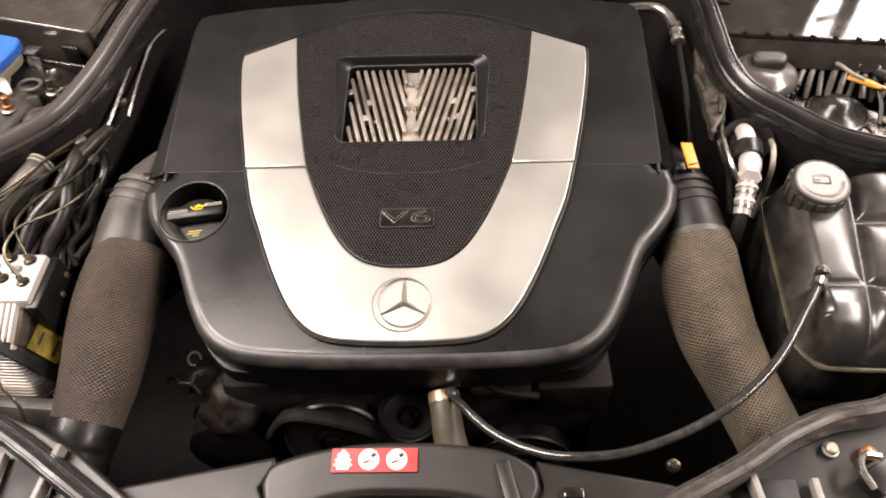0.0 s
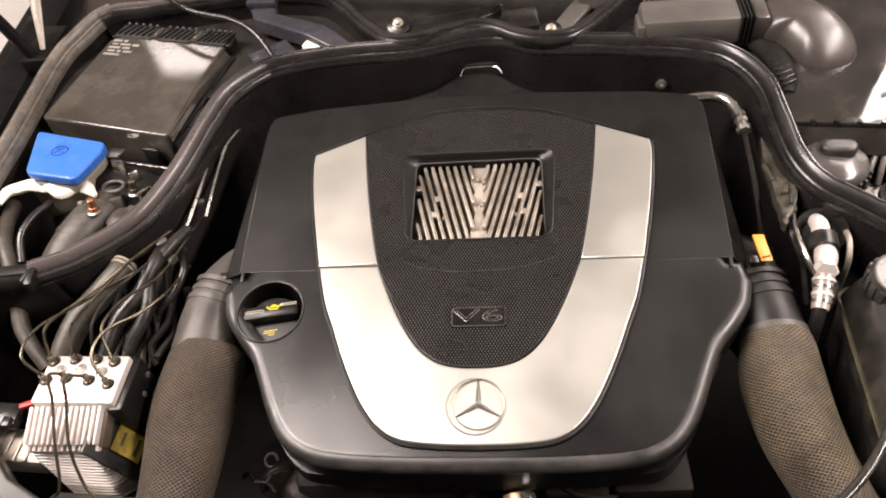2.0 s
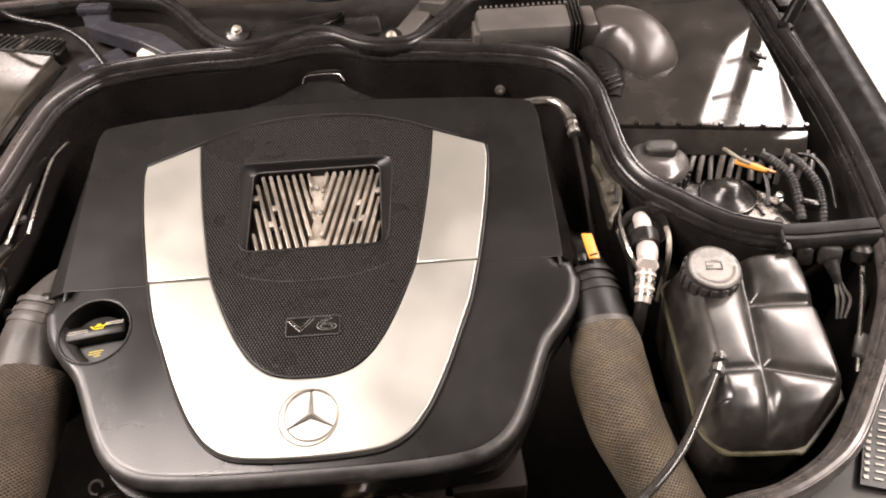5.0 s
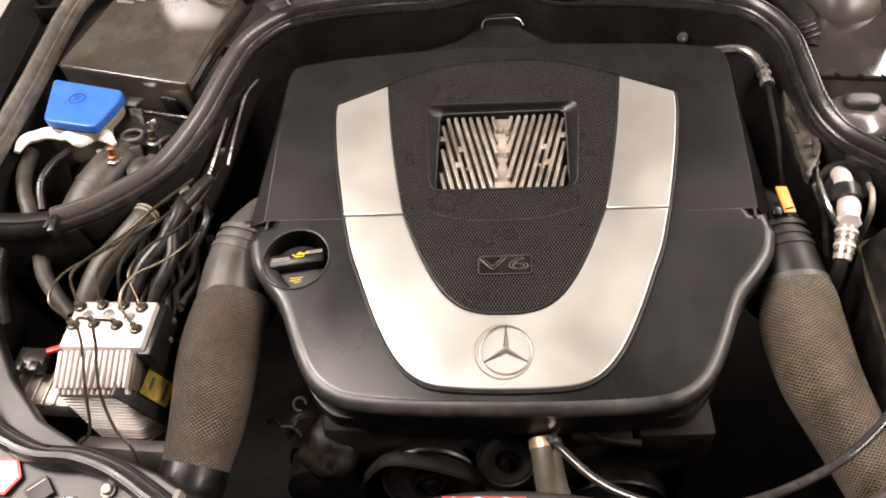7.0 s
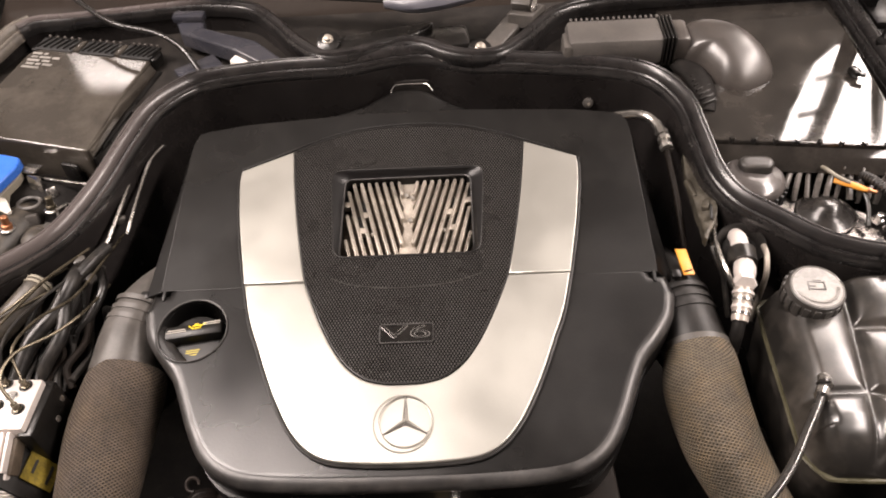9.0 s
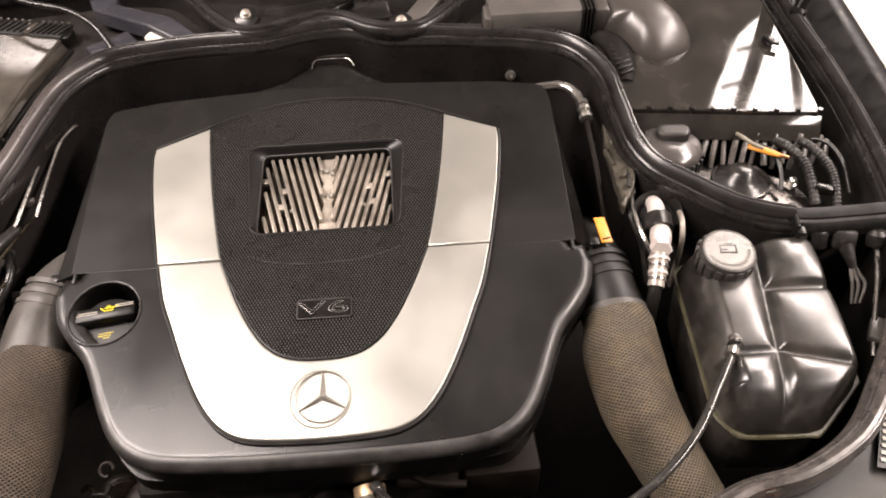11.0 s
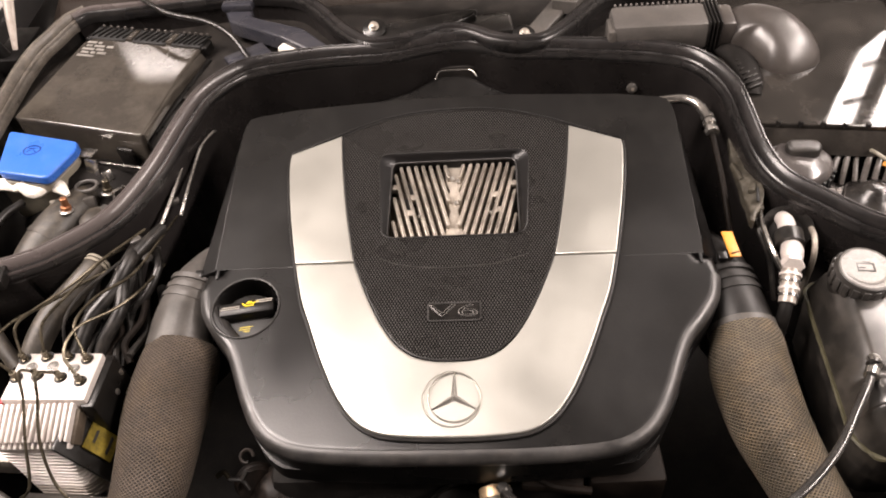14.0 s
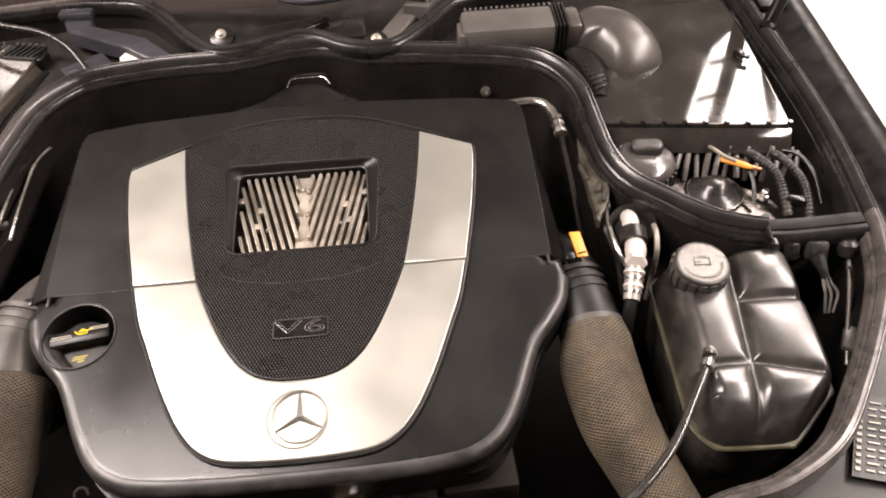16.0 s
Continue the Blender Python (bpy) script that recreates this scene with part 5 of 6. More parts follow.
part("connector", join(box(-0.512, 0.478, 0.893, 0.034, 0.026, 0.014, 0.002, turn=-4), box(-0.520, 0.466, 0.900, 0.010, 0.012, 0.010, 0.002, turn=-4), box(-0.502, 0.466, 0.900, 0.010, 0.012, 0.010, 0.002, turn=-4)), PLASTIC, abs_unit, "black notched connector")
part("connector_stripe", box(-0.486, 0.487, 0.902, 0.018, 0.006, 0.005, 0.001, turn=20), RED, abs_unit, "red stripe")
PORTS = [(-0.452, 0.519), (-0.428, 0.521), (-0.404, 0.520), (-0.383, 0.517), (-0.452, 0.496), (-0.430, 0.498), (-0.404, 0.495), (-0.381, 0.490)]
for x, y in PORTS:
    part("port", lathe([(0.0047, 0), (0.0047, 0.003), (0.0034, 0.0034), (0.0034, 0.010)], pose(x, y, 0.9345), 10), BRASS, abs_unit)
    part("port_gap", lathe([(0.0068, -0.0005), (0.0068, 0.0006)], pose(x, y, 0.9345), 16), DARKLINE, abs_unit)
for x, y in ((-0.440, 0.508), (-0.417, 0.509), (-0.393, 0.505)):
    part("plug", lathe([(0.0060, 0), (0.0060, 0.002), (0.003, 0.0022)], pose(x, y, 0.9345), 12), STEEL, abs_unit)

LINES = [
    ((-0.452, 0.519, 0.944), (-0.458, 0.540, 0.962), (-0.452, 0.565, 0.958), (-0.425, 0.600, 0.955), (-0.395, 0.640, 0.958), (-0.366, 0.690, 0.950)),
    ((-0.428, 0.521, 0.944), (-0.430, 0.545, 0.962), (-0.418, 0.585, 0.960), (-0.402, 0.615, 0.962), (-0.398, 0.640, 0.955), (-0.395, 0.68, 0.93)),
    ((-0.404, 0.520, 0.944), (-0.404, 0.545, 0.966), (-0.400, 0.580, 0.965), (-0.388, 0.610, 0.960), (-0.370, 0.650, 0.952), (-0.352, 0.71, 0.935)),
    ((-0.383, 0.517, 0.944), (-0.392, 0.540, 0.965), (-0.385, 0.580, 0.960), (-0.360, 0.620, 0.950), (-0.350, 0.68, 0.940), (-0.345, 0.73, 0.93)),
    ((-0.452, 0.496, 0.944), (-0.472, 0.510, 0.960), (-0.470, 0.545, 0.960), (-0.440, 0.585, 0.950), (-0.410, 0.620, 0.945), (-0.380, 0.66, 0.93)),
    ((-0.381, 0.490, 0.944), (-0.392, 0.505, 0.962), (-0.388, 0.535, 0.965), (-0.366, 0.570, 0.950), (-0.350, 0.605, 0.940), (-0.345, 0.66, 0.92)),
    ((-0.432, 0.498, 0.944), (-0.431, 0.484, 0.962), (-0.427, 0.465, 0.945), (-0.423, 0.430, 0.920), (-0.424, 0.400, 0.885), (-0.440, 0.385, 0.865), (-0.41, 0.36, 0.82)),
    ((-0.406, 0.495, 0.944), (-0.412, 0.482, 0.962), (-0.412, 0.465, 0.945), (-0.408, 0.430, 0.920), (-0.400, 0.405, 0.885), (-0.380, 0.385, 0.865), (-0.382, 0.36, 0.82)),
]
for k, pts in enumerate(LINES):
    solo("brake_line", tube(pts, 0.0016, 8, 6), HOSE if k == 2 else BRASS, "thin dull metal brake line bent out of the control block", "brake line", "brake lines")

h = thing("clamped_hose", (-0.44, 0.60, 0.88), "grey-brown rubber hose with a pale clamp", "hose")
part("hose", tube([(-0.416, 0.652, 0.938), (-0.420, 0.636, 0.938), (-0.436, 0.612, 0.930), (-0.456, 0.585, 0.920), (-0.468, 0.550, 0.905), (-0.470, 0.52, 0.88)], [0.0130, 0.0138, 0.0148, 0.0150, 0.0145, 0.014], 20), CYLINDER, h)
for k in range(2):
    part("clamp", tube([(-0.4150 - 0.0012 * k, 0.651 - 0.005 * k, 0.9385), (-0.4158 - 0.0012 * k, 0.648 - 0.005 * k, 0.9385)], 0.0148, 20, smooth_line=False), CREAM, h, "pale hose clamp")
for pts, r, m, text in (
    (((-0.352, 0.700, 0.940), (-0.362, 0.670, 0.945), (-0.378, 0.635, 0.940), (-0.375, 0.590, 0.925), (-0.395, 0.555, 0.90), (-0.40, 0.53, 0.86)), 0.0075, HOSE, "black rubber hose winding below the seal"),
    (((-0.375, 0.665, 0.940), (-0.372, 0.640, 0.948), (-0.385, 0.610, 0.935), (-0.405, 0.580, 0.925), (-0.418, 0.545, 0.905)), 0.0085, HOSE, "black rubber hose winding below the seal"),
    (((-0.357, 0.675, 0.930), (-0.345, 0.645, 0.930), (-0.358, 0.615, 0.915), (-0.385, 0.590, 0.900), (-0.40, 0.55, 0.87)), 0.005, PLASTIC, "black wire loom beside the air hose"),
    (((-0.612, 0.768, 0.930), (-0.606, 0.730, 0.930), (-0.592, 0.695, 0.928), (-0.574, 0.662, 0.920), (-0.560, 0.630, 0.905), (-0.548, 0.595, 0.885), (-0.515, 0.56, 0.86)), 0.0095, CYLINDER, "dusty grey hose running down from the reservoir"),
    (((-0.590, 0.640, 0.93), (-0.598, 0.615, 0.915), (-0.602, 0.585, 0.895), (-0.600, 0.55, 0.86)), 0.011, HOSE, "black hose below the seal junction"),
    (((-0.555, 0.762, 0.935), (-0.565, 0.735, 0.940), (-0.572, 0.705, 0.935), (-0.566, 0.675, 0.92)), 0.005, PLASTIC, "thin black wire below the reservoir"),
    (((-0.332, 0.912, 0.953), (-0.3355, 0.902, 0.956), (-0.3455, 0.860, 0.957), (-0.3460, 0.808, 0.956), (-0.3455, 0.762, 0.955), (-0.348, 0.725, 0.950), (-0.352, 0.70, 0.945), (-0.366, 0.665, 0.945), (-0.385, 0.630, 0.945)), 0.0023, STEEL, "thin bright pipe along the bay wall"),
    (((-0.3205, 0.866, 0.953), (-0.3225, 0.858, 0.956), (-0.3300, 0.829, 0.957), (-0.3300, 0.784, 0.955), (-0.3295, 0.746, 0.952), (-0.331, 0.715, 0.945)), 0.0021, STEEL, "thin bright pipe along the bay wall"),
    (((-0.350, 0.64, 0.90), (-0.335, 0.60, 0.90), (-0.345, 0.56, 0.87), (-0.36, 0.53, 0.84)), 0.006, HOSE, "black rubber hose winding below the seal"),
):
    solo("hose" if m in (HOSE, CYLINDER) else "pipe" if m is STEEL else "cable", tube(pts, r, 12, 6), m, text, "hose" if m in (HOSE, CYLINDER) else "pipe" if m is STEEL else "cable")
for x, y, z, w, a in ((-0.345, 0.740, 0.945, 0.012, 20), (-0.372, 0.672, 0.948, 0.014, 35), (-0.358, 0.655, 0.938, 0.012, 60), (-0.380, 0.655, 0.935, 0.016, 10), (-0.590, 0.628, 0.935, 0.014, 5), (-0.555, 0.627, 0.930, 0.016, -10)):
    solo("cable_clip", box(x, y, z, w, w * 0.6, w * 0.7, 0.002, turn=a), GREYDUCT, "small grey plastic clip holding pipes", "cable clip", "cable clips")
random.seed(7)
for k in range(9):
    q = Vector((-0.352 - 0.008 * k, 0.690 - 0.004 * k, 0.925))
    pts = [q + Vector((random.uniform(-0.012, 0.012), -0.030 * s + random.uniform(-0.010, 0.010), -0.006 * s + random.uniform(-0.008, 0.008))) for s in range(6)]
    solo("cable", tube(pts, random.choice((0.0022, 0.003, 0.004)), 8, 5), (HOSE, BROWN, PLASTIC)[k % 3], "thin dark cable among the brake lines", "cable", "cables beside the air hose")
# junction block where two seals meet
for sx, y in ((-1, 0.626), (1, 0.618)):
    solo("seal_clip", box(sx * (0.512 if sx < 0 else 0.500), y, 0.953, 0.010, 0.040, 0.016, 0.003, turn=sx * -8), PLASTIC, "black clip where two rubber seals meet", "clip", "seal clips")


# ---------------------------------------------------------------- expansion tank
tank = thing("expansion_tank", (0.435, 0.51, 0.80), "shiny black plastic coolant expansion tank with bulging chambers", "coolant tank")
FLANGE_LINE = [(0.3765, 0.602), (0.3734, 0.5626), (0.3707, 0.4917), (0.3685, 0.4380), (0.3725, 0.4230), (0.3790, 0.4135), (0.3900, 0.4065), (0.4460, 0.4035), (0.4600, 0.4065), (0.5065, 0.4480), (0.5135, 0.4580), (0.5172, 0.5032), (0.5210, 0.555), (0.5215, 0.595), (0.5130, 0.612), (0.490, 0.620), (0.430, 0.616), (0.388, 0.611)]


def tank_span(y):
    """Where the flange line runs at y: its least and greatest x."""
    xs = []
    for (x0, y0), (x1, y1) in zip(FLANGE_LINE, FLANGE_LINE[1:] + FLANGE_LINE[:1]):
        if (y0 - y) * (y1 - y) <= 0 and y0 != y1:
            xs.append(x0 + (x1 - x0) * (y - y0) / (y1 - y0))
    return min(xs), max(xs)


def tank_height(x, y, lo, hi):
    """Bulging chambers in two columns, with creases between them, that fall away to the flange."""
    split = 0.4326 + 0.155 * (y - 0.4727)
    cut = 0.4745 - 0.30 * max(0.0, x - 0.4326)
    back = 0.5470 - 0.03 * (x - 0.45)
    left = x < split
    a = (x - lo) / (split - lo) if left else (x - split) / (hi - split)
    rows = (0.4035, cut, 0.620) if left else (0.4035, cut, back, 0.620)
    crease = 1 - math.exp(-((x - split) / 0.0055) ** 2)
    b = 0.5
    for y0, y1 in zip(rows, rows[1:]):
        if y0 <= y <= y1:
            b = (y - y0) / (y1 - y0)
    for r in rows[1:-1]:
        crease = min(crease, 1 - math.exp(-((y - r) / 0.0050) ** 2))
    pillow = (1 - abs(2 * a - 1) ** 2.4) * (1 - abs(2 * b - 1) ** 2.4)
    side = min(1.0, (x - lo) / (0.026 if y > 0.44 else 0.020), (hi - x) / 0.017)
    front = min(1.0, (y - 0.4035) / 0.046)
    rear = min(1.0, (0.620 - y) / 0.020)
    edge = 1.0
    for k in (side, front, rear):
        k = max(0.0, k)
        edge *= k * (2 - k)
    dome = 0.006 if not left and y > back else 0.0
    return edge * (0.0325 + 0.0052 * crease + (0.0060 + dome) * pillow)


def tank_body():
    bm = bmesh.new()
    nu, nv = 110, 130
    grid = []
    for j in range(nv + 1):
        y = 0.4036 + (0.6198 - 0.4036) * j / nv
        lo, hi = tank_span(y)
        grid.append([bm.verts.new((lo + (hi - lo) * i / nu, y, 0.904 + tank_height(lo + (hi - lo) * i / nu, y, lo, hi))) for i in range(nu + 1)])
    for j in range(nv):
        for i in range(nu):
            bm.faces.new((grid[j][i], grid[j][i + 1], grid[j + 1][i + 1], grid[j + 1][i]))
    rim = grid[0][:] + [grid[j][nu] for j in range(1, nv + 1)] + grid[nv][-2::-1] + [grid[j][0] for j in range(nv - 1, 0, -1)]
    low = [bm.verts.new((0.445 + (v.co.x - 0.445) * 0.93, 0.51 + (v.co.y - 0.51) * 0.93, 0.82)) for v in rim]
    for k in range(len(rim)):
        n = (k + 1) % len(rim)
        bm.faces.new((rim[k], rim[n], low[n], low[k]))
    bm.faces.new(low)
    return bm


part("body", tank_body(), TANK, tank, angle=80)
rim = [(x, y) for x, y in smooth2(FLANGE_LINE + FLANGE_LINE[:1], 3)[:-1]]
part("flange", sweep([(x, y, 0.903) for x, y in rim], [(-0.0045, 0.0014), (0.0018, 0.0016), (0.0032, 0.0), (0.0018, -0.0018), (-0.0045, -0.0018)], 2, closed=True), TANKRIM, tank, "thin olive welded flange")
CAP = (0.4125, 0.5815)
part("neck", lathe([(0.027, 0), (0.027, 0.022), (0.024, 0.03)], pose(*CAP, 0.918, 0, 0), 32), TANK, tank)
cap = part("cap", lathe([(0.0268, 0.0), (0.0284, 0.002), (0.0284, 0.016), (0.0272, 0.0195), (0.0272, 0.0215), (0.0246, 0.0230), (0.0238, 0.0222), (0.0180, 0.0222), (0.0, 0.0224)][:-1], pose(*CAP, 0.942, 4, 2), 48), CAPSIDE, tank, "ribbed black screw cap with a grey top")
part("cap_top", lathe([(0.0262, 0.0205), (0.0258, 0.0224), (0.0246, 0.0234), (0.0238, 0.0226), (0.0100, 0.0226), (0.002, 0.0227)], pose(*CAP, 0.942, 4, 2), 48), CAPGREY, cap, "grey cap top, paler than the sides")
for k in range(18):
    a = 2 * math.pi * k / 18
    part("grip", box(CAP[0] + 0.0284 * math.cos(a), CAP[1] + 0.0284 * math.sin(a), 0.950, 0.003, 0.0068, 0.016, 0.001, turn=math.degrees(a)), CAPSIDE, cap)
part("cap_symbol", join(*[box(CAP[0] + dx, CAP[1] + dy - 0.002, 0.9649, w, d, 0.0008, 0, turn=-6) for dx, dy, w, d in ((0, 0.006, 0.016, 0.0012), (0, -0.003, 0.016, 0.0012), (-0.008, 0.0015, 0.0012, 0.010), (0.008, 0.0015, 0.0012, 0.010), (0.002, 0.008, 0.008, 0.0012), (-0.004, 0.001, 0.006, 0.001))]), CAPSIDE, cap, "dark moulded symbol")
for k in range(22):
    a = radians(200 + 150 * k / 21)
    part("cap_print", box(CAP[0] + 0.0208 * math.cos(a), CAP[1] + 0.0208 * math.sin(a), 0.9649, 0.0014, 0.0028, 0.0008, 0, turn=math.degrees(a) + 90), RIBGREY, cap)
part("nipple", tube([(0.3955, 0.496, 0.928), (0.3950, 0.487, 0.942), (0.3925, 0.478, 0.946)], [0.0065, 0.0060, 0.0060], 14, 3), STEEL, tank, "metal hose nipple")
part("nipple_ring", tube([(0.3925, 0.481, 0.944), (0.3920, 0.478, 0.9445)], 0.0075, 14, smooth_line=False), PLASTIC, tank)
vent = thing("vent_hose", (0.20, 0.36, 0.87), "long thin shiny black vent hose curving from the tank", "hose")
part("hose", tube([(0.3915, 0.478, 0.945), (0.380, 0.460, 0.9465), (0.366, 0.440, 0.945), (0.336, 0.398, 0.940), (0.300, 0.365, 0.932), (0.260, 0.342, 0.922), (0.212, 0.325, 0.914), (0.172, 0.320, 0.908), (0.128, 0.326, 0.899), (0.085, 0.351, 0.885), (0.052, 0.388, 0.874), (0.044, 0.402, 0.868)], 0.0042, 14, 8), SHINYHOSE, vent)
part("end_clip", tube([(0.388, 0.473, 0.9462), (0.384, 0.466, 0.9467)], 0.0068, 14, smooth_line=False), STEEL, vent, "steel crimp ring")
part("end_clip", tube([(0.048, 0.394, 0.871), (0.044, 0.401, 0.868)], 0.0066, 14, smooth_line=False), STEEL, vent, "steel crimp ring")


# ---------------------------------------------------------------- pipes and fittings beside the tank
ac = thing("air_conditioning_pipe", (0.31, 0.78, 0.90), "bright bent metal pipe beside the engine cover", "pipe")
part("pipe", tube([(0.235, 0.868, 0.958), (0.262, 0.866, 0.965), (0.286, 0.864, 0.967), (0.301, 0.853, 0.967), (0.308, 0.832, 0.966), (0.309, 0.805, 0.965)], 0.0060, 14), STEEL, ac)
part("thin_pipe", tube([(0.309, 0.806, 0.965), (0.309, 0.775, 0.958), (0.311, 0.74, 0.945), (0.314, 0.70, 0.92), (0.316, 0.66, 0.89)], 0.0036, 12), BROWN, ac, "thin dirty pipe")
for y in (0.829, 0.818, 0.803):
    part("nut", tube([(0.3085, y, 0.966), (0.3088, y - 0.006, 0.9655)], 0.0082, 8, smooth_line=False), STEEL, ac)
port = thing("service_port", (0.353, 0.62, 0.90), "silver elbow pipe fitting with a black rubber band", "pipe fitting")
part("neck", tube([(0.364, 0.678, 0.938), (0.362, 0.664, 0.946), (0.360, 0.648, 0.946)], [0.0085, 0.0092, 0.0095], 18, 4), ALU, port)
part("band", tube([(0.3605, 0.648, 0.945), (0.3585, 0.631, 0.944)], 0.0150, 24, smooth_line=False), HOSE, port, "black rubber band")
part("elbow", tube([(0.3585, 0.634, 0.944), (0.3575, 0.622, 0.945), (0.354, 0.606, 0.940)], [0.0090, 0.0115, 0.0092], 18, 5), ALU, port)
part("hex", lathe([(0.0108, 0), (0.0118, 0.002), (0.0118, 0.010), (0.0105, 0.012)], pose(0.3555, 0.6120, 0.9410, 68, 0, -14), 6), ALU, port)
part("barrel", tube([(0.3525, 0.602, 0.9375), (0.3475, 0.585, 0.931), (0.343, 0.570, 0.924)], [0.0098, 0.0092, 0.0085], 20, 4), ALU_DULL, port, "grooved metal barrel")
for k in range(4):
    part("ring", tube([(0.3515 - 0.0019 * k, 0.5985 - 0.0068 * k, 0.9362 - 0.0028 * k), (0.3508 - 0.0019 * k, 0.5958 - 0.0068 * k, 0.9351 - 0.0028 * k)], 0.0112 - 0.0004 * k, 20, smooth_line=False), ALU if k % 2 == 0 else STEEL, port)
part("stem", tube([(0.344, 0.574, 0.926), (0.340, 0.562, 0.915), (0.338, 0.555, 0.89)], 0.0068, 14, 4), DEEP, port)
solo("pipe", tube([(0.386, 0.654, 0.946), (0.3850, 0.642, 0.948), (0.3835, 0.630, 0.943), (0.3828, 0.622, 0.925), (0.3828, 0.620, 0.86)], 0.0031, 12), CAST, "short pale pipe beside the coolant tank", "pipe")
solo("pipe", tube([(0.332, 0.690, 0.945), (0.336, 0.660, 0.935), (0.345, 0.635, 0.915), (0.35, 0.61, 0.88)], 0.003, 10), HOSE, "thin grey pipe below the bay seal", "pipe")
random.seed(5)
shape = [(0.345, 0.880), (0.3385, 0.856), (0.331, 0.805), (0.3265, 0.752), (0.3265, 0.715), (0.3265, 0.690), (0.3245, 0.666), (0.3275, 0.663), (0.3330, 0.673), (0.3390, 0.683), (0.3470, 0.705), (0.3490, 0.729), (0.3430, 0.768), (0.3440, 0.805), (0.3460, 0.846), (0.350, 0.880)]
ragged = [(x + random.uniform(-0.0006, 0.0006), y + random.uniform(-0.0008, 0.0008)) for x, y in smooth2(shape + shape[:1], 3)[:-1]]
flange = thing("bay_flange", (0.332, 0.75, 0.93), "mottled dirty sheet metal flange below the rubber seal", "flange")
part("sheet", plate(ragged, lambda x, y: 0.9555 + 0.9 * (x - 0.345) * 0.25 + 0.004 * noise.noise(Vector((x * 60, y * 60, 0))), 0.012, 0.0012), FLANGE, flange, angle=60)
for x, y, w, d, a in ((0.3265, 0.742, 0.006, 0.026, 12), (0.3365, 0.712, 0.008, 0.016, -20), (0.3360, 0.780, 0.004, 0.030, -6)):
    part("fold", box(x, y, 0.9555 + 0.22 * (x - 0.345), w, d, 0.007, 0.0018, turn=a, tip=random.uniform(-14, 14), roll=random.uniform(-14, 14)), FLANGE, flange, "crumpled metal fold")
part("tear", box(0.3390, 0.6990, 0.9560, 0.003, 0.022, 0.003, 0.0008, turn=-12), DARKLINE, flange, "dark torn gap")
cup = thing("fitting_cup", (0.352, 0.655, 0.90), "black cup with a bright rim round the pipe fitting", "cup")
part("cup", lathe([(0.010, -0.030), (0.020, -0.020), (0.0250, -0.004), (0.0262, 0.000), (0.0245, 0.000), (0.018, -0.012)], pose(0.3640, 0.6600, 0.944, 14, -8), 32), COLLAR, cup)
part("rim", tube([(0.3415, 0.686, 0.946), (0.3375, 0.667, 0.946), (0.3370, 0.648, 0.945), (0.3385, 0.631, 0.943), (0.3420, 0.616, 0.938), (0.3470, 0.606, 0.930)], [0.0012, 0.0022, 0.0026, 0.0030, 0.0026, 0.0015], 8, 5, flat=1.6), STEEL, cup, "bright bent rim strip")
for k, (x, y, z) in enumerate(((0.343, 0.800, 0.955), (0.347, 0.745, 0.945), (0.352, 0.700, 0.935))):
    solo("clip", box(x - 0.006, y, z, 0.006, 0.014, 0.012, 0.001, turn=-10), CAST, "small pale metal clip on the bay flange", "clip", "flange clips")
dangle = thing("cable_connector", (0.546, 0.598, 0.935), "dusty black plug with loose pale wires hanging below the seal", "connector")
part("shell", box(0.5455, 0.6000, 0.9455, 0.024, 0.015, 0.020, 0.004, turn=-6, tip=-28), LOOM, dangle)
part("neck", tube([(0.5462, 0.5950, 0.942), (0.5495, 0.5850, 0.934), (0.5535, 0.5770, 0.925)], [0.0085, 0.0060, 0.0040], 14, 4), LOOM, dangle)
for dx in (-0.004, 0.0, 0.0045):
    part("wire", tube([(0.5520 + dx * 0.4, 0.5800, 0.929), (0.5560 + dx, 0.5730, 0.919), (0.5605 + dx * 1.6, 0.5655, 0.909), (0.5600 + dx, 0.556, 0.890)], 0.0017, 8), RIBGREY, dangle, "pale frayed wire")
for x, y, w in ((0.519, 0.6030, 0.020), (0.500, 0.6040, 0.014)):
    solo("grommet", box(x, y, 0.9440, w, 0.014, 0.022, 0.005, turn=-4, tip=-28), PLASTIC, "dark rubber grommet below the seal", "grommet", "grommets")
stem = thing("pull_rod", (0.581, 0.598, 0.93), "thin grey rod with a stepped head below the seal", "rod")
part("head", lathe([(0.0095, -0.010), (0.0105, -0.004), (0.0105, 0.004), (0.0065, 0.008)], pose(0.5805, 0.6000, 0.946, -20), 16), LOOM, stem)
part("rod", tube([(0.5808, 0.5960, 0.942), (0.5830, 0.5830, 0.925), (0.5848, 0.5710, 0.908), (0.5850, 0.560, 0.885)], 0.0022, 10), RIBGREY, stem)
solo("rod", tube([(0.586, 0.600, 0.930), (0.572, 0.560, 0.925), (0.553, 0.515, 0.915), (0.540, 0.480, 0.905)], 0.0025, 8), STEEL, "thin metal rod along the inner fender", "rod")
solo("side_bracket", box(0.553, 0.505, 0.912, 0.016, 0.030, 0.010, 0.003, turn=-30), GREYDUCT, "small worn steel bracket on the inner fender", "bracket")


plug = thing("wall_plug", (0.233, 0.9210, 0.946), "small round grey plug in the black bay wall", "plug")
part("cap", lathe([(0.0068, -0.002), (0.0068, 0.002), (0.0045, 0.0035)], pose(0.233, 0.9210, 0.946, 80, 0, 8), 20), GREYDUCT, plug)
part("pin", lathe([(0.0022, 0.0), (0.0022, 0.0045)], pose(0.233, 0.9210, 0.946, 80, 0, 8), 10), CAST, plug)


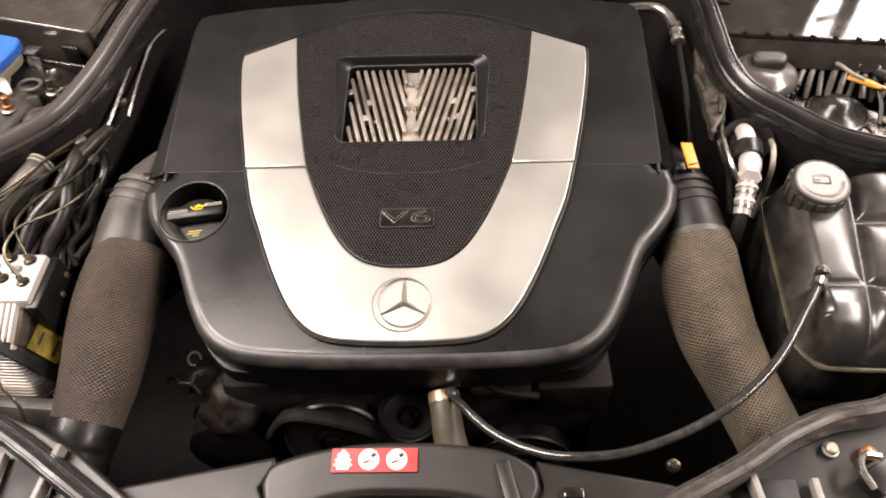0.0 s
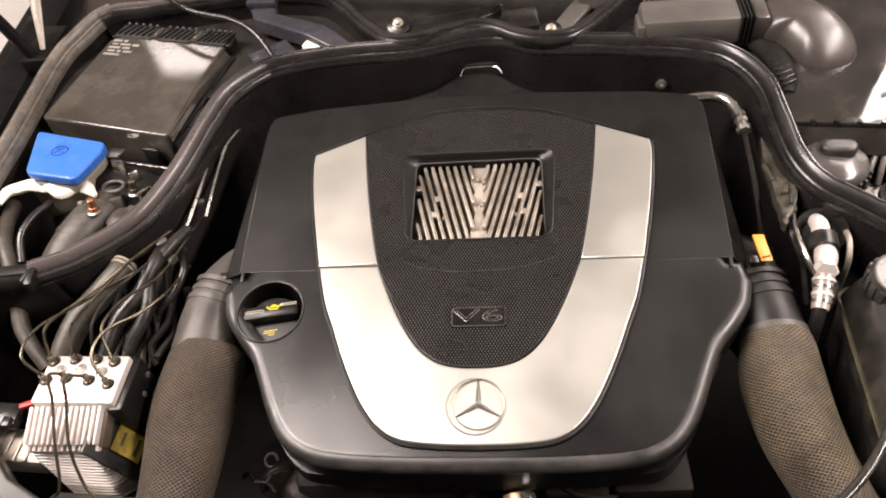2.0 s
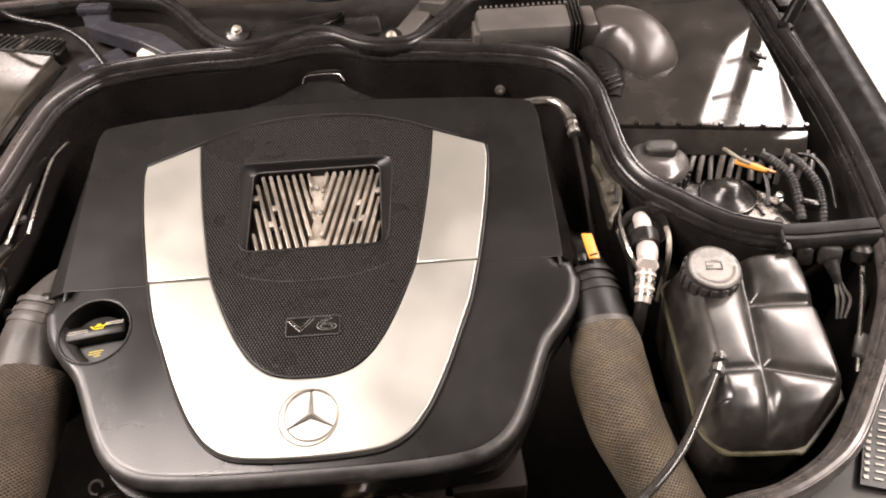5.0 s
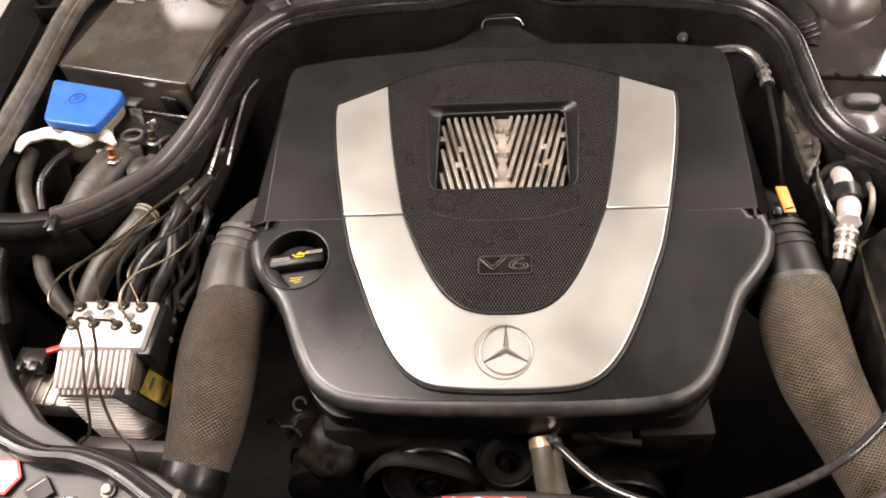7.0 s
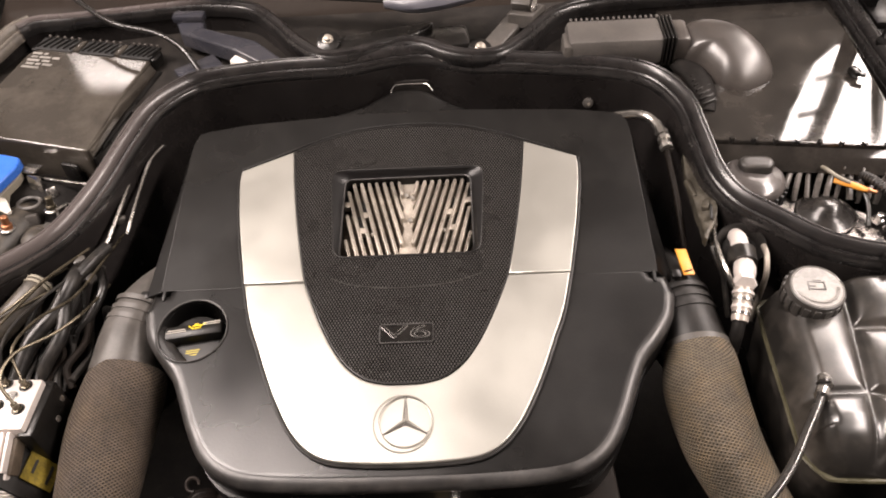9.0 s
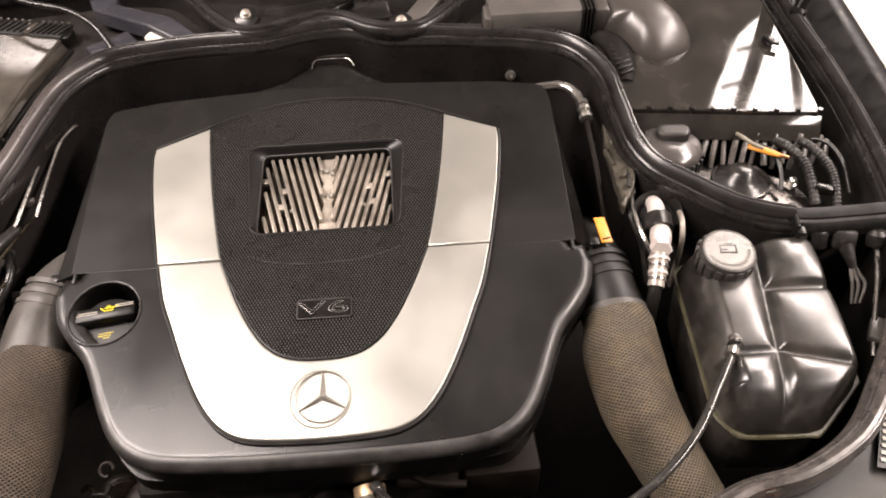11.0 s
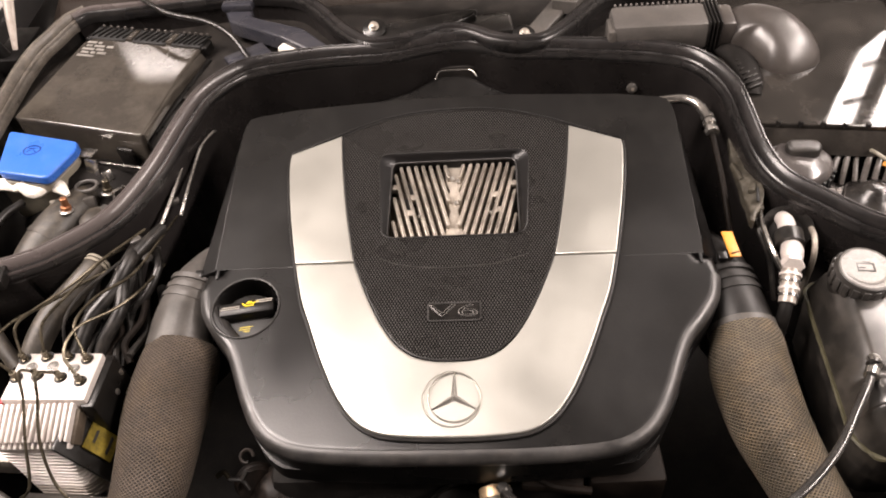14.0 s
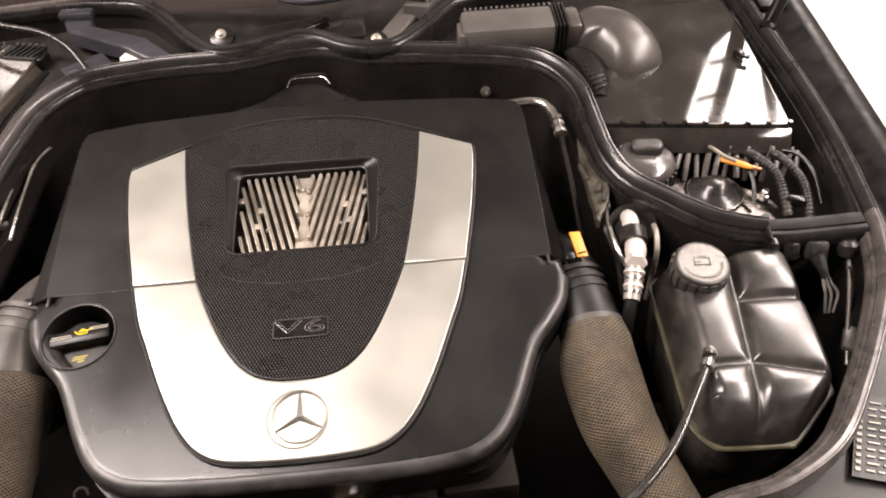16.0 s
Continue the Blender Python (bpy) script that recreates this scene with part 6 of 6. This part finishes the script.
# ---------------------------------------------------------------- control box with glossy lid, air duct, strut tower
ecu = thing("control_box", (0.47, 0.90, 0.88), "black control box with a glossy lid and studs", "control box")
part("lid", plate([(0.352, 0.797), (0.577, 0.767), (0.583, 0.86), (0.590, 1.110), (0.345, 1.110), (0.345, 0.93), (0.350, 0.86)], lambda x, y: 0.978 + 0.02 * (y - 0.78), 0.010, 0.0015), BOXLID, ecu, "glossy black lid")
part("front_face", box(0.465, 0.7715, 0.9615, 0.226, 0.004, 0.030, 0.001, turn=-7.6, tip=-40), BOXLID, ecu)
part("body", box(0.470, 0.92, 0.90, 0.21, 0.27, 0.13, 0.004), PLASTIC, ecu)
for k in range(10):
    q = Vector((0.356, 0.795, 0.9795)).lerp(Vector((0.574, 0.7665, 0.979)), k / 9)
    part("stud", lathe([(0.0030, -0.002), (0.0032, 0.003), (0.0024, 0.0048)], pose(q.x, q.y, q.z), 12), GLOSS, ecu)
for k in range(15):
    q = Vector((0.418, 0.770, 0.953)).lerp(Vector((0.580, 0.748, 0.953)), k / 14)
    part("slat", box(q.x + 0.003, q.y - 0.009, q.z - 0.013, (0.0058, 0.0046, 0.0066)[k % 3], 0.005, (0.036, 0.042, 0.033, 0.044)[k % 4], 0.0012, turn=-7.6 + 7 * math.sin(5 * k), tip=-46 + 10 * math.sin(3 * k), roll=10 + (10 if k < 5 else 16 if k > 9 else 0) * abs(math.sin(2.3 * k))), SLAT, ecu)
for x, y in ((0.560, 0.905),):
    part("lid_clip", join(box(x, y, 0.986, 0.010, 0.014, 0.010, 0.002, turn=20), box(x + 0.003, y - 0.010, 0.989, 0.014, 0.006, 0.004, 0.001, turn=-30)), PLASTIC, ecu)
grille = part("side_grille", tube([(0.340, 0.965, 0.978), (0.352, 0.945, 0.983), (0.366, 0.915, 0.983), (0.369, 0.880, 0.980), (0.366, 0.848, 0.977)], [0.008, 0.014, 0.017, 0.015, 0.010], 16, 5, flat=0.6), DEEP, ecu, "black grille beside the duct")
for k in range(7):
    part("grille_rib", box(0.3655 + 0.0006 * k, 0.912 - 0.009 * k, 0.9895 - 0.0006 * k, 0.022, 0.0026, 0.004, 0.001, turn=28), PLASTIC, grille)

duct = thing("air_duct", (0.33, 0.94, 0.97), "grey-black plastic air duct bending over the control box", "air duct")
part("flat_section", box(0.268, 0.969, 1.005, 0.124, 0.056, 0.040, 0.008, turn=-1), DUCTBOX, duct, "flat grey duct section")
for k in range(17):
    part("top_tooth", box(0.214 + 0.0070 * k, 0.995, 1.024, 0.0030, 0.006, 0.004, 0.0008), DUCTBOX, duct)
part("end_flange", box(0.206, 0.960, 1.004, 0.012, 0.036, 0.030, 0.004, turn=-1), GREYDUCT, duct)
for k in range(4):
    part("bellows_ring", box(0.3275 + 0.0048 * k, 0.969, 1.005, 0.0030, 0.0575, 0.0415, 0.0015, turn=-1), PLASTIC, duct)
BEND = [(0.350, 0.992), (0.366, 1.006), (0.400, 1.004), (0.436, 0.984), (0.458, 0.952), (0.465, 0.922), (0.459, 0.904), (0.440, 0.890), (0.416, 0.884), (0.396, 0.892), (0.384, 0.912), (0.370, 0.934), (0.351, 0.948)]
part("neck", box(0.350, 0.969, 1.003, 0.026, 0.050, 0.036, 0.006, turn=-1), DUCTBEND, duct)
bend_line = smooth2(BEND + BEND[:1], 4)[:-1]
bm = bmesh.new()
shells = [[bm.verts.new((0.406 + (x - 0.406) * s, 0.940 + (y - 0.940) * s, 0.972 + (0.056 - 0.22 * (0.97 - (0.940 + (y - 0.940) * s))) * (1 - s ** 3.2) ** 0.5)) for x, y in bend_line] for s in (1.0, 0.985, 0.95, 0.89, 0.80, 0.68, 0.54, 0.38, 0.2, 0.05)]
for a, b in zip(shells, shells[1:]):
    for k in range(len(a)):
        bm.faces.new((a[k], a[(k + 1) % len(a)], b[(k + 1) % len(a)], b[k]))
bm.faces.new(shells[-1])
bm.faces.new(shells[0])
part("bend", bm, DUCTBEND, duct, "smooth rounded bend", angle=75)

solenoid = thing("vacuum_canister", (0.412, 0.755, 0.90), "round black canister with a raised ring", "canister")
part("body", lathe([(0.036, -0.055), (0.0375, -0.020), (0.0370, -0.006), (0.0345, 0.001), (0.0290, 0.0045), (0.004, 0.0050)], pose(0.404, 0.757, 0.953, 4, 6), 40), CANISTER, solenoid, "grey satin canister body")
part("lid", plate(round_rect(0.4055, 0.7660, 0.039, 0.021, 0.0095, turn=-4), lambda x, y: 0.9690, 0.014, 0.0045, steps=4), CAPSIDE, solenoid, "glossy oval lid")
for k in range(4):
    a = radians(-62 + 13 * k)
    part("notch", box(0.404 + 0.0375 * math.cos(a), 0.757 + 0.0375 * math.sin(a), 0.936, 0.003, 0.0035, 0.020, 0.0006, turn=math.degrees(a)), DARKLINE, solenoid, "dark slot")
tower = thing("strut_tower", (0.478, 0.70, 0.85), "dark metal strut tower with a domed cover and bolt holes", "strut tower")
part("plate", plate(smooth2([(0.400, 0.748), (0.425, 0.715), (0.460, 0.680), (0.505, 0.660), (0.545, 0.655), (0.552, 0.680), (0.535, 0.715), (0.50, 0.735), (0.450, 0.752), (0.400, 0.748)], 3)[:-1], lambda x, y: 0.922 + 0.05 * (y - 0.7), 0.020, 0.004), PLATE, tower, "shiny dark metal plate")
part("dome", lathe([(0.0330, 0), (0.0318, 0.0035), (0.0245, 0.0075), (0.0170, 0.0125), (0.0140, 0.0185), (0.0085, 0.0212), (0.003, 0.0215)], pose(0.4796, 0.7180, 0.922, -2), 40), DOME, tower, "domed black cover")
part("dome_ridge", tube([(0.4796 + 0.0318 * math.cos(a), 0.7180 + 0.0318 * math.sin(a), 0.9255) for a in (2 * math.pi * k / 32 for k in range(33))], 0.0016, 8, smooth_line=False), PLATE, tower, "shiny ring round the cover")
for x, y in ((0.436, 0.726), (0.494, 0.6775), (0.526, 0.674)):
    part("hole", lathe([(0.0050, 0), (0.0050, 0.0012)], pose(x, y, 0.9225 + 0.05 * (y - 0.7), 3), 14), DARKLINE, tower)
for x, y in ((0.426, 0.7440), (0.416, 0.736), (0.533, 0.702)):
    part("nut", lathe([(0.0070, 0), (0.0070, 0.006), (0.0045, 0.007), (0.0045, 0.012)], pose(x, y, 0.925), 6), STEEL, tower)


def ribbed(pts, r, pitch=0.0042):
    """A corrugated tube along the points, with a ring every pitch."""
    line = curve(pts, 10)
    far = sum((b - a).length for a, b in zip(line, line[1:]))
    count = int(far / pitch * 4)
    fine = [line[min(int(k / count * (len(line) - 1)), len(line) - 2)].lerp(line[min(int(k / count * (len(line) - 1)) + 1, len(line) - 1)], k / count * (len(line) - 1) % 1.0) for k in range(count)]
    return tube(fine, [r * (1.0 if k % 4 < 2 else 0.84) for k in range(count)], 12, smooth_line=False)


for pts, r in (
    (((0.5260, 0.757, 0.948), (0.5340, 0.738, 0.954), (0.5460, 0.716, 0.950), (0.5500, 0.697, 0.940), (0.5497, 0.668, 0.925)), 0.0060),
    (((0.5520, 0.757, 0.948), (0.5610, 0.732, 0.955), (0.5720, 0.706, 0.949), (0.5750, 0.686, 0.938), (0.5730, 0.660, 0.922)), 0.0055),
):
    solo("wire_loom", ribbed(pts, r), LOOM, "corrugated black wire loom beside the strut tower", "wire loom", "wire looms")
for pts in (((0.505, 0.752, 0.948), (0.517, 0.735, 0.950), (0.520, 0.712, 0.942), (0.517, 0.692, 0.930)), ((0.560, 0.757, 0.950), (0.580, 0.738, 0.956), (0.590, 0.710, 0.948), (0.592, 0.680, 0.930))):
    solo("cable", tube(pts, 0.0026, 10), PLASTIC, "thin black cable beside the strut tower", "cable", "cables by the strut tower")
solo("loom_clip", box(0.560, 0.683, 0.936, 0.020, 0.010, 0.012, 0.003, turn=-20), PLASTIC, "small black clip holding the wire looms", "clip")
conn = thing("orange_connector", (0.507, 0.745, 0.93), "small orange plug on a pale wire", "plug")
part("plug", tube([(0.489, 0.7430, 0.954), (0.500, 0.7360, 0.955), (0.513, 0.7290, 0.954), (0.521, 0.7255, 0.953)], [0.0036, 0.0048, 0.0046, 0.0030], 12, 4, flat=0.7), ORANGE, conn)
part("plug_tip", tube([(0.520, 0.7260, 0.953), (0.530, 0.7220, 0.952)], [0.0030, 0.0020], 10, smooth_line=False), COPPER, conn)
part("wire", tube([(0.481, 0.762, 0.958), (0.4835, 0.7530, 0.961), (0.492, 0.7410, 0.960), (0.503, 0.7330, 0.958)], 0.0023, 10), CREAM, conn, "pale wire")


# ---------------------------------------------------------------- cowl parts
for x, y, z, a in ((-0.112, 1.010, 1.006, 0), (0.094, 0.984, 0.998, 20)):
    b = thing("cowl_bolt", (x, y, z - 0.01), "pale steel bolt with a washer on the cowl", "bolt", "cowl bolts")
    part("head", lathe([(0.0072, 0), (0.0072, 0.003), (0.0050, 0.004), (0.0050, 0.007), (0.0034, 0.008)], pose(x, y, z, 25, 0, a), 14), CAST, b)
    part("seat", lathe([(0.016, -0.010), (0.016, -0.002), (0.0095, 0.001)], pose(x, y, z, 25, 0, a), 24), PLASTIC, b)
wiper = thing("wiper_linkage", (0, 1.03, 0.98), "black wiper linkage arms behind the rubber seal", "wiper linkage")
part("arm", plate(smooth2([(-0.128, 1.008), (-0.118, 0.992), (-0.095, 0.996), (-0.040, 1.012), (0.010, 1.030), (0.030, 1.056), (-0.005, 1.052), (-0.060, 1.040), (-0.110, 1.028), (-0.128, 1.008)], 3)[:-1], lambda x, y: 0.998, 0.012, 0.003), PLASTIC, wiper)
part("arm", plate([(0.080, 0.975), (0.108, 0.972), (0.165, 1.045), (0.145, 1.062)], lambda x, y: 0.992 + 0.25 * (y - 0.975), 0.014, 0.003), GREYDUCT, wiper, "worn grey crank arm")
part("crank_step", plate([(0.134, 1.030), (0.166, 1.020), (0.186, 1.048), (0.156, 1.060)], lambda x, y: 1.020, 0.020, 0.003), GREYDUCT, wiper)
part("motor", box(0.02, 1.03, 0.980, 0.12, 0.05, 0.02, 0.006, turn=6), PLASTIC, wiper)
blade = thing("windscreen_wiper", (0.05, 1.07, 1.02), "blue-grey wiper arm lying along the windscreen foot", "wiper")
part("arm", tube([(-0.345, 1.150, 1.038), (-0.26, 1.124, 1.038), (-0.13, 1.100, 1.037), (-0.02, 1.078, 1.036)], [0.008, 0.012, 0.0135, 0.013], 14, flat=0.5), BLUEGREY, blade)
part("shield", tube([(-0.030, 1.062, 1.036), (0.012, 1.056, 1.040), (0.062, 1.062, 1.044), (0.110, 1.078, 1.044), (0.145, 1.092, 1.040)], [0.024, 0.038, 0.039, 0.029, 0.013], 20, flat=0.45), SHIELD, blade, "rounded blue-grey shield")
part("end_plate", box(0.155, 1.048, 1.030, 0.026, 0.034, 0.018, 0.003, turn=-18, tip=20), GREYDUCT, blade)
# the end plate's glint, added as a strip of steel
part("glint_plate", box(0.170, 1.036, 1.026, 0.006, 0.018, 0.012, 0.001, turn=-18, tip=20), STEEL, blade, "bright sliver added for the glint on the end plate")
part("rubber", tube([(-0.345, 1.138, 1.028), (-0.20, 1.104, 1.027), (0.0, 1.066, 1.026)], 0.0045, 8), HOSE, blade)
solo("cowl_bracket", plate([(-0.346, 1.099), (-0.303, 1.094), (-0.297, 1.070), (-0.216, 1.030), (-0.168, 0.975), (-0.185, 0.960), (-0.245, 1.010), (-0.330, 1.060)], lambda x, y: 1.0, 0.022, 0.004), BLUEGREY, "blue-grey plastic air guide on the cowl", "air guide")
solo("cowl_bracket", box(-0.323, 1.094, 1.004, 0.046, 0.018, 0.012, 0.003, turn=-4), BLUEGREY, "raised blue-grey plastic tab on the cowl", "tab")
solo("white_foam", box(-0.233, 1.000, 0.982, 0.032, 0.020, 0.018, 0.004, turn=-25), WHITE, "scrap of white foam behind the seal", "foam scrap")
solo("cowl_strip", box(-0.290, 0.985, 0.985, 0.060, 0.040, 0.010, 0.003, turn=35), BLUEGREY, "dark blue-grey plate behind the seal", "plate")
solo("cable", tube([(-0.560, 1.205, 1.062), (-0.524, 1.1525, 1.050), (-0.503, 1.127, 1.040), (-0.457, 1.083, 1.032), (-0.411, 1.049, 1.025), (-0.353, 1.032, 1.018), (-0.317, 1.0095, 1.010), (-0.294, 0.985, 0.995), (-0.280, 0.965, 0.985)], 0.0038, 12), VENT, "black hose crossing the cowl to the fuse box", "hose")


# ---------------------------------------------------------------- front: crossmember, lamp carriers, stickers
cross = thing("crossmember", (0, 0.31, 0.80), "arched dark grey crossmember with a red warning sticker", "crossmember")
arch = smooth2([(-0.118, 0.300), (-0.108, 0.318), (-0.062, 0.331), (-0.011, 0.336), (0.039, 0.335), (0.089, 0.329), (0.119, 0.314), (0.124, 0.296)], 4) + smooth2([(0.112, 0.272), (0.060, 0.288), (0.005, 0.291), (-0.050, 0.288), (-0.110, 0.268)], 4)
part("arch", plate(arch, lambda x, y: 0.901 + 0.10 * (y - 0.318), 0.030, 0.005, steps=4), PLASTIC_DUSTY, cross)
part("wing", plate([(-0.30, 0.288), (-0.245, 0.302), (-0.113, 0.3290), (-0.111, 0.320), (-0.122, 0.300), (-0.108, 0.270), (-0.16, 0.20), (-0.30, 0.20)], lambda x, y: 0.886, 0.02, 0.003), PLASTIC_DUSTY, cross)
part("wing", plate([(0.30, 0.285), (0.235, 0.3045), (0.122, 0.3250), (0.126, 0.300), (0.108, 0.270), (0.16, 0.20), (0.30, 0.20)], lambda x, y: 0.886, 0.02, 0.003), PLASTIC_DUSTY, cross)
part("rib", box(0.097, 0.295, 0.898, 0.014, 0.05, 0.012, 0.003, turn=14), PLASTIC_DUSTY, cross)
part("stud", lathe([(0.0085, -0.012), (0.0085, 0.0), (0.0060, 0.002), (0.0060, 0.009), (0.004, 0.010)], pose(0.2450, 0.3250, 0.874, 20) @ Matrix.Scale(0.7, 4), 12), BRASS, cross, "pale metal stud")
part("shroud", box(0, 0.285, 0.66, 1.0, 0.02, 0.44, 0.004), DEEP, cross)
part("block", box(0.152, 0.294, 0.889, 0.018, 0.010, 0.008, 0.002), PLASTIC, cross)
sticker = part("sticker", box(-0.0195, 0.3185, 0.9030, 0.0750, 0.0205, 0.0010, 0, tip=5.7, turn=0.5), RED, cross, "red warning sticker with white symbols")
zs = 0.9040
part("symbol", plate([(-0.0520, 0.3100), (-0.0420, 0.3100), (-0.0415, 0.3125), (-0.0385, 0.3140), (-0.0415, 0.3165), (-0.0395, 0.3185), (-0.0425, 0.3205), (-0.0415, 0.3225), (-0.0470, 0.3280), (-0.0525, 0.3225), (-0.0515, 0.3205), (-0.0545, 0.3185), (-0.0525, 0.3165), (-0.0555, 0.3140), (-0.0525, 0.3125)], lambda x, y: zs + 0.1 * (y - 0.3185), 0.0008, 0.0001, steps=1), PRINT, sticker)
for x in (-0.0245, -0.0000):
    part("symbol", plate(circle(x, 0.3190, 0.0092, 24), lambda x, y: zs + 0.1 * (y - 0.3185), 0.0008, 0.0001, steps=1), PRINT, sticker)
    part("mark", join(box(x, 0.3190, zs + 0.0006, 0.0165, 0.0007, 0.0006, 0, turn=-42, tip=5.7), box(x - 0.002, 0.3165, zs + 0.0005, 0.005, 0.0012, 0.0006, 0, turn=15, tip=5.7), box(x + 0.004, 0.3225, zs + 0.0008, 0.004, 0.003, 0.0006, 0, turn=30, tip=5.7)), BLACKPRINT, sticker)

for sx in (-1, 1):
    c = thing("lamp_carrier", (sx * 0.42, 0.27, 0.80), "grey-black plastic headlamp carrier in front of the seal", "lamp carrier", "lamp carriers")
    k = -0.010 if sx > 0 else 0.012
    part("top_plate", plate([(sx * x, y + k) for x, y in ((0.228, 0.272), (0.278, 0.308), (0.324, 0.333), (0.367, 0.348), (0.412, 0.361), (0.460, 0.386), (0.508, 0.432), (0.566, 0.512), (0.66, 0.515), (0.66, 0.10), (0.20, 0.10), (0.20, 0.24))], lambda x, y: 0.914 + 0.05 * (y - 0.35), 0.02, 0.003), PLASTIC_DUSTY, c)
    part("rib", box(sx * 0.2965, 0.282 + k, 0.922, 0.006, 0.060, 0.014, 0.0015, turn=sx * 8), RIBGREY, c, "pale plastic rib")
    part("rib", box(sx * 0.344, 0.278 + k, 0.920, 0.006, 0.055, 0.010, 0.0015, turn=sx * 3), RIBGREY, c, "pale plastic rib")
    part("pocket", box(sx * 0.316, 0.285 + k, 0.9135, 0.030, 0.045, 0.004, 0.001), DARKLINE, c)
    b = part("bolt", lathe([(0.0070, 0), (0.0070, 0.002), (0.0052, 0.0025), (0.0052, 0.006), (0.004, 0.007)], pose(sx * 0.3655, 0.3225 if sx > 0 else 0.3265, 0.9145), 14), CAST, c, "pale bolt head")
    part("bolt", lathe([(0.0070, 0), (0.0070, 0.006), (0.005, 0.007)], pose(sx * 0.394, 0.318 if sx > 0 else 0.288, 0.9145), 12), COPPER, c, "copper coloured bolt head")
    part("plug", join(box(sx * 0.398, 0.296, 0.922, 0.034, 0.022, 0.018, 0.003, turn=sx * 30), box(sx * 0.420, 0.300, 0.925, 0.020, 0.012, 0.014, 0.002, turn=sx * -20)), PLASTIC, c, "black plug")
    part("clip", tube([(sx * 0.385, 0.285, 0.928), (sx * 0.378, 0.300, 0.932), (sx * 0.384, 0.312, 0.930), (sx * 0.398, 0.312, 0.928)], 0.003, 8), STEEL, c, "bright wire clip")
    part("clip", box(sx * 0.404, 0.276, 0.930, 0.018, 0.012, 0.006, 0.001, turn=sx * 25), STEEL, c)
    if sx > 0:
        tag = part("label", plate([(0.522, 0.436), (0.566, 0.424), (0.530, 0.346), (0.484, 0.360)], lambda x, y: 0.921 + 0.05 * (y - 0.35), 0.001, 0.0002, steps=1), BLACKPRINT, c, "dark printed label with pale rows")
        for i in range(11):
            dx, dy, dz = -0.0031 * i, -0.0063 * i, -0.0003 * i
            part("label_print", box(0.5225 + dx, 0.4285 + dy, 0.9259 + dz, 0.004, 0.0034, 0.0006, 0, turn=-17), GREYPRINT, tag)
            for at, w in ((0.0100, 0.007), (0.0190, 0.005), (0.0285, 0.009)) if i % 3 else ((0.0120, 0.010), (0.0270, 0.013)):
                part("label_print", box(0.5225 + dx + at, 0.4285 + dy - 0.30 * at, 0.9258 + dz, w, 0.0016, 0.0006, 0, turn=-17), GREYPRINT, tag)
    else:
        sign = part("sign", plate(circle(-0.474, 0.338, 0.0200, 6), lambda x, y: 0.9185, 0.001, 0.0002, steps=1), RED, c, "white six-sided sticker with a red border")
        part("sign_field", plate(circle(-0.474, 0.338, 0.0172, 6), lambda x, y: 0.9193, 0.0008, 0.0001, steps=1), PRINT, sign)
        part("sign_print", box(-0.468, 0.340, 0.9197, 0.014, 0.003, 0.0006, 0, turn=55), GREYPRINT, sign)
        sq = part("square_mark", plate(round_rect(-0.432, 0.325, 0.022, 0.022, 0.001, turn=40), lambda x, y: 0.918, 0.002, 0.0003, steps=1), BLACKPRINT, c)
        part("square_line", box(-0.436, 0.330, 0.9186, 0.018, 0.0012, 0.0008, 0, turn=40), GREYPRINT, sq)
